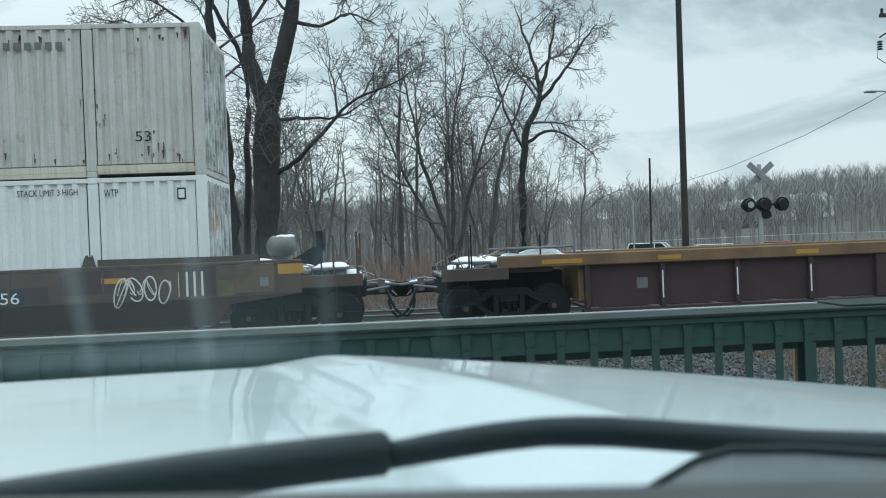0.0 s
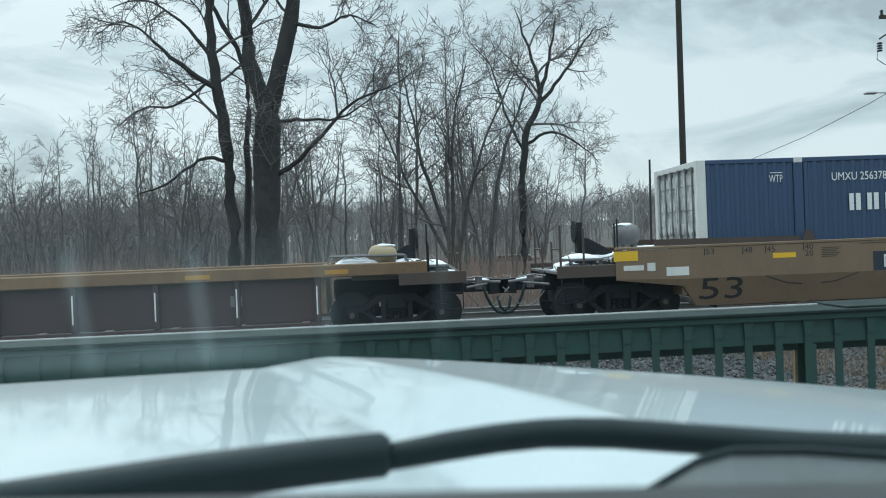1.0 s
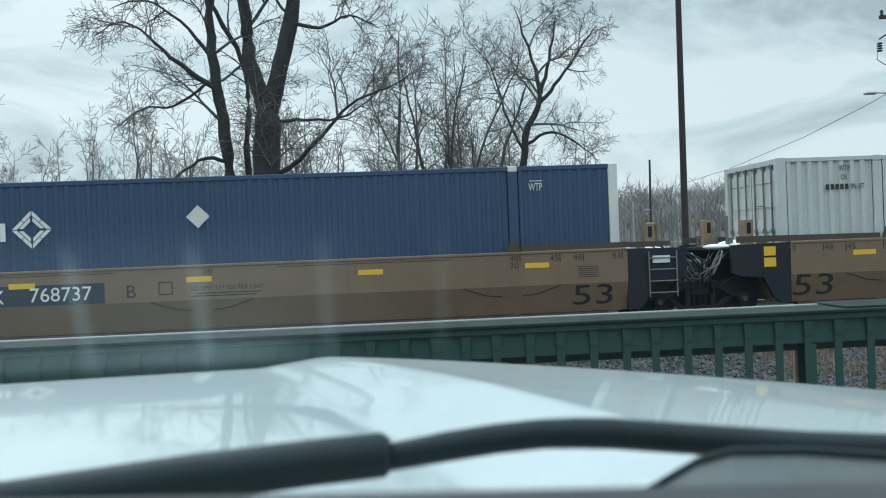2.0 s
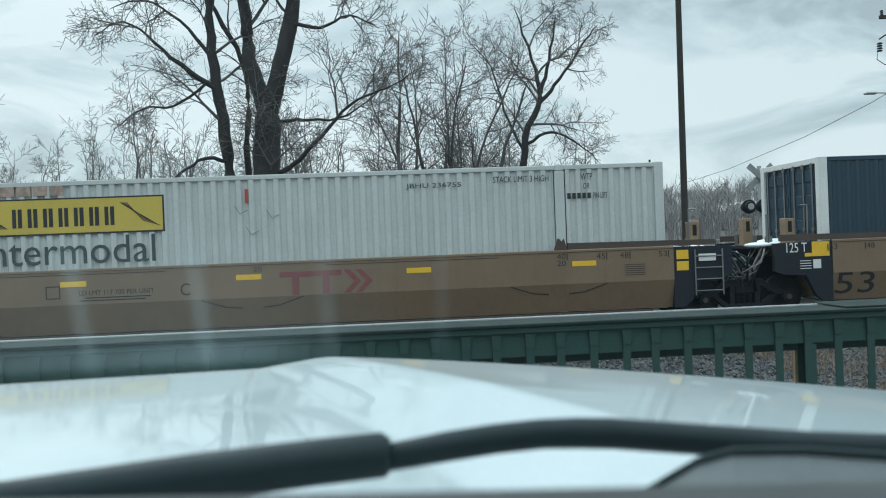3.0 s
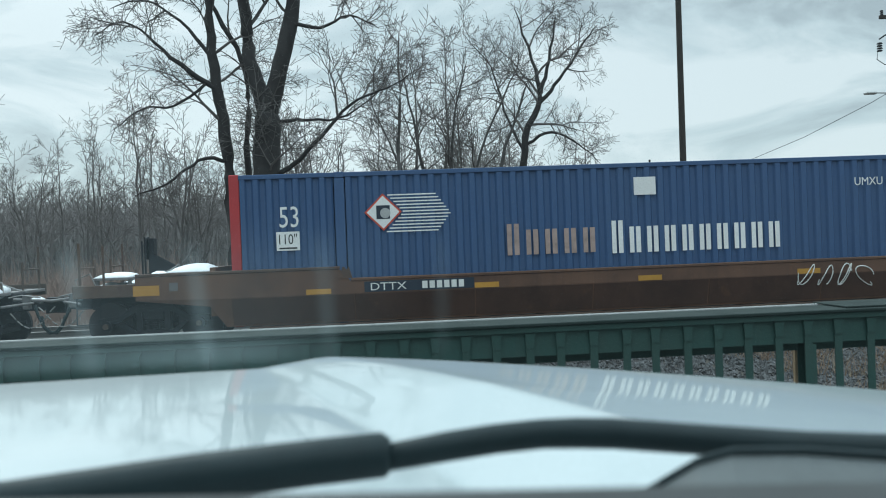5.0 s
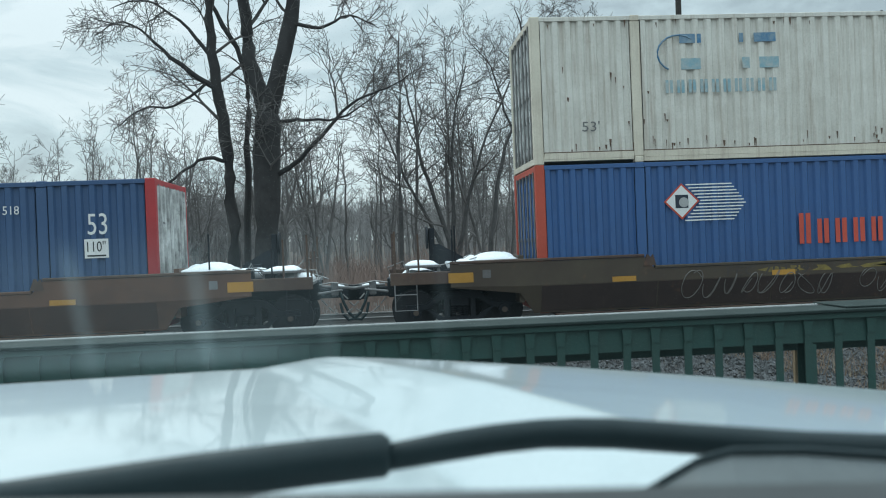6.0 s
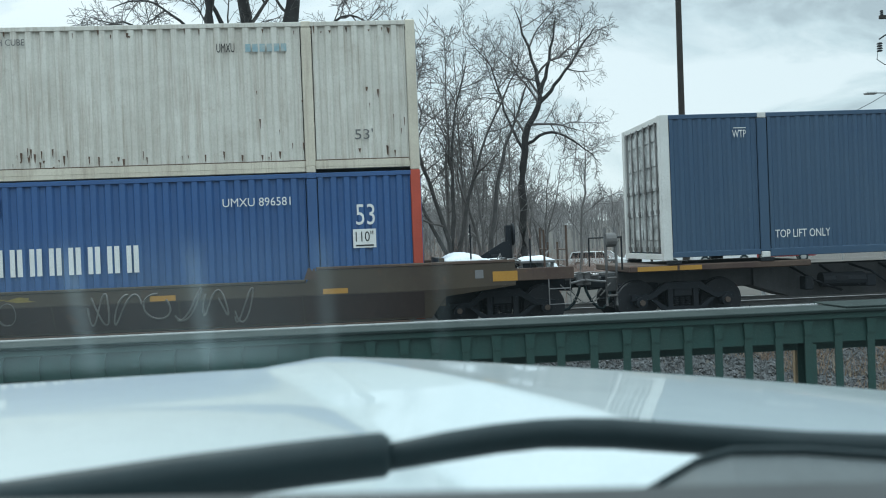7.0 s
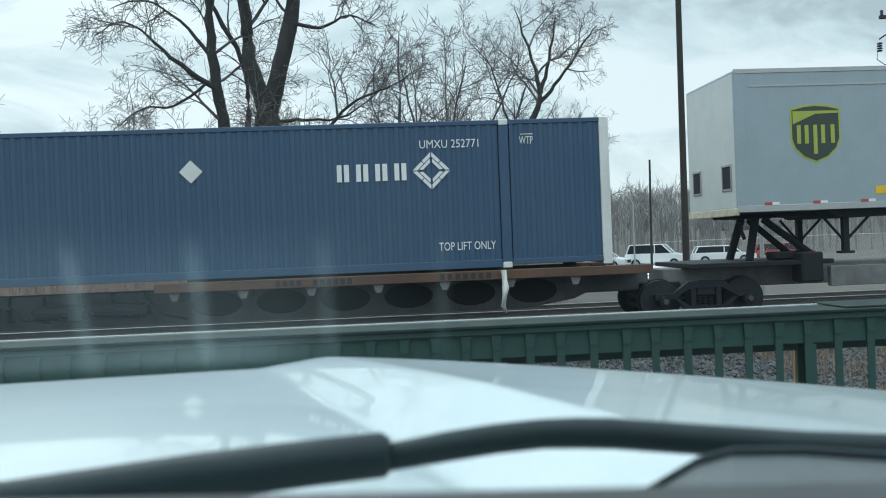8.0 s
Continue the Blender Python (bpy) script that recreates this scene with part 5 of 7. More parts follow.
def trailer(u):
    t = thing("freight_trailer", "silver-grey parcel trailer riding on the spine car", "trailer")
    MOVERS.append((t, u, 2.14))
    L, h, H = 8.7, 1.3, 2.85
    bm = nb()
    box(bm, 0.0, L, -h, h, 0.0, H, 0.035)
    part("body", bm, M_SILVER, t)
    bm = nb()
    box(bm, -0.012, -0.001, -h + 0.05, h - 0.05, 0.10, H - 0.08, 0.004)
    part("nose_panel", bm, M_JB_DULL, t, "dull white nose panel")
    bm = nb()
    box(bm, -0.018, 0.24, -h - 0.006, -h + 0.045, 0.02, H - 0.02, 0.02)
    part("corner_trim", bm, M_SILVER, t)
    bm = nb()
    box(bm, -0.03, 0.03, -h, h, -0.06, 0.095, 0.01)
    part("nose_sill", bm, mat("stained_cream_sill_paint", (0.55, 0.52, 0.42), 0.6, dirt=(0.3, 0.24, 0.16), amount=0.8, scale=4), t)
    bm = nb()
    box(bm, 0.0, L, -h - 0.012, -h + 0.02, H - 0.09, H + 0.004, 0.006)
    part("top_rail", bm, M_GALV, t)
    bm = nb()
    box(bm, 0.3, L, -h - 0.012, -h - 0.001, H - 0.36, H - 0.33)
    part("moulding", bm, M_GALV, t)
    bm = nb()
    box(bm, 0.0, L, -h - 0.012, -h + 0.02, 0.0, 0.13, 0.006)
    part("bottom_rail", bm, M_GALV, t)
    for k in range(8):
        for j, m in ((0, M_CARRED), (1, M_WHITE)):
            bm = nb()
            a = 0.55 + k * 1.0 + j * 0.15
            box(bm, a, a + 0.15, -h - 0.017, -h - 0.0125, 0.13, 0.185)
            part("reflector_tape", bm, m, t)
    # a shield-shaped maker's mark, drawn plainly
    def shield(k, y, m, name):
        cx, top, bot, w = 1.65, 2.12, 0.94, 0.52
        pts = []
        for x, z in ((-1, 0.93), (-0.5, 0.98), (0, 1.0), (0.5, 0.98), (1, 0.93), (1.0, 0.40), (0.86, 0.24), (0.5, 0.09), (0, 0.0), (-0.5, 0.09), (-0.86, 0.24), (-1.0, 0.40)):
            pts.append((cx + x * w * k, (top + bot) / 2 + (z - 0.5) * (top - bot) * k))
        return part(name, prism(nb(), pts, y - 0.004, y), m, t)
    M_LIME = mat("yellow_green_mark_paint", (0.36, 0.40, 0.06), 0.5, amount=0.2)
    M_MARKD = mat("dark_green_brown_mark_paint", (0.03, 0.045, 0.035), 0.5, amount=0.2)
    shield(1.0, -h - 0.001, M_LIME, "shield_mark")
    shield(0.93, -h - 0.006, M_MARKD, "shield_field")
    bm = nb()
    prism(bm, [(1.18, 1.98), (2.12, 1.98), (2.12, 1.93), (1.65, 1.92), (1.18, 1.72)], -h - 0.016, -h - 0.011)
    for a in (1.26, 1.42, 1.60, 1.76, 1.96):
        box(bm, a, a + 0.08, -h - 0.016, -h - 0.011, 1.33 if a != 1.60 else 1.12, 1.70)
    part("shield_bars", bm, M_LIME, t)
    bm = nb()
    box(bm, 2.86, 3.1, -h - 0.008, -h - 0.001, 0.28, 0.44, 0.002)
    part("notice", bm, M_YELLOW, t, "small yellow notice with unreadable writing")
    for y in (-0.85, 0.75):
        bm = nb()
        box(bm, -0.02, -0.002, y - 0.2, y + 0.2, 0.5, 0.95)
        w = part("vent_plate", bm, M_SOOT, t, "dark framed plate on the nose")
        bm = nb()
        for a, b, c, d in ((y - 0.22, y + 0.22, 0.95, 0.99), (y - 0.22, y + 0.22, 0.46, 0.5), (y - 0.24, y - 0.2, 0.46, 0.99), (y + 0.2, y + 0.24, 0.46, 0.99)):
            box(bm, -0.03, -0.001, a, b, c, d)
        part("frame", bm, M_GALV, w)
    bm = nb()
    box(bm, 0.2, L, -0.5, 0.5, -0.10, -0.002)
    prism(bm, [(1.9, -0.002), (4.2, -0.002), (3.4, -0.16), (2.2, -0.16)], -1.1, 1.1)
    part("underframe", bm, M_SOOT, t)
    for y in (-0.95, 0.95):
        bm = nb()
        box(bm, 2.33, 2.45, y - 0.06, y + 0.06, -0.85, -0.16)
        rod(bm, (2.45, y, -0.6), (2.9, y, -0.16), 0.03, 6)
        rod(bm, (2.33, y, -0.6), (1.95, y, -0.16), 0.03, 6)
        box(bm, 2.25, 2.53, y - 0.1, y + 0.1, -0.90, -0.85)
        part("landing_leg", bm, M_SOOT, t)
    for x in (7.3,):
        for s in (-1, 1):
            bm = nb()
            rod(bm, (x, s * 0.75, -0.5), (x, s * 1.25, -0.5), 0.5, 24)
            part("wheel", bm, M_RUBBER, t)
        bm = nb()
        rod(bm, (x, -0.8, -0.5), (x, 0.8, -0.5), 0.09, 8)
        box(bm, x - 0.5, x + 0.5, -0.5, 0.5, -0.4, -0.102)
        part("axle", bm, M_SOOT, t)
    return t


# ---- trees ----
class Wood:
    """Collects the tapered tubes of one bare tree."""

    def __init__(self, seed, least=0.006):
        self.V, self.F, self.rng, self.least = [], [], random.Random(seed), least

    def tube(self, pts, radii, seg):
        k0 = len(self.V)
        for i, p in enumerate(pts):
            d = (pts[min(i + 1, len(pts) - 1)] - pts[max(i - 1, 0)])
            q = d.to_track_quat("Z", "Y")
            for k in range(seg):
                a = k * math.tau / seg
                self.V.append(tuple(p + q @ Vector((radii[i] * math.cos(a), radii[i] * math.sin(a), 0))))
        for i in range(len(pts) - 1):
            for k in range(seg):
                a, b = k0 + i * seg + k, k0 + i * seg + (k + 1) % seg
                self.F.append((a, b, b + seg, a + seg))

    def limb(self, p, d, length, r, level, droop, kids, spread, up, wander, shrink):
        if length < 0.25:
            return
        rng = self.rng
        n = 2 if level >= self.depth else 3 if level == self.depth - 1 else max(4, min(8, int(length / 0.45) + 2))
        pts, radii = [Vector(p)], [r]
        d = Vector(d).normalized()
        for i in range(n):
            d = (d + Vector((rng.gauss(0, wander), rng.gauss(0, wander), rng.gauss(0, wander) + up - droop * (i + 1) / n))).normalized()
            pts.append(pts[-1] + d * length / n)
            radii.append(max(self.least, r * (1 - 0.9 * (i + 1) / n)))
        self.tube(pts, radii, 6 if level == 1 else 5 if level == 2 else 3)
        self.sprout(pts, radii, length, level, droop, kids, spread, up, wander, shrink, 0.18)

    def sprout(self, pts, radii, length, level, droop, kids, spread, up, wander, shrink, start):
        if level >= self.depth:
            return
        rng = self.rng
        n = len(pts) - 1
        for k in range(kids):
            f = start + (1 - start) * (k + rng.random()) / kids
            i = min(n - 1, int(f * n))
            g = f * n - i
            q = pts[i].lerp(pts[i + 1], g)
            rr = radii[i] * (1 - g) + radii[i + 1] * g
            along = (pts[i + 1] - pts[i]).normalized()
            side = Vector((rng.gauss(0, 1), rng.gauss(0, 1), rng.gauss(0, 1)))
            side = (side - along * side.dot(along)).normalized()
            d = along * (1.1 - spread * 0.5) + side * spread
            grow = length * shrink * rng.uniform(0.6, 1.2) * (1.25 - 0.7 * f)
            self.limb(q, d, grow, min(rr * 0.75, max(self.least, 0.017 * grow)), level + 1,
                      droop, max(4, kids - 1), spread, up, wander, shrink)

    def mesh(self, name, material):
        me = bpy.data.meshes.new(name)
        me.from_pydata(self.V, [], self.F)
        me.materials.append(material)
        return me


def tree_of(stems, seed, label, depth=4, kids=7, droop=0.0, shrink=0.42, least=0.0075, up=0.05, spread=0.85, x=0, y=30, wander=0.16, start=0.3, bark=None, twig=None):
    """A bare tree from its chief stems: each a list of (x, y, z, radius) about the tree's foot."""
    t = thing("tree", label, "tree", "bare trees behind the track", pose(x, y, root_z(x, y)))
    w = Wood(seed, least)
    w.depth = depth
    smoothed = []
    for pts in stems:
        P4 = [np.array(p, float) for p in pts]
        if pts[0][2] == 0:
            P4[0][2] = -0.9 - max(0.0, 0.02 * (y - 40))
        P4 = [P4[0] * 2 - P4[1]] + P4 + [P4[-1] * 2 - P4[-2]]
        P, R = [], []
        for a, b, c4, d4 in zip(P4, P4[1:], P4[2:], P4[3:]):
            for k in range(4):
                f = k / 4
                v = 0.5 * (2 * b + (c4 - a) * f + (2 * a - 5 * b + 4 * c4 - d4) * f * f + (3 * b - a - 3 * c4 + d4) * f ** 3)
                P.append(Vector(v[:3]) + Vector((w.rng.gauss(0, 1), w.rng.gauss(0, 1), w.rng.gauss(0, 0.5))) * (0.035 if v[3] < 0.25 and P else 0.01))
                R.append(max(least, float(v[3]) * w.rng.uniform(0.95, 1.05)))
        P.append(Vector(P4[-2][:3]))
        R.append(max(least, float(P4[-2][3]) * 0.5))
        w.tube(P, R, 10)
        smoothed.append((P, R))
    trunk = new("trunk", w.mesh("trunk", bark or M_BARK))
    trunk.parent = t
    for p in trunk.data.polygons:
        p.use_smooth = True
    c = Wood(seed + 50, least)
    c.depth = depth
    for P, R in smoothed:
        ln = sum((b - a).length for a, b in zip(P, P[1:]))
        c.sprout(P, R, max(3.0, min(7.0, ln * 0.8)), 0, droop, kids, spread, up, wander, shrink, start)
    crown = new("crown", c.mesh("crown", twig or M_TWIG))
    crown.parent = t
    return t


def trees():
    trunks = [[(0.0, 0, 0, 0.52), (0.05, 0, 3.4, 0.46), (0.12, 0, 5.6, 0.47), (0.22, 0, 7.1, 0.44)],
             [(0.18, 0, 6.9, 0.33), (-0.25, 0.2, 8.4, 0.26), (-0.52, 0.3, 10.4, 0.22), (-0.75, 0.4, 13.5, 0.14), (-1.0, 0.4, 16, 0.05)],
             [(0.25, 0, 6.9, 0.34), (0.75, -0.2, 8.6, 0.29), (1.25, -0.3, 10.6, 0.25), (1.6, -0.3, 13.4, 0.15), (1.7, -0.3, 16, 0.05)]]
    limbs = [[(0.40, 0, 4.7, 0.10), (1.3, -0.4, 5.2, 0.08), (2.4, -0.7, 6.3, 0.062), (3.4, -0.8, 7.2, 0.045), (4.4, -0.9, 7.5, 0.03), (5.4, -0.9, 8.1, 0.012)],
             [(0.55, 0, 6.6, 0.07), (1.4, 0.3, 6.7, 0.055), (2.6, 0.5, 6.75, 0.04), (3.8, 0.6, 7.4, 0.025), (4.6, 0.6, 8.4, 0.015)],
             [(1.15, -0.3, 10.0, 0.08), (2.2, -0.5, 9.75, 0.055), (3.2, -0.6, 10.1, 0.035), (4.2, -0.8, 9.6, 0.02)]]
    tree_of(trunks + limbs,
            3, "massive forked tree with dark bark and bare limbs", depth=4, kids=9, droop=0.05, x=-3.95, y=30, shrink=0.56, start=0.45)
    tree_of([[(0.15, 0, 0, 0.26), (0.1, 0, 3.0, 0.23), (0.0, 0, 6.2, 0.21), (-0.35, 0, 8.6, 0.18), (-0.42, 0, 11, 0.16), (-0.5, 0, 15, 0.06)],
             [(-0.1, 0, 7.7, 0.11), (-1.1, -0.3, 8.4, 0.09), (-2.2, -0.6, 9.4, 0.05), (-3.2, -0.8, 10.1, 0.03), (-4.1, -0.9, 9.6, 0.015)],
             [(0.0, 0, 5.3, 0.075), (-0.9, -0.3, 5.35, 0.06), (-2.0, -0.4, 4.5, 0.04), (-3.1, -0.5, 4.15, 0.02)],
             [(-0.6, -0.2, 8.0, 0.06), (-1.6, -0.6, 7.2, 0.04), (-2.6, -0.8, 7.1, 0.03), (-3.6, -0.9, 6.4, 0.015)],
             [(-0.4, 0, 9.0, 0.08), (-1.5, 0.3, 10.4, 0.05), (-2.8, 0.5, 11.2, 0.03), (-4.0, 0.5, 10.9, 0.015)]],
            11, "tall dark tree with drooping bare branches", depth=4, kids=9, droop=0.09, x=-5.3, y=30.4, shrink=0.56, start=0.4)
    tree_of([[(0, 0, 0, 0.14), (0.1, 0, 3.2, 0.13), (0.25, 0, 6.6, 0.11), (0.28, 0, 8.7, 0.09), (-0.5, 0, 10.4, 0.09), (-1.4, 0, 12.4, 0.04)]],
            19, "slender dark tree beside the forked one", depth=3, kids=6, x=-4.95, y=31.5, droop=0.1, shrink=0.42, start=0.5)
    tree_of([[(0, 0, 0, 0.22), (0.0, 0, 3.5, 0.18), (0.25, 0, 6.6, 0.16), (1.0, 0, 8.4, 0.12), (0.7, 0.2, 10.2, 0.07), (0.0, 0.3, 12.6, 0.03)],
             [(0.95, 0, 8.2, 0.10), (1.9, -0.2, 9.2, 0.07), (2.9, -0.3, 10.6, 0.05), (3.7, -0.3, 11.6, 0.02)],
             [(0.3, 0, 6.3, 0.08), (1.4, -0.2, 6.8, 0.06), (2.6, -0.4, 6.2, 0.035), (3.6, -0.5, 5.2, 0.015)],
             [(0.2, 0, 5.9, 0.07), (-0.6, 0.3, 7.9, 0.05), (-1.2, 0.3, 9.9, 0.03), (-2.4, 0.3, 11.5, 0.012)],
             [(1.0, 0, 8.6, 0.10), (1.5, 0.2, 10.2, 0.07), (1.9, 0.2, 12.2, 0.03)]],
            27, "bare tree with a wide twiggy crown", depth=4, kids=9, x=6.55, y=38, droop=0.02, shrink=0.56, start=0.35)
    tree_of([[(0, 0, 0, 0.15), (-0.1, 0, 2.0, 0.11), (-0.9, 0, 4.6, 0.085), (-1.5, 0, 7.5, 0.05), (-2.0, 0, 10.0, 0.03)],
             [(0.05, 0, 0.6, 0.12), (0.15, 0, 4, 0.09), (0.3, 0.2, 7.2, 0.05), (1.0, 0.3, 10, 0.03)],
             [(0.1, 0, 0.8, 0.11), (0.8, -0.2, 3.8, 0.08), (1.7, -0.3, 6.6, 0.05), (3.2, -0.3, 9.6, 0.03)],
             [(0.0, 0, 1.0, 0.10), (-1.6, 0.2, 4.2, 0.07), (-2.6, 0.3, 6.5, 0.04), (-3.4, 0.3, 8.6, 0.02)]],
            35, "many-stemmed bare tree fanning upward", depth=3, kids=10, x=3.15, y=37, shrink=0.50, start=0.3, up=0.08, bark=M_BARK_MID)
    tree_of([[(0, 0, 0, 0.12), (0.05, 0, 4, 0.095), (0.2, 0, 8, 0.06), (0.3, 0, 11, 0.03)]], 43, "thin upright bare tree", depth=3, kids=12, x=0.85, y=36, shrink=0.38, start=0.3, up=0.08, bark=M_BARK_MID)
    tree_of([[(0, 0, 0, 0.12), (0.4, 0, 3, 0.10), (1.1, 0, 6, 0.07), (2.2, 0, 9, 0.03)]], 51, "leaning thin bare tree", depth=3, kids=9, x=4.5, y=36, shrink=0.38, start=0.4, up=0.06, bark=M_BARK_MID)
    # kinds that stand again and again in the wood behind
    protos = []
    for k, (h, stems, kid, dr, sh) in enumerate(((9.5, 1, 11, 0.0, 0.40), (8.0, 2, 9, 0.02, 0.42), (10.5, 1, 12, 0.0, 0.36), (7.0, 3, 7, 0.0, 0.45), (8.5, 1, 10, 0.03, 0.48))):
        rng = random.Random(100 + k)
        st = []
        for _ in range(stems):
            a, l = rng.uniform(0, 6.28), (0.05 if stems == 1 else 0.22)
            st.append([(0, 0, 0, 0.10), (h * 0.3 * l * math.cos(a), h * 0.3 * l * math.sin(a), h * 0.3, 0.075),
                       (h * 0.7 * l * math.cos(a) + rng.gauss(0, 0.2), h * 0.7 * l * math.sin(a), h * 0.7, 0.035),
                       (h * l * math.cos(a), h * l * math.sin(a), h, 0.01)])
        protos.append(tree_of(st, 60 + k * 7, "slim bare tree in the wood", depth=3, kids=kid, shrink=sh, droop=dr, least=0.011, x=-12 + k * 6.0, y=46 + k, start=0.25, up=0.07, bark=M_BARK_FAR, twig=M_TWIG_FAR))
    rng = random.Random(9)
    for i in range(105):
        y = rng.uniform(38, 84)
        x = rng.uniform(-0.52, 0.20) * (y + 4)
        if x > 0.16 * y and y < 60:
            continue
        s = rng.uniform(0.7, 1.2) * (0.85 if x < -0.2 * y else 1.0)
        m = pose(x, y, root_z(x, y) - 0.1, 0, 0, rng.uniform(0, 360)) @ Matrix.Diagonal((s, s, s * rng.uniform(0.85, 1.2), 1))
        c = copy_thing(protos[i % len(protos)], m)
        c.matrix_basis = m


def brush():
    """Undergrowth at the wood's edge: thin upright shoots in clumps."""
    rng = np.random.default_rng(12)
    V, F = [], []

    def shoot(x, y, z, h, r, lean):
        a = rng.uniform(0, 6.28)
        ca, sa = math.cos(a), math.sin(a)
        k = len(V)
        for f, rr in ((0.0, r), (0.5, r * 0.8), (1.0, r * 0.35)):
            cx, cy, cz = x + lean * f * f * ca, y + lean * f * f * sa, z + h * f
            V.extend(((cx + rr, cy, cz), (cx - 0.5 * rr, cy + 0.87 * rr, cz), (cx - 0.5 * rr, cy - 0.87 * rr, cz)))
        for i in (0, 3):
            for j in range(3):
                F.append((k + i + j, k + i + (j + 1) % 3, k + i + 3 + (j + 1) % 3, k + i + 3 + j))
    for _ in range(9000):
        y = rng.uniform(27, 66)
        x = rng.uniform(-0.56, 0.26) * (y + 3)
        if x > 6 and y < 48:
            continue
        n = noise.noise((x * 0.18, y * 0.18, 7))
        h0 = max(0.35, 1.3 + 1.7 * n + rng.normal(0, 0.35))
        for _ in range(3):
            h = h0 * rng.uniform(0.5, 1.15)
            shoot(x + rng.normal(0, 0.15), y + rng.normal(0, 0.15), ground_z(x, y) - 0.05, h, 0.007 + 0.0001 * y, h * rng.uniform(0.1, 0.7))
    me = bpy.data.meshes.new("brush")
    me.from_pydata(V, [], F)
    me.materials.append(M_BRUSH)
    tagged(new("brush", me), "russet and grey bare winter undergrowth", "brush", kind="stuff")


def weeds():
    """Dead stalks and debris beside the ballast."""
    rng = np.random.default_rng(44)
    V, F = [], []
    for _ in range(900):
        x, y = rng.uniform(5.6, 11.0), rng.uniform(9.5, 14.2)
        if noise.noise((x * 0.6, y * 0.6, 2)) < -0.1:
            continue
        for _ in range(3):
            h, r = rng.uniform(0.08, 0.45), rng.uniform(0.003, 0.007)
            dx, dy = rng.normal(0, 0.14), rng.normal(0, 0.14)
            px, py, k = x + rng.normal(0, 0.06), y + rng.normal(0, 0.06), len(V)
            V.extend(((px - r, py, -0.42), (px + r, py, -0.42), (px, py + r, -0.42), (px + dx, py + dy, -0.42 + h)))
            F.extend(((k, k + 1, k + 3), (k + 1, k + 2, k + 3), (k + 2, k, k + 3)))
    me = bpy.data.meshes.new("weeds")
    me.from_pydata(V, [], F)
    me.materials.append(mat("rust_brown_dead_stalks", (0.17, 0.105, 0.07), 0.95, dirt=(0.22, 0.19, 0.13), amount=0.8, scale=2))
    tagged(new("weeds", me), "rust-brown dead weeds beside the ballast", "weeds", kind="stuff")


def far_woods():
    """Wooded rise in the distance: a crowd of thin bare crowns."""
    rng = np.random.default_rng(21)
    V, F = [], []

    def sliver(p, q, r):
        k = len(V)
        V.extend(((p[0] - r, p[1], p[2]), (p[0] + r, p[1], p[2]), (p[0], p[1] - r, p[2]), q))
        F.extend(((k, k + 1, k + 3), (k + 1, k + 2, k + 3), (k + 2, k, k + 3)))

    def crown(x, y, z, h):
        sliver((x, y, z - 1), (x + rng.normal(0, 0.3), y, z + 0.9 * h), 0.016 * h)
        for _ in range(9):
            a, f = rng.uniform(0, 6.28), rng.uniform(0.25, 0.7)
            p = np.array((x, y, z + f * h))
            ln = h * (1 - f) * rng.uniform(0.5, 0.9)
            q = p + np.array((math.cos(a) * 0.6, math.sin(a) * 0.6, 0.8)) * ln
            sliver(p, tuple(q), 0.006 * h)
            for _ in range(4):
                g = rng.uniform(0.25, 0.9)
                b = p + (q - p) * g
                e = b + np.array((rng.normal(0, 0.5), rng.normal(0, 0.5), rng.uniform(0.2, 0.9))) * ln * 0.45
                sliver(b, tuple(e), 0.0032 * h)
    for _ in range(3000):
        y = 88 + 238 * rng.random() ** 1.15
        x = rng.uniform(-0.62, 0.78) * y
        if x > 20 and noise.noise((x * 0.035, y * 0.035, 5)) > 0.28:
            continue
        crown(x, y, ground_z(x, y), rng.uniform(6.5, 12) * (0.85 if y < 150 else 1.0))
    for _ in range(900):
        y = rng.uniform(62, 112)
        x = rng.uniform(-0.64, -0.12) * y
        crown(x, y, ground_z(x, y), rng.uniform(5.5, 9.5))
    me = bpy.data.meshes.new("far_woods")
    me.from_pydata(V, [], F)
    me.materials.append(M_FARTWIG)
    tagged(new("far_woods", me), "grey-brown leafless woods on the distant rise", "woods", kind="stuff")


# ---- street things ----
def utility_pole(x, y, h, r, label):
    t = thing("utility_pole", label, "pole", "", pose(x, y, ground_z(x, y)))
    bm = nb()
    rod(bm, (0, 0, -0.3), (0.1, 0, h), r, 14, r * 0.75)
    part("shaft", bm, M_POLE, t, smooth=False)
    return t


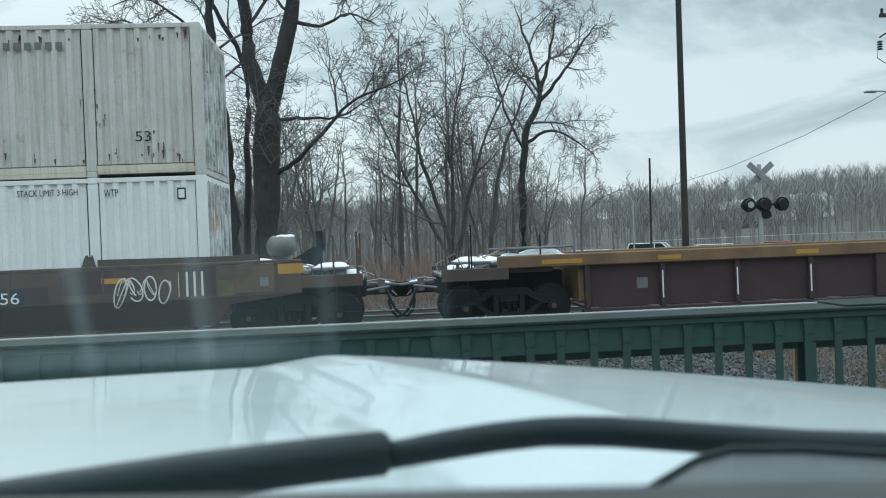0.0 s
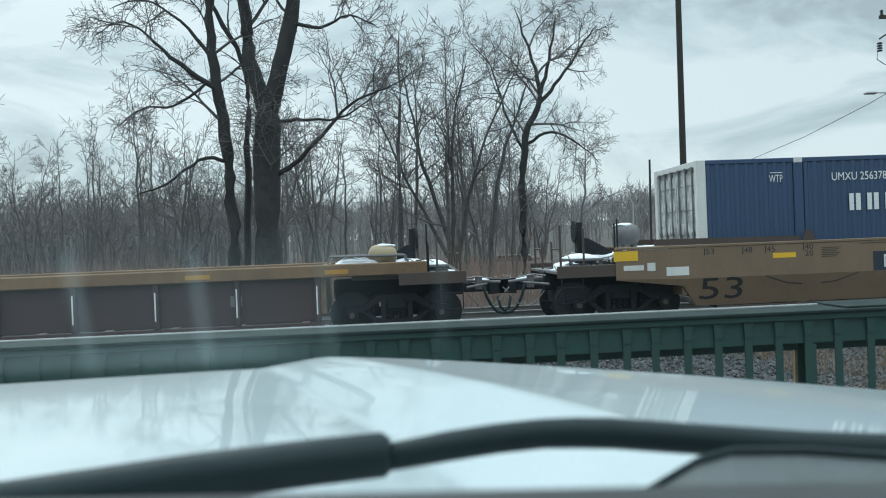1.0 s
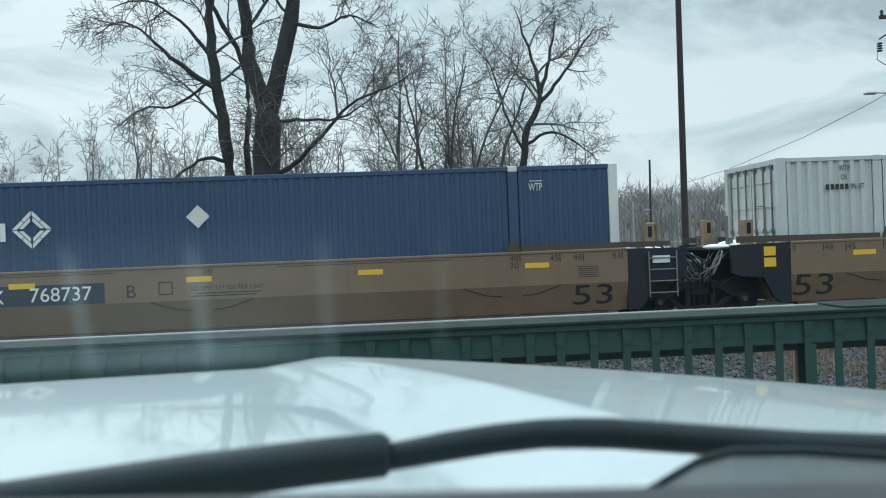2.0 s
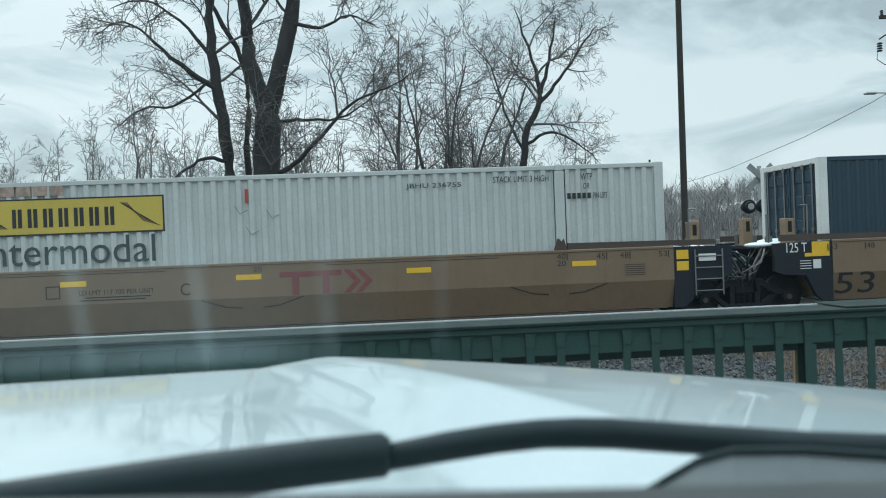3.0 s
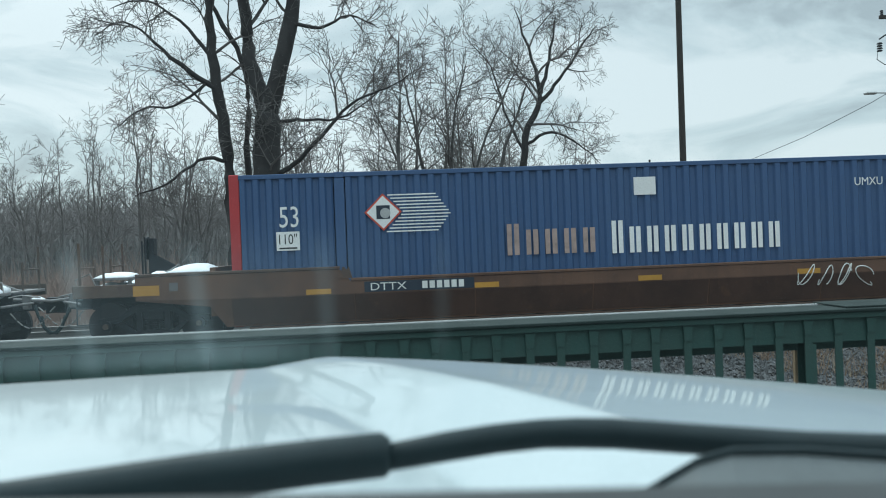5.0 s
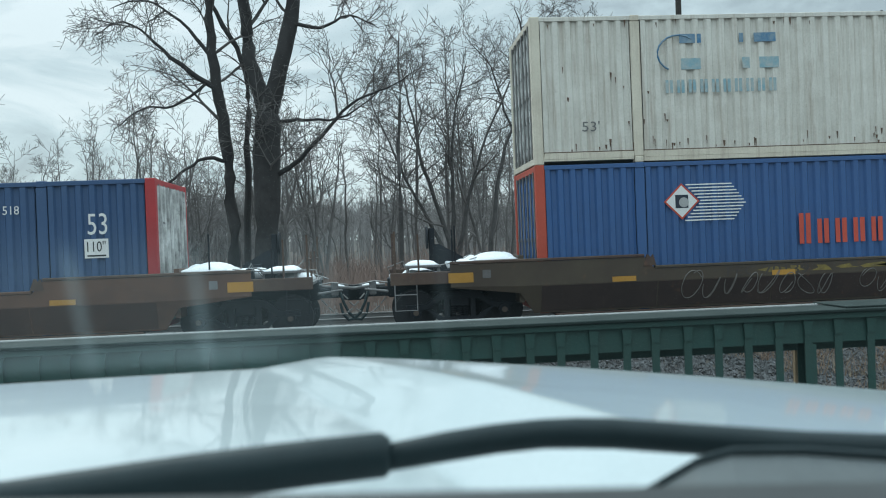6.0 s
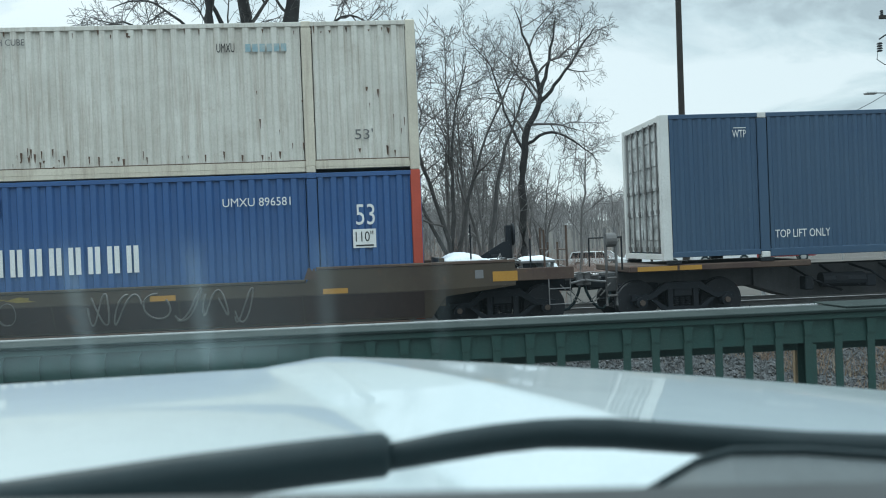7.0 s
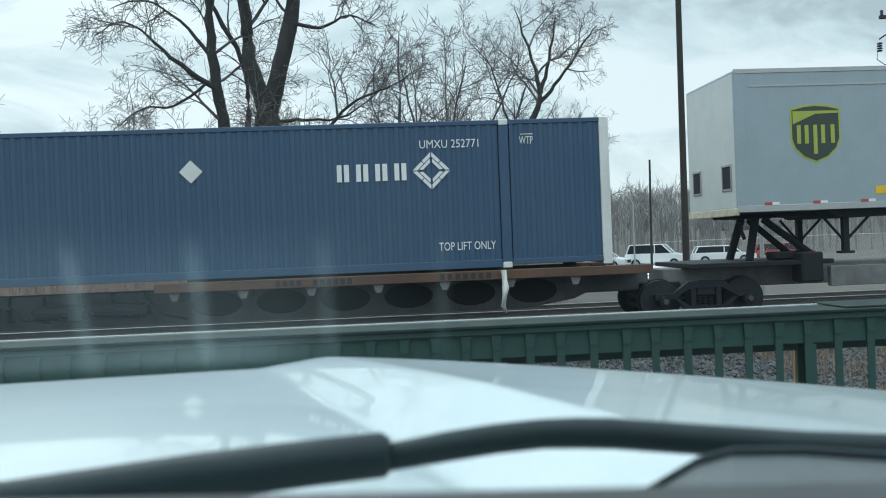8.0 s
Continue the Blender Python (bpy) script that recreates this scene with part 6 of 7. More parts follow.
def crossing_signal():
    x, y = 11.65, 25.0
    t = thing("crossing_signal", "railway crossing signal with crossbuck and dark lamps", "signal", "", pose(x, y, ground_z(x, y)))
    g = ground_z(x, y)
    bm = nb()
    rod(bm, (0, 0, 0), (0, 0, 3.75 - g), 0.065, 12)
    box(bm, -0.2, 0.2, -0.2, 0.2, 0, 0.12, 0.02)
    part("mast", bm, M_GALV, t, "galvanised steel mast")
    for s in (-1, 1):
        bm = nb()
        box(bm, -0.53, 0.53, -0.012, 0.012, -0.095, 0.095, 0.01)
        bmesh.ops.transform(bm, matrix=Matrix.Translation((0.0, -0.09 - 0.03 * s, 3.42 - g)) @ Matrix.Rotation(radians(s * 42), 4, "Y"), verts=bm.verts[:])
        b = part("crossbuck_blade", bm, mat("dull_grey_sign_back", (0.26, 0.27, 0.27), 0.6, dirt=(0.14, 0.14, 0.13), amount=0.7, scale=5), t, "grey-white back of a crossbuck blade")
    bm = nb()
    rod(bm, (-0.5, -0.1, 2.52 - g), (0.62, -0.1, 2.52 - g), 0.035, 8)
    part("lamp_bar", bm, M_SOOT, t)
    for dx, yy in ((-0.42, -0.16), (0.02, -0.2), (0.2, 0.1), (0.62, -0.16)):
        bm = nb()
        rod(bm, (dx, yy, 2.52 - g), (dx, yy + 0.05, 2.52 - g), 0.215, 20)
        rod(bm, (dx, yy - 0.12, 2.52 - g), (dx, yy, 2.52 - g), 0.15, 16, 0.17)
        rod(bm, (dx, yy + 0.05, 2.52 - g), (dx, yy + 0.26, 2.52 - g), 0.16, 16)
        l = part("lamp", bm, M_SOOT, t, "dark round signal lamp")
        if dx < 0:
            bm = nb()
            rod(bm, (dx, yy - 0.13, 2.52 - g), (dx, yy - 0.121, 2.52 - g), 0.10, 14)
            part("lens", bm, M_GALV, l)
    bm = nb()
    tube(bm, [(0.14, -0.05, 2.38 - g), (0.2, -0.05, 2.20 - g), (0.3, -0.05, 2.18 - g)], 0.05, 8)
    rod(bm, (0.14, -0.12, 2.22 - g), (0.14, 0.0, 2.22 - g), 0.14, 14)
    part("bell", bm, M_SOOT, t)


def parked_car(x, y, turn, paint, label, suv=True):
    t = thing("parked_car", label, "car", "parked cars", pose(x, y, ground_z(x, y), 0, 0, turn))
    L, w = 4.6, 0.92
    h1, h2 = (1.08, 1.75) if suv else (0.92, 1.42)
    bm = nb()
    prism(bm, [(-L / 2, 0.35), (L / 2, 0.35), (L / 2, h1 - 0.15), (L / 2 - 1.1, h1), (-L / 2 + 0.1, h1)], -w, w)
    bmesh.ops.bevel(bm, geom=bm.edges[:], offset=0.06, segments=2, affect="EDGES")
    part("body", bm, paint, t, smooth=False)
    bm = nb()
    prism(bm, [(-L / 2 + 0.2, h1 + 0.002), (L / 2 - 1.1, h1 + 0.002), (L / 2 - 1.75, h2 - 0.06), (-L / 2 + 0.45, h2 - 0.06)], -w + 0.08, w - 0.08)
    part("glasshouse", bm, M_GLASS_DARK, t, "dark windows")
    bm = nb()
    box(bm, -L / 2 + 0.42, L / 2 - 1.72, -w + 0.1, w - 0.1, h2 - 0.06, h2, 0.02)
    for s in (-1, 1):
        for a, b in ((-L / 2 + 0.2, -L / 2 + 0.45), (L / 2 - 1.1, L / 2 - 1.75), (0.0, 0.0)):
            rod(bm, (a, s * (w - 0.075), h1), (b, s * (w - 0.075), h2 - 0.03), 0.045, 6)
    part("roof", bm, paint, t)
    for dx in (-1.4, 1.4):
        for s in (-1, 1):
            bm = nb()
            rod(bm, (dx, s * (w - 0.2), 0.34), (dx, s * (w + 0.01), 0.34), 0.34, 20)
            wh = part("wheel", bm, M_RUBBER, t)
            bm = nb()
            rod(bm, (dx, s * (w - 0.1), 0.34), (dx, s * (w + 0.02), 0.34), 0.2, 12)
            part("rim", bm, M_GALV, wh)
    for s in (-1, 1):
        bm = nb()
        box(bm, L / 2 - 0.06, L / 2 + 0.01, s * 0.5, s * 0.82, 0.62, 0.76, 0.01)
        part("headlight", bm, M_GALV, t)
    bm = nb()
    box(bm, L / 2 - 0.04, L / 2 + 0.012, -0.42, 0.42, 0.5, 0.72, 0.01)
    part("grille", bm, M_SOOT, t)


def chain_fence():
    t = thing("chain_link_fence", "grey chain-link fence along the far lot", "fence")
    a, b = Vector((21.5, 66, 0)), Vector((52, 52, 0))
    n = 12
    for k in range(n + 1):
        p = a.lerp(b, k / n)
        g = ground_z(p.x, p.y)
        bm = nb()
        rod(bm, (p.x, p.y, g), (p.x, p.y, g + 1.9), 0.035, 6)
        part("post", bm, M_GALV, t)
    bm = nb()
    tube(bm, [(a.lerp(b, k / n).x, a.lerp(b, k / n).y, ground_z(*a.lerp(b, k / n).xy) + 1.88) for k in range(n + 1)], 0.028, 6)
    part("top_rail", bm, M_GALV, t)
    bm = nb()
    for k in range(180):
        p = a.lerp(b, k / 180)
        g = ground_z(p.x, p.y)
        q = a.lerp(b, min(1, (k + 4) / 180))
        q2 = a.lerp(b, max(0, (k - 4) / 180))
        rod(bm, (p.x, p.y, g + 0.1), (q.x, q.y, g + 1.85), 0.004, 3)
        rod(bm, (p.x, p.y, g + 0.1), (q2.x, q2.y, g + 1.85), 0.004, 3)
    part("mesh", bm, M_GALV, t)


def wires():
    bm = nb()
    tube(bm, [(19.75, 30, 7.1), (18.94, 31, 6.5), (18.9, 36, 5.85), (19.26, 45, 5.25), (20.2, 58, 5.0)], 0.012, 4)
    tagged(part("overhead_wire", bm, M_SOOT), "thin black overhead wire", "wire")


def stake():
    bm = nb()
    box(bm, -0.012, 0.012, -0.012, 0.012, 0.40, 1.19, 0.002)
    t = tagged(part("wooden_stake", bm, mat("bare_tan_wood", (0.26, 0.19, 0.11), 0.8, amount=0.4, scale=8)), "weathered tan wooden stake behind the railing", "stake")
    t.matrix_basis = pose(2.18, 4.36, 0, 0, 1, 0)


def snow_patches():
    rng = random.Random(31)
    bm = nb()
    for _ in range(46):
        y = rng.uniform(40, 62)
        x = rng.uniform(0.02, 0.34) * y
        bmesh.ops.create_icosphere(bm, subdivisions=2, radius=1.0, matrix=Matrix.Translation((x, y, ground_z(x, y))) @ Matrix.Diagonal((rng.uniform(0.4, 1.8), rng.uniform(0.4, 1.2), rng.uniform(0.08, 0.28), 1)))
    for v in bm.verts:
        v.co.z += 0.08 * noise.noise(v.co * 2.0)
    tagged(part("snow_patches", bm, M_SNOW, smooth=True), "patches of old snow on the ground behind the track", "snow", kind="stuff")


def line_pole():
    x, y = 19.75, 30.0
    g = ground_z(x, y)
    t = thing("utility_pole", "wooden line pole with crossarm, insulators and a street lamp", "pole", "", pose(x, y, g))
    part("shaft", rod(nb(), (0, 0, -0.3), (0, 0, 11.5), 0.16, 14, 0.12), M_POLE, t)
    bm = nb()
    box(bm, -0.95, 0.95, -0.06, 0.06, 9.95, 10.08, 0.01)
    part("crossarm", bm, M_POLE, t)
    for dx in (-0.86, -0.4, 0.4, 0.86):
        bm = nb()
        for k in range(3):
            rod(bm, (dx, 0, 10.085 + k * 0.07), (dx, 0, 10.13 + k * 0.07), 0.07, 10, 0.04)
        part("insulator", bm, M_SOOT, t)
    bm = nb()
    for k in range(4):
        rod(bm, (-0.98, 0, 8.75 + k * 0.09), (-0.98, 0, 8.80 + k * 0.09), 0.11, 10, 0.07)
    tube(bm, [(-0.98, 0, 9.2), (-0.75, 0, 9.35), (-0.3, 0, 9.3), (0, 0, 9.2)], 0.03, 6)
    tube(bm, [(-1.05, 0, 8.8), (-1.1, 0, 8.45), (-0.8, 0, 8.25), (-0.2, 0, 8.3)], 0.015, 6)
    part("cutout_switch", bm, M_SOOT, t, "dark cutout switch with a hanging lead")
    bm = nb()
    tube(bm, [(0, 0, 6.9), (-0.6, 0, 7.2), (-1.2, 0, 7.22)], 0.03, 8)
    part("lamp_arm", bm, M_GALV, t)
    bm = nb()
    box(bm, -1.62, -1.18, -0.12, 0.12, 7.16, 7.25, 0.03)
    part("lamp_head", bm, M_GALV, t)


def street_lamp(x, y):
    t = thing("street_lamp", "slim galvanised street lamp with one arm", "street lamp", "", pose(x, y, ground_z(x, y)))
    part("column", rod(nb(), (0, 0, 0), (0, 0, 4.9), 0.06, 8), M_GALV, t)
    part("arm", tube(nb(), [(0, 0, 4.8), (-0.3, 0, 5.3), (-0.8, 0, 5.5)], 0.03, 6), M_GALV, t)
    bm = nb()
    box(bm, -1.1, -0.75, -0.1, 0.1, 5.45, 5.55, 0.02)
    part("lamp_head", bm, M_GALV, t)


def far_house(x, y, w, d, h, label):
    g = ground_z(x, y)
    t = thing("house", label, "house", "houses beyond the wood", pose(x, y, g))
    bm = nb()
    box(bm, -w / 2, w / 2, -d / 2, d / 2, -0.5, h)
    part("wall", bm, M_WPOST if "pale" in label else mat("dark_house_siding", (0.07, 0.065, 0.065), 0.8, amount=0.4), t)
    bm = nb()
    prism(bm, [(-w / 2 - 0.3, h + 0.002), (w / 2 + 0.3, h + 0.002), (w / 2 - 1.2, h + 1.6), (-w / 2 + 1.2, h + 1.6)], -d / 2 - 0.3, d / 2 + 0.3)
    part("roof", bm, M_SNOW if "snow" in label else M_SOOT, t)
    for k in range(3):
        bm = nb()
        a = -w / 2 + w * (k + 0.5) / 3
        box(bm, a - 0.45, a + 0.45, -d / 2 - 0.03, -d / 2 - 0.002, 1.0, 2.2)
        wi = part("window", bm, M_WPOST, t)
        bm = nb()
        box(bm, a - 0.38, a + 0.38, -d / 2 - 0.04, -d / 2 - 0.031, 1.07, 2.13)
        part("pane", bm, M_GLASS_DARK, wi)


# ---- marks and lettering on the train ----
CF, WF = -(WID / 2 - 0.004), -1.5005


def write(t, text, x0, x1, z0, z1, m, face=CF):
    lettering("lettering", text, x0, x1, z0, z1, face, m, t)


def word_bars(t, x0, x1, z0, z1, n, m, face=CF, tall_first=False):
    """A maker's name as plain upright bars, two for each letter."""
    w = (x1 - x0) / n
    bm = nb()
    for k in range(n):
        a = x0 + k * w
        top = z1 if (k == 0 or not tall_first) else z0 + (z1 - z0) * 0.80
        box(bm, a + 0.05 * w, a + 0.30 * w, face - 0.003, face, z0, top)
        box(bm, a + 0.42 * w, a + 0.68 * w, face - 0.003, face, z0, top)
    part("name_bars", bm, m, t, "plain bars of a painted name")


def diamond_ring(t, x0, x1, z0, z1, m):
    """A square ring on its corner, in eight pieces."""
    cx, cz, r = (x0 + x1) / 2, (z0 + z1) / 2, (z1 - z0) / 2
    bm = nb()
    for q in range(4):
        a0, a1 = math.radians(90 * q), math.radians(90 * q + 90)
        p = lambda k, f: (cx + k * r * (math.cos(a0) * (1 - f) + math.cos(a1) * f), cz + k * r * (math.sin(a0) * (1 - f) + math.sin(a1) * f))
        for f0, f1, k0, k1 in ((0.03, 0.48, 0.76, 1.0), (0.52, 0.97, 0.76, 1.0), (0.10, 0.90, 0.48, 0.70)):
            prism(bm, [p(k1, f0), p(k1, f1), p(k0, f1), p(k0, f0)], CF - 0.003, CF)
    part("diamond_mark", bm, m, t, "white ring of a diamond mark")


def diamond(t, cx, cz, r, m, face=CF, name="diamond_plate", label="pale square plate set on its corner"):
    return part(name, prism(nb(), [(cx - r, cz), (cx, cz - r), (cx + r, cz), (cx, cz + r)], face - 0.003, face), m, t, label)


def plate(t, name, x0, x1, z0, z1, m, face=CF, label=""):
    bm = nb()
    box(bm, x0, x1, face - 0.004, face, z0, z1)
    return part(name, bm, m, t, label)


def scrawl(t, seed, x0, x1, z0, z1, n, m, r=0.012, loops=3):
    """Sprayed loops and strokes."""
    rng = random.Random(seed)
    for k in range(n):
        cx = x0 + (x1 - x0) * (k + 0.5) / n
        w, h = (x1 - x0) / n * rng.uniform(0.5, 0.9), (z1 - z0) * rng.uniform(0.35, 0.5)
        cz = (z0 + z1) / 2 + rng.uniform(-0.1, 0.1) * (z1 - z0)
        ph, fx, fz = rng.uniform(0, 6.28), rng.uniform(0.8, 1.6), rng.uniform(0.9, 2.1)
        pts = []
        for i in range(26):
            f = i / 25 * math.tau * 0.9
            z = cz + h * math.sin(f * fz + ph)
            y = -1.506 if z > 0.88 else -1.509 + 0.17 * (0.88 - z) / 0.55
            pts.append((cx + w * 0.62 * math.cos(f * fx + ph), y, z))
        bm = tube(nb(), pts, r, 4)
        part("graffiti", bm, m, t, "sprayed graffiti stroke")


def umax_marks(t, mirror=False, top_lift=False, number="UMXU 256378"):
    write(t, "WTP", 1.48, 1.76, 2.40, 2.55, M_WHITE)
    plate(t, "bar_mark", 1.50, 1.76, 2.585, 2.60, M_WHITE)
    write(t, "WTP", 14.38, 14.65, 2.40, 2.55, M_WHITE)
    plate(t, "bar_mark", 14.40, 14.65, 2.585, 2.60, M_WHITE)
    if mirror:
        write(t, number, 12.43, 13.58, 2.37, 2.53, M_WHITE)
        word_bars(t, 10.81, 12.28, 1.77, 2.10, 4, M_WHITE)
        diamond_ring(t, 12.28, 13.01, 1.57, 2.31, M_WHITE)
    else:
        write(t, number, 2.78, 3.93, 2.40, 2.56, M_WHITE)
        word_bars(t, 3.11, 4.62, 1.79, 2.13, 4, M_WHITE)
        diamond_ring(t, 4.62, 5.33, 1.63, 2.36, M_WHITE)
    if top_lift:
        write(t, "TOP LIFT ONLY", 2.29, 3.43, 0.38, 0.54, M_WHITE)
        write(t, "TOP LIFT ONLY", 12.74, 13.85, 0.38, 0.54, M_WHITE)


def stacktrain_marks(t, number, bold=False):
    m_red = mat("red_name_paint", (0.50, 0.07, 0.04), 0.5, amount=0.3)
    d = plate(t, "label_plate", 7.85, 8.29, 2.25, 2.60, M_WHITE, label="white label plate")
    diamond(t, 2.91, 2.09, 0.36, m_red, CF, "diamond_border", "red border of a diamond mark")
    diamond(t, 2.91, 2.09, 0.315, M_WHITE, CF - 0.004)
    bm = nb()
    box(bm, 2.78, 3.04, CF - 0.011, CF - 0.0075, 1.96, 2.22)
    k = part("square_mark", bm, M_NAVYPLATE, t)
    bm = nb()
    prism(bm, [(2.95 + 0.10 * math.cos(i * math.tau / 16), 2.07 + 0.10 * math.sin(i * math.tau / 16)) for i in range(16)], CF - 0.015, CF - 0.0115)
    part("disc_mark", bm, M_GALV, k)
    for k in range(12):
        z = 1.70 + k * 0.064
        plate(t, "speed_line", 3.30 - abs(z - 2.07) * 0.9, 4.22 - abs(z - 2.03) * 0.75, z, z + 0.024, M_WHITE)
    word_bars(t, 5.28, 7.16, 1.16, 1.77, 5, m_red if bold else mat("faded_pale_red_name", (0.36, 0.27, 0.24), 0.6, amount=0.6, scale=6), tall_first=True)
    word_bars(t, 7.36, 10.90, 1.12, 1.76, 10, M_WHITE, tall_first=True)
    write(t, number, 12.38, 13.66, 2.29, 2.45, M_WHITE)
    for a in (14.89,) if bold else (0.93, 14.89):
        write(t, "53", a, a + 0.36, 1.86, 2.26, M_WHITE)
        plate(t, "height_label", a - 0.07, a + 0.37, 1.42, 1.78, M_WHITE, label="white height label")
        write(t, '110"', a - 0.02, a + 0.32, 1.54, 1.74, M_DARKINK, CF - 0.005)
        plate(t, "fine_print", a - 0.02, a + 0.32, 1.45, 1.48, M_DARKINK, CF - 0.0045)


def tan_marks(t, side):
    """Stencils on a tan well car unit; side is B, C or A."""
    ink = mat("faded_black_stencil", (0.032, 0.027, 0.025), 0.7, amount=0.5, scale=6)
    tilt = Matrix.Translation((0, -1.50, 0.88)) @ Matrix.Rotation(math.atan2(0.17, 0.55), 4, "X") @ Matrix.Translation((0, 1.50, -0.88))
    lettering("lettering", "53", *((-0.07, 0.80) if side == "B" else (0.19, 1.00)), 0.43, 0.88, WF, M_DARKINK, t, "large black number 53", tilt)
    lettering("lettering", "53", LEN - 1.0, LEN - 0.22, 0.44, 0.85, WF, M_DARKINK, t, "large black number 53", tilt) if side == "B" else None
    for s in (0, 1):
        for txt, a, z in (("53", 0.05, 1.34), ("48", 0.82, 1.34), ("45", 1.28, 1.34), ("40", 2.06, 1.36), ("20", 2.06, 1.23)):
            x = a if not s else LEN - a - 0.17
            write(t, txt, x, x + 0.17, z, z + 0.11, ink, WF)
            plate(t, "tick_mark", x - 0.035 if not s else x + 0.19, x - 0.015 if not s else x + 0.21, z - 0.02, z + 0.12, ink, WF) if txt != "20" else None
    write(t, "20", 8.13, 8.30, 1.36, 1.46, ink, WF)
    if side in "BA":
        x = 3.46 if side == "B" else 9.81
        plate(t, "number_panel", x, x + 2.86, 0.89, 1.27, M_NAVYPLATE, WF, "dark navy number panel")
        write(t, "DTTX", x + 0.22, x + 1.05, 0.95, 1.20, M_WHITE, WF - 0.005)
        write(t, "768737", x + 1.52, x + 2.63, 0.96, 1.22, M_WHITE, WF - 0.005)
    write(t, side, *{"B": (6.72, 6.89), "C": (6.78, 6.96), "A": (9.26, 9.43)}[side], 0.97, 1.20, ink, WF)
    x = {"B": 7.9, "C": 4.94, "A": 7.0}[side]
    write(t, "LD LMT 117 700 PER UNIT", x, x + 1.36, 1.05, 1.14, ink, WF)
    plate(t, "fine_print", x, x + 1.2, 0.94, 0.96, ink, WF)
    plate(t, "fine_print", x + 0.1, x + 1.3, 0.99, 1.01, ink, WF)
    bm = nb()
    for a, b, c, d in ((-0.6, -0.34, 1.0, 1.02), (-0.6, -0.34, 1.22, 1.24), (-0.6, -0.58, 1.021, 1.219), (-0.36, -0.34, 1.021, 1.219)):
        box(bm, x + a, x + b, WF - 0.004, WF, c, d)
    part("box_mark", bm, ink, t)
    for k in range(6):
        plate(t, "fine_print", 2.4, 2.4 + 0.3 + 0.05 * (k % 3), 1.20 + k * 0.035, 1.212 + k * 0.035, ink, WF)
        plate(t, "fine_print", LEN - 0.9, LEN - 0.5, 1.0 + k * 0.04, 1.012 + k * 0.04, ink, WF)
    # scuffed weld lines of the lower side
    for cx in (2.2, 8.1, LEN - 2.2):
        bm = nb()
        for sx in (-1, 1):
            tube(bm, [(cx + sx * 0.2, -1.443, 0.69), (cx + sx * 0.5, -1.452, 0.72), (cx + sx * 0.95, -1.498, 0.87)], 0.012, 4)
        part("weld_line", bm, ink, t)
    bm = nb()
    tube(bm, [(3.2, -1.501, 1.44), (6.5, -1.502, 1.44)], 0.006, 4)
    tube(bm, [(9.5, -1.501, 1.44), (12.8, -1.502, 1.44)], 0.006, 4)
    part("weld_line", bm, ink, t)


def rust_streaks(t, seed, spans, m):
    """Rust runs and chips with shapes of their own."""
    rng = random.Random(seed)
    for x0, x1, z0, z1, n in spans:
        for k in range(n):
            x, w = rng.uniform(x0, x1), rng.uniform(0.008, 0.03)
            z = rng.uniform(z0, z1)
            h = rng.uniform(0.04, 0.22)
            bm = nb()
            prism(bm, [(x - w, z + h), (x + w * 0.7, z + h * 0.96), (x + w * rng.uniform(0.2, 0.6), z + h * 0.4), (x, z), (x - w * rng.uniform(0.3, 0.8), z + h * 0.3)], CF - 0.002, CF)
            part("rust_run", bm, m, t)


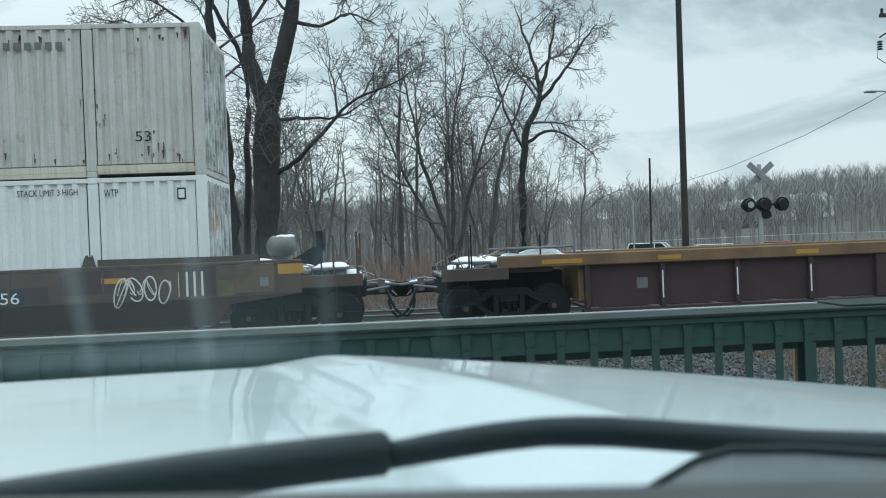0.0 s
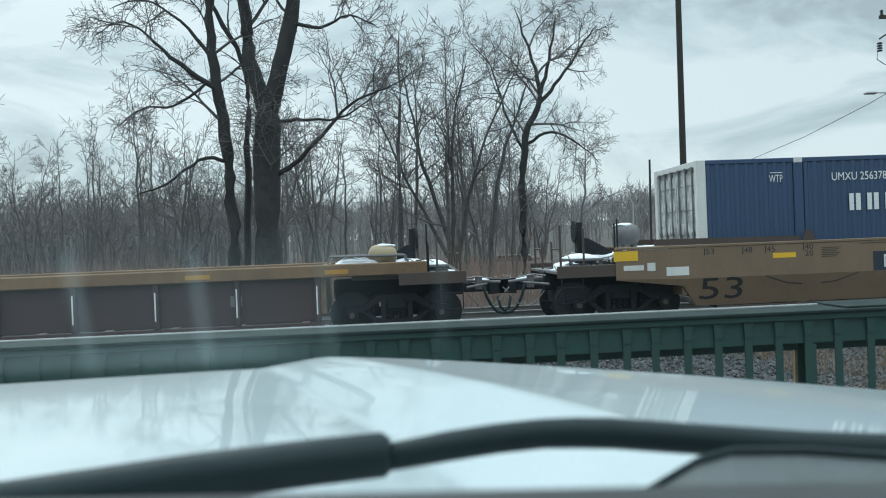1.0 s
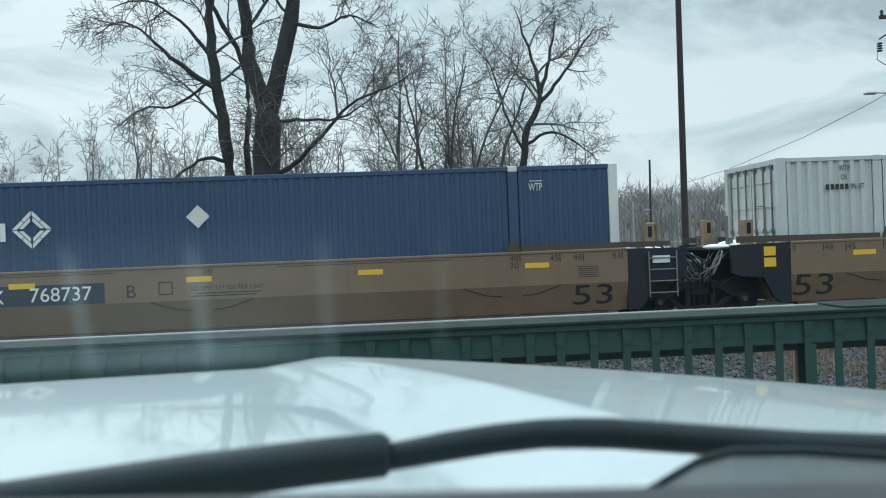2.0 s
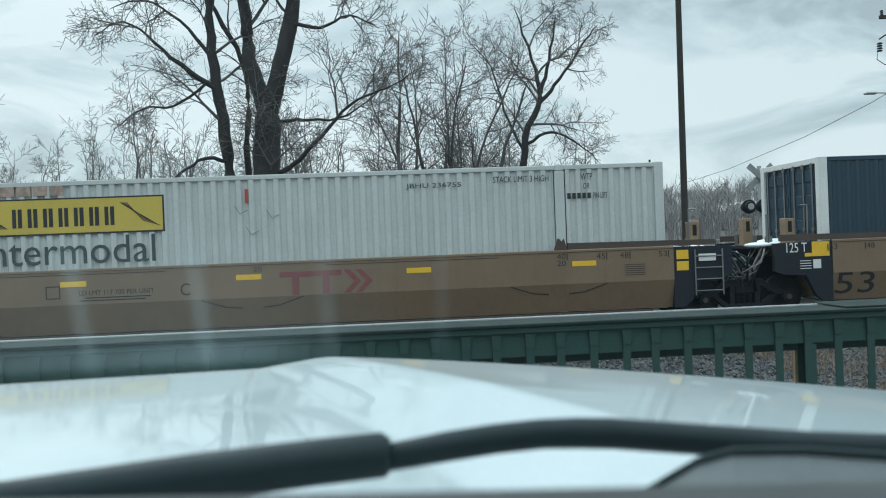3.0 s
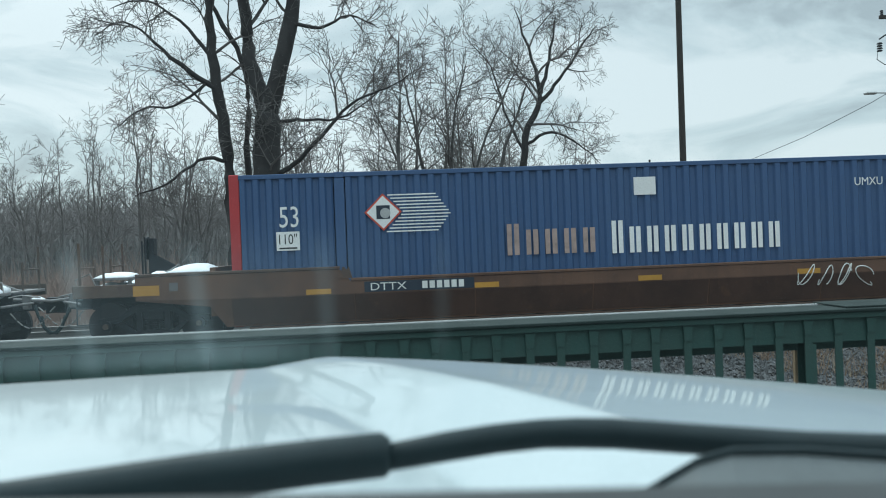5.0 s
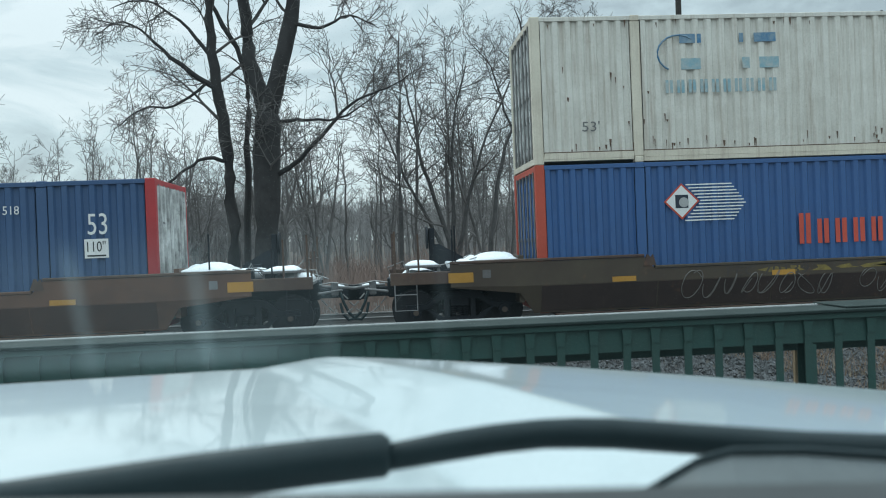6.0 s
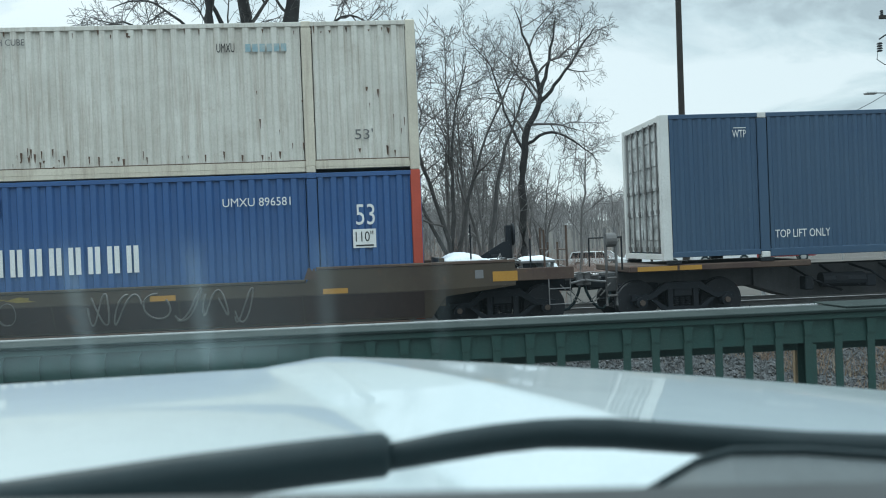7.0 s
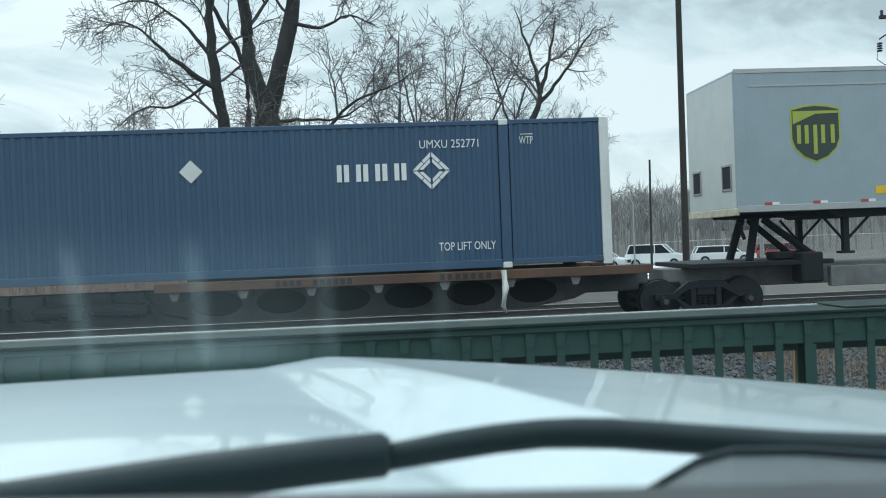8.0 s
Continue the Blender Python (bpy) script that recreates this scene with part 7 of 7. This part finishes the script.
# ---- the train ----
def train():
    rust = mat("brown_rust_run", (0.12, 0.075, 0.05), 0.8, amount=0.6, scale=9)
    faded = mat("faded_grey_stencil", (0.16, 0.16, 0.16), 0.7, amount=0.6, scale=5)
    faint = mat("faded_pale_blue_paint", (0.22, 0.36, 0.42), 0.6, dirt=(0.42, 0.44, 0.42), amount=1.0, scale=6)
    navy = mat("faded_blue_paint", (0.05, 0.16, 0.30), 0.6, dirt=(0.3, 0.36, 0.38), amount=0.8, scale=5)
    maroon = mat("faded_maroon_paint", (0.17, 0.035, 0.045), 0.65, dirt=(0.19, 0.09, 0.06), amount=0.7, scale=4)
    w = well_car(-3.25 - LEN, M_BROWN, "weathered brown well car with white graffiti", mark=M_YELLOW_OLD, tanks=(False, True))
    plate(w, "number_panel", 10.6, 12.84, 0.89, 1.17, M_NAVYPLATE, WF, "dark number panel")
    bars("number_bars", [(10.9 + k * 0.3, 11.1 + k * 0.3) for k in range(5)], 0.93, 1.10, WF - 0.005, M_WHITE, w)
    write(w, "56", 12.40, 12.74, 0.91, 1.12, M_WHITE, WF - 0.005)
    scrawl(w, 2, 14.45, 15.5, 0.8, 1.35, 4, M_WPOST, 0.014)
    scrawl(w, 5, 14.5, 15.2, 0.95, 1.3, 4, M_WPOST, 0.008)
    bars("paint_stripe", [(15.62 + k * 0.14, 15.66 + k * 0.14) for k in range(4)], 0.92, 1.38, WF, M_WPOST, w)
    for a, b, z0, z1, m in ((0.52, 1.24, 0.95, 1.47, mat("repainted_tan_panel", (0.125, 0.082, 0.05), 0.75, dirt=(0.07, 0.045, 0.03), amount=0.8, scale=3)),
                            (0.18, 0.50, 0.90, 1.20, mat("olive_repaint", (0.105, 0.088, 0.03), 0.75, dirt=(0.06, 0.045, 0.025), amount=0.8, scale=3)),
                            (-0.35, 0.16, 0.92, 1.46, M_MAROON), (-2.6, -1.75, 1.02, 1.46, M_MAROON), (-4.2, -2.9, 0.90, 1.20, mat("dark_plum_repaint", (0.05, 0.028, 0.03), 0.75, amount=0.8, scale=2))):
        plate(w, "repainted_panel", LEN + a, LEN + b, z0, z1, m, WF + 0.002, "patch of a different weathered paint")
    for a in (-5.4, -3.6, -1.9, -0.5):
        bm = nb()
        box(bm, LEN + a - 0.02, LEN + a + 0.02, -1.512, -1.501, 0.90, 1.46)
        part("side_rib", bm, M_BROWN, w)
    c = container(-3.25 - LEN, 0.315, M_JB, M_JB, "white freight container with black stencils, below another", period=0.26, back=M_GRIME)
    write(c, "WTP", 14.27, 14.53, 2.53, 2.67, M_DARKINK)
    write(c, "STACK LIMIT 3 HIGH", 12.69, 13.79, 2.58, 2.70, M_DARKINK)
    for y in (-0.95, -0.5, 0.1, 0.55):
        bm = nb()
        box(bm, LEN + 0.009, LEN + 0.013, y, y + 0.24, 1.85, 2.2)
        part("label_plate", bm, M_YELLOW_OLD if y < 0.4 else M_WPOST, c, "worn yellow label on the end")
    plate(c, "height_mark", 15.62, 15.78, 2.44, 2.66, M_DARKINK, CF)
    plate(c, "height_field", 15.645, 15.755, 2.47, 2.63, M_JB, CF - 0.005)
    c = container(-3.25 - LEN, 0.315 + HGT, M_CREAM_OLD, M_CREAM_OLD, "grey-white rust-streaked container stacked on top", base=M_RAILCREAM, back=M_GRIME, seam=rust)
    write(c, "53'", 14.89, 15.25, 0.66, 0.86, M_DARKINK)
    bars("number_bars", [(12.55 + k * 0.19, 12.67 + k * 0.19) for k in range(6)], 2.42, 2.56, CF, faded, c)
    rust_streaks(c, 3, [(13.9, 16.0, 0.2, 0.45, 16), (13.9, 14.4, 0.6, 1.6, 14), (15.0, 16.0, 2.5, 2.6, 8), (10, 13.8, 0.2, 0.4, 16), (12, 13.8, 2.45, 2.6, 14)], rust)
    empty_well_car(4.0)
    w = well_car(23.57, M_TAN, "tan well car unit with a navy number panel", ("truck", "own"), dark=M_TAN_DARK, tanks=(True, False))
    tan_marks(w, "B")
    plate(w, "notice", -1.6, -1.2, 1.08, 1.18, M_WPOST, WF, "grey-white notice")
    plate(w, "notice", -0.75, -0.3, 0.95, 1.12, M_WPOST, WF, "grey-white notice")
    c = container(23.57, 0.315, M_BLUE_UM, M_WPOST, "navy blue container with a white diamond mark", period=0.2, depth=0.022, end=M_GRIME)
    umax_marks(c)
    diamond(c, 8.03, 2.13, 0.22, M_WPOST)
    w = well_car(42.97, M_TAN, "tan middle well car unit with maroon letters", ("shared", "own"), dark=M_TAN_DARK)
    tan_marks(w, "C")
    bm = nb()
    box(bm, 8.62, 9.78, WF - 0.004, WF, 1.23, 1.335)
    box(bm, 8.85, 8.98, WF - 0.004, WF, 0.90, 1.229)
    box(bm, 9.42, 9.55, WF - 0.004, WF, 0.90, 1.229)
    for dx in (0.0, 0.22):
        prism(bm, [(9.82 + dx, 1.335), (9.94 + dx, 1.335), (10.15 + dx, 1.11), (9.94 + dx, 0.90), (9.82 + dx, 0.90), (10.02 + dx, 1.11)], WF - 0.004, WF)
    part("company_mark", bm, maroon, w, "faded maroon bars and chevrons")
    for z in (1.05, 1.27):
        for x in (-0.42, LEN + 0.14):
            plate(w, "reflector", x, x + 0.24, z, z + 0.18, M_YELLOW, -1.484)
    c = container(42.97, 0.315, M_JB_DULL, M_JB_DULL, "white container with a yellow banner and grey letters", period=0.235)
    banner = mat("golden_yellow_banner", (0.52, 0.40, 0.07), 0.5, amount=0.3)
    plate(c, "banner", 2.85, 6.49, 1.88, 2.57, M_DARKINK, CF)
    plate(c, "banner_field", 2.88, 6.46, 1.91, 2.54, banner, CF - 0.005, "yellow banner field")
    word_bars(c, 3.70, 5.66, 2.03, 2.38, 7, M_DARKINK, CF - 0.010)
    bm = nb()
    for k in range(5):
        tube(bm, [(2.95 + 0.05 * k, CF - 0.012, 2.45 - 0.03 * k), (3.25 + 0.03 * k, CF - 0.012, 2.35 - 0.04 * k), (3.5 + 0.03 * k, CF - 0.012, 2.02)], 0.006, 4)
        tube(bm, [(6.40 - 0.05 * k, CF - 0.012, 2.0 + 0.03 * k), (6.1 - 0.03 * k, CF - 0.012, 2.1 + 0.04 * k), (5.8 - 0.03 * k, CF - 0.012, 2.45)], 0.006, 4)
    part("scroll_lines", bm, M_DARKINK, c)
    write(c, "Intermodal", 3.12, 6.30, 1.32, 1.84, mat("dark_green_grey_letters", (0.035, 0.05, 0.05), 0.5, amount=0.3))
    for a in (1.28, 14.5):
        write(c, "WTP", a, a + 0.23, 2.58, 2.71, M_DARKINK)
        write(c, "OR", a + 0.04, a + 0.17, 2.41, 2.52, M_DARKINK)
        bars("word_bars", [(a - 0.28 + k * 0.1, a - 0.21 + k * 0.1) for k in range(5)], 2.22, 2.33, CF, M_DARKINK, c)
        write(c, "PIN LIFT", a + 0.24, a + 0.52, 2.22, 2.33, M_DARKINK)
    write(c, "STACK LIMIT 3 HIGH", 2.30, 3.42, 2.57, 2.69, M_DARKINK)
    write(c, "STACK LIMIT 3 HIGH", 12.77, 13.86, 2.58, 2.70, M_DARKINK)
    write(c, "JBHU 236755", 11.07, 12.14, 2.50, 2.62, M_DARKINK)
    plate(c, "red_patch", 8.0, 8.06, 2.35, 2.62, M_RED)
    for k in range(4):
        plate(c, "label_plate", 3.5 + k * 0.3, 3.76 + k * 0.3, 2.62, 2.80, mat("rusty_label", (0.4, 0.3, 0.25), 0.7, amount=0.9, scale=8), CF, "peeling rusty label")
    for x, z in ((7.9, 2.2), (8.1, 1.8), (8.5, 2.1)):
        part("scrape", tube(nb(), [(x - 0.1, CF, z + 0.1), (x, CF - 0.002, z - 0.05), (x + 0.14, CF, z + 0.02)], 0.006, 4), faded, c)
    w = well_car(62.31, M_TAN, "tan end well car unit with a navy number panel", ("shared", "truck"), dark=M_TAN_DARK)
    tan_marks(w, "A")
    write(w, "125 T", -0.82, -0.40, 1.31, 1.50, M_WHITE, -1.484)
    plate(w, "reflector", -0.30, 0.06, 1.22, 1.51, M_YELLOW, -1.484)
    plate(w, "reflector", -0.45, -0.305, 1.22, 1.29, M_YELLOW, -1.484)
    plate(w, "notice", -0.28, -0.12, 0.98, 1.16, M_WPOST, -1.484)
    for k in range(4):
        plate(w, "fine_print", -0.55, -0.32, 0.98 + k * 0.05, 0.995 + k * 0.05, M_WPOST, -1.484)
    write(w, "GWG33H", 4.76, 5.37, 1.36, 1.46, M_DARKINK, WF)
    for s, m in ((1, M_RED), (-1, mat("violet_mark", (0.12, 0.08, 0.28), 0.6, amount=0.3))):
        part("cross_mark", prism(nb(), [(3.48, 1.15 - s * 0.13), (3.54, 1.15 - s * 0.13), (3.80, 1.15 + s * 0.13), (3.74, 1.15 + s * 0.13)], WF - 0.003 - (s > 0) * 0.004, WF - (s > 0) * 0.004), m, w)
    plate(w, "fine_print", 3.1, 3.35, 1.12, 1.18, M_DARKINK, WF)
    plate(w, "fine_print", 3.95, 4.2, 1.12, 1.18, M_DARKINK, WF)
    plate(w, "data_panel", 17.45, 17.87, 1.02, 1.17, M_NAVYPLATE, WF - 0.008, "dark data panel")
    c = container(62.31, 0.315, M_SLATE, M_WPOST, "dark slate-blue container with white diamond mark", period=0.2, depth=0.022, back=M_GRIME)
    umax_marks(c, number="UMXU 234917")
    w = well_car(85.85, M_ORANGE, "orange-brown weathered well car", dark=M_BROWN, mark=M_YELLOW_OLD, low=True)
    plate(w, "number_panel", 2.5, 4.6, 0.89, 1.09, M_NAVYPLATE, WF, "dark number panel")
    write(w, "DTTX", 2.62, 3.30, 0.92, 1.06, M_WPOST, WF - 0.005)
    bars("number_bars", [(3.6 + k * 0.14, 3.7 + k * 0.14) for k in range(6)], 0.92, 1.06, WF - 0.005, M_WPOST, w)
    scrawl(w, 11, 11.0, 12.6, 0.6, 1.05, 4, M_WPOST, 0.012)
    c = container(85.85, 0.315, M_BLUE_PD, M_RED_P, "blue container with crimson corner posts", period=0.27, back=M_GRIME, casting=M_BLUE_PD)
    stacktrain_marks(c, "UMXU 891518")
    w = well_car(109.27, M_OLIVE, "grimy olive-brown well car with graffiti outlines", dark=M_BROWN, mark=M_YELLOW_OLD, low=True)
    write(w, "FEC 70139", 3.69, 5.36, 0.90, 1.09, mat("ghost_stencil", (0.05, 0.04, 0.035), 0.7, amount=0.5), WF)
    old = mat("flaking_yellow_olive_paint", (0.20, 0.15, 0.03), 0.7, dirt=(0.07, 0.055, 0.03), amount=0.9, scale=7)
    rng = random.Random(77)
    for k in range(9):
        x = 4.6 + k * 0.52
        pts = [(x + rng.uniform(0.05, 0.5) * math.cos(i * 1.05), 1.0 + rng.uniform(0.03, 0.075) * math.sin(i * 1.05)) for i in range(6)]
        part("paint_patch", prism(nb(), pts, WF - 0.002, WF), old, w, "patch of flaking yellow paint")
    scrawl(w, 21, 9.8, 13.0, 0.42, 1.08, 6, M_GHOST, 0.020)
    scrawl(w, 23, 2.8, 5.9, 0.45, 1.0, 8, M_GHOST, 0.010)
    scrawl(w, 29, 6.4, 8.6, 0.5, 0.95, 6, M_GHOST, 0.008)
    c = container(109.27, 0.315, M_BLUE_PS, M_RED, "bright blue container with orange-red posts and serif lettering bars", period=0.27, casting=M_BLUE_PS)
    stacktrain_marks(c, "UMXU 896581", True)
    c = container(109.27, 0.315 + HGT, M_CREAM, M_RAILCREAM, "cream rust-streaked container stacked on the blue one", base=M_RAILCREAM, seam=rust, end=M_GRIME)
    write(c, "53'", 0.97, 1.32, 0.63, 0.83, faded)
    write(c, "53'", 14.93, 15.28, 0.61, 0.81, faded)
    write(c, "WARNING HIGH CUBE", 7.37, 8.86, 2.54, 2.66, faded)
    write(c, "UMXU", 12.38, 12.72, 2.33, 2.50, M_DARKINK)
    bars("number_bars", [(12.92 + k * 0.135, 13.02 + k * 0.135) for k in range(6)], 2.33, 2.48, CF, faint, c)
    part("faded_arc", tube(nb(), [(2.95 + 0.42 * math.cos(a * 0.3), CF, 2.12 + 0.36 * math.sin(a * 0.3)) for a in range(3, 15)], 0.018, 4), navy, c, "remains of a painted arc")
    bars("faded_blocks", [(2.98, 3.3), (3.34, 3.42), (4.2, 4.28), (4.5, 4.95)], 2.32, 2.50, CF, navy, c)
    bars("faded_blocks", [(3.0, 3.4), (4.25, 4.4), (4.6, 5.0)], 1.80, 2.02, CF, faint, c)
    word_bars(c, 2.66, 5.01, 1.34, 1.60, 10, faint)
    rust_streaks(c, 7, [(0.4, 16.0, 0.2, 0.34, 60), (6.8, 9.6, 0.3, 0.45, 26), (0.3, 16, 2.62, 2.68, 36), (13.0, 16, 0.4, 1.6, 14), (0.3, 3, 0.4, 1.8, 10)], rust)
    flat_car(130.18)
    c = container(130.18, 1.235, M_BLUE_HAZE, M_WPOST, "navy blue container riding on the flat car", period=0.2, depth=0.022, end=M_GRIME)
    umax_marks(c, True, True, "UMXU 252771")
    diamond(c, 8.08, 2.06, 0.22, M_WPOST)
    spine_car(148.9)
    trailer(148.9)


def motions():
    for m in MOVERS:
        ob, u, z = m[0], m[1], m[2] if len(m) > 2 else 0.0
        walk(ob, [(t, pose(u - s, YC, z)) for t, s in GONE])
    cache = {}
    for w, e, r in SPINNERS:
        rows = cache.get((e, r))
        if rows is None:
            rows = cache[(e, r)] = [(k / FPS, pose(e, 0, r, 0, -math.degrees(SPEED * k / FPS / r), 0)) for k in range(int(8 * FPS) + 1)]
        walk(w, rows)


ground_sheet()
track()
road_deck()
railing()
own_car()
train()
trees()
brush()
far_woods()
weeds()
utility_pole(13.7, 37, 16, 0.16, "tall dark wooden utility pole")
utility_pole(14.4, 44, 6.3, 0.07, "thin dark pole at the lot")
crossing_signal()
parked_car(20.7, 62, -28, M_CARWHITE, "white sport utility vehicle in the far lot")
parked_car(16.6, 63, -35, M_CARWHITE, "white hatchback in the far lot", False)
parked_car(25.8, 62, -14, M_CARWHITE, "white saloon car in the far lot", False)
parked_car(11.0, 64, -24, M_CARGREY, "grey saloon car in the far lot", False)
chain_fence()
wires()
stake()
snow_patches()
line_pole()
street_lamp(18.4, 60)
far_house(-52, 118, 9, 7, 3.6, "dark house with a snow-covered roof")
far_house(72, 160, 10, 8, 3.4, "dark house with a snow-covered roof")
far_house(92, 176, 9, 7, 3.4, "pale house with a snow-covered roof")
parked_car(31.5, 64, -20, M_CARRED, "red saloon car in the far lot", False)
ballast_stones()
motions()
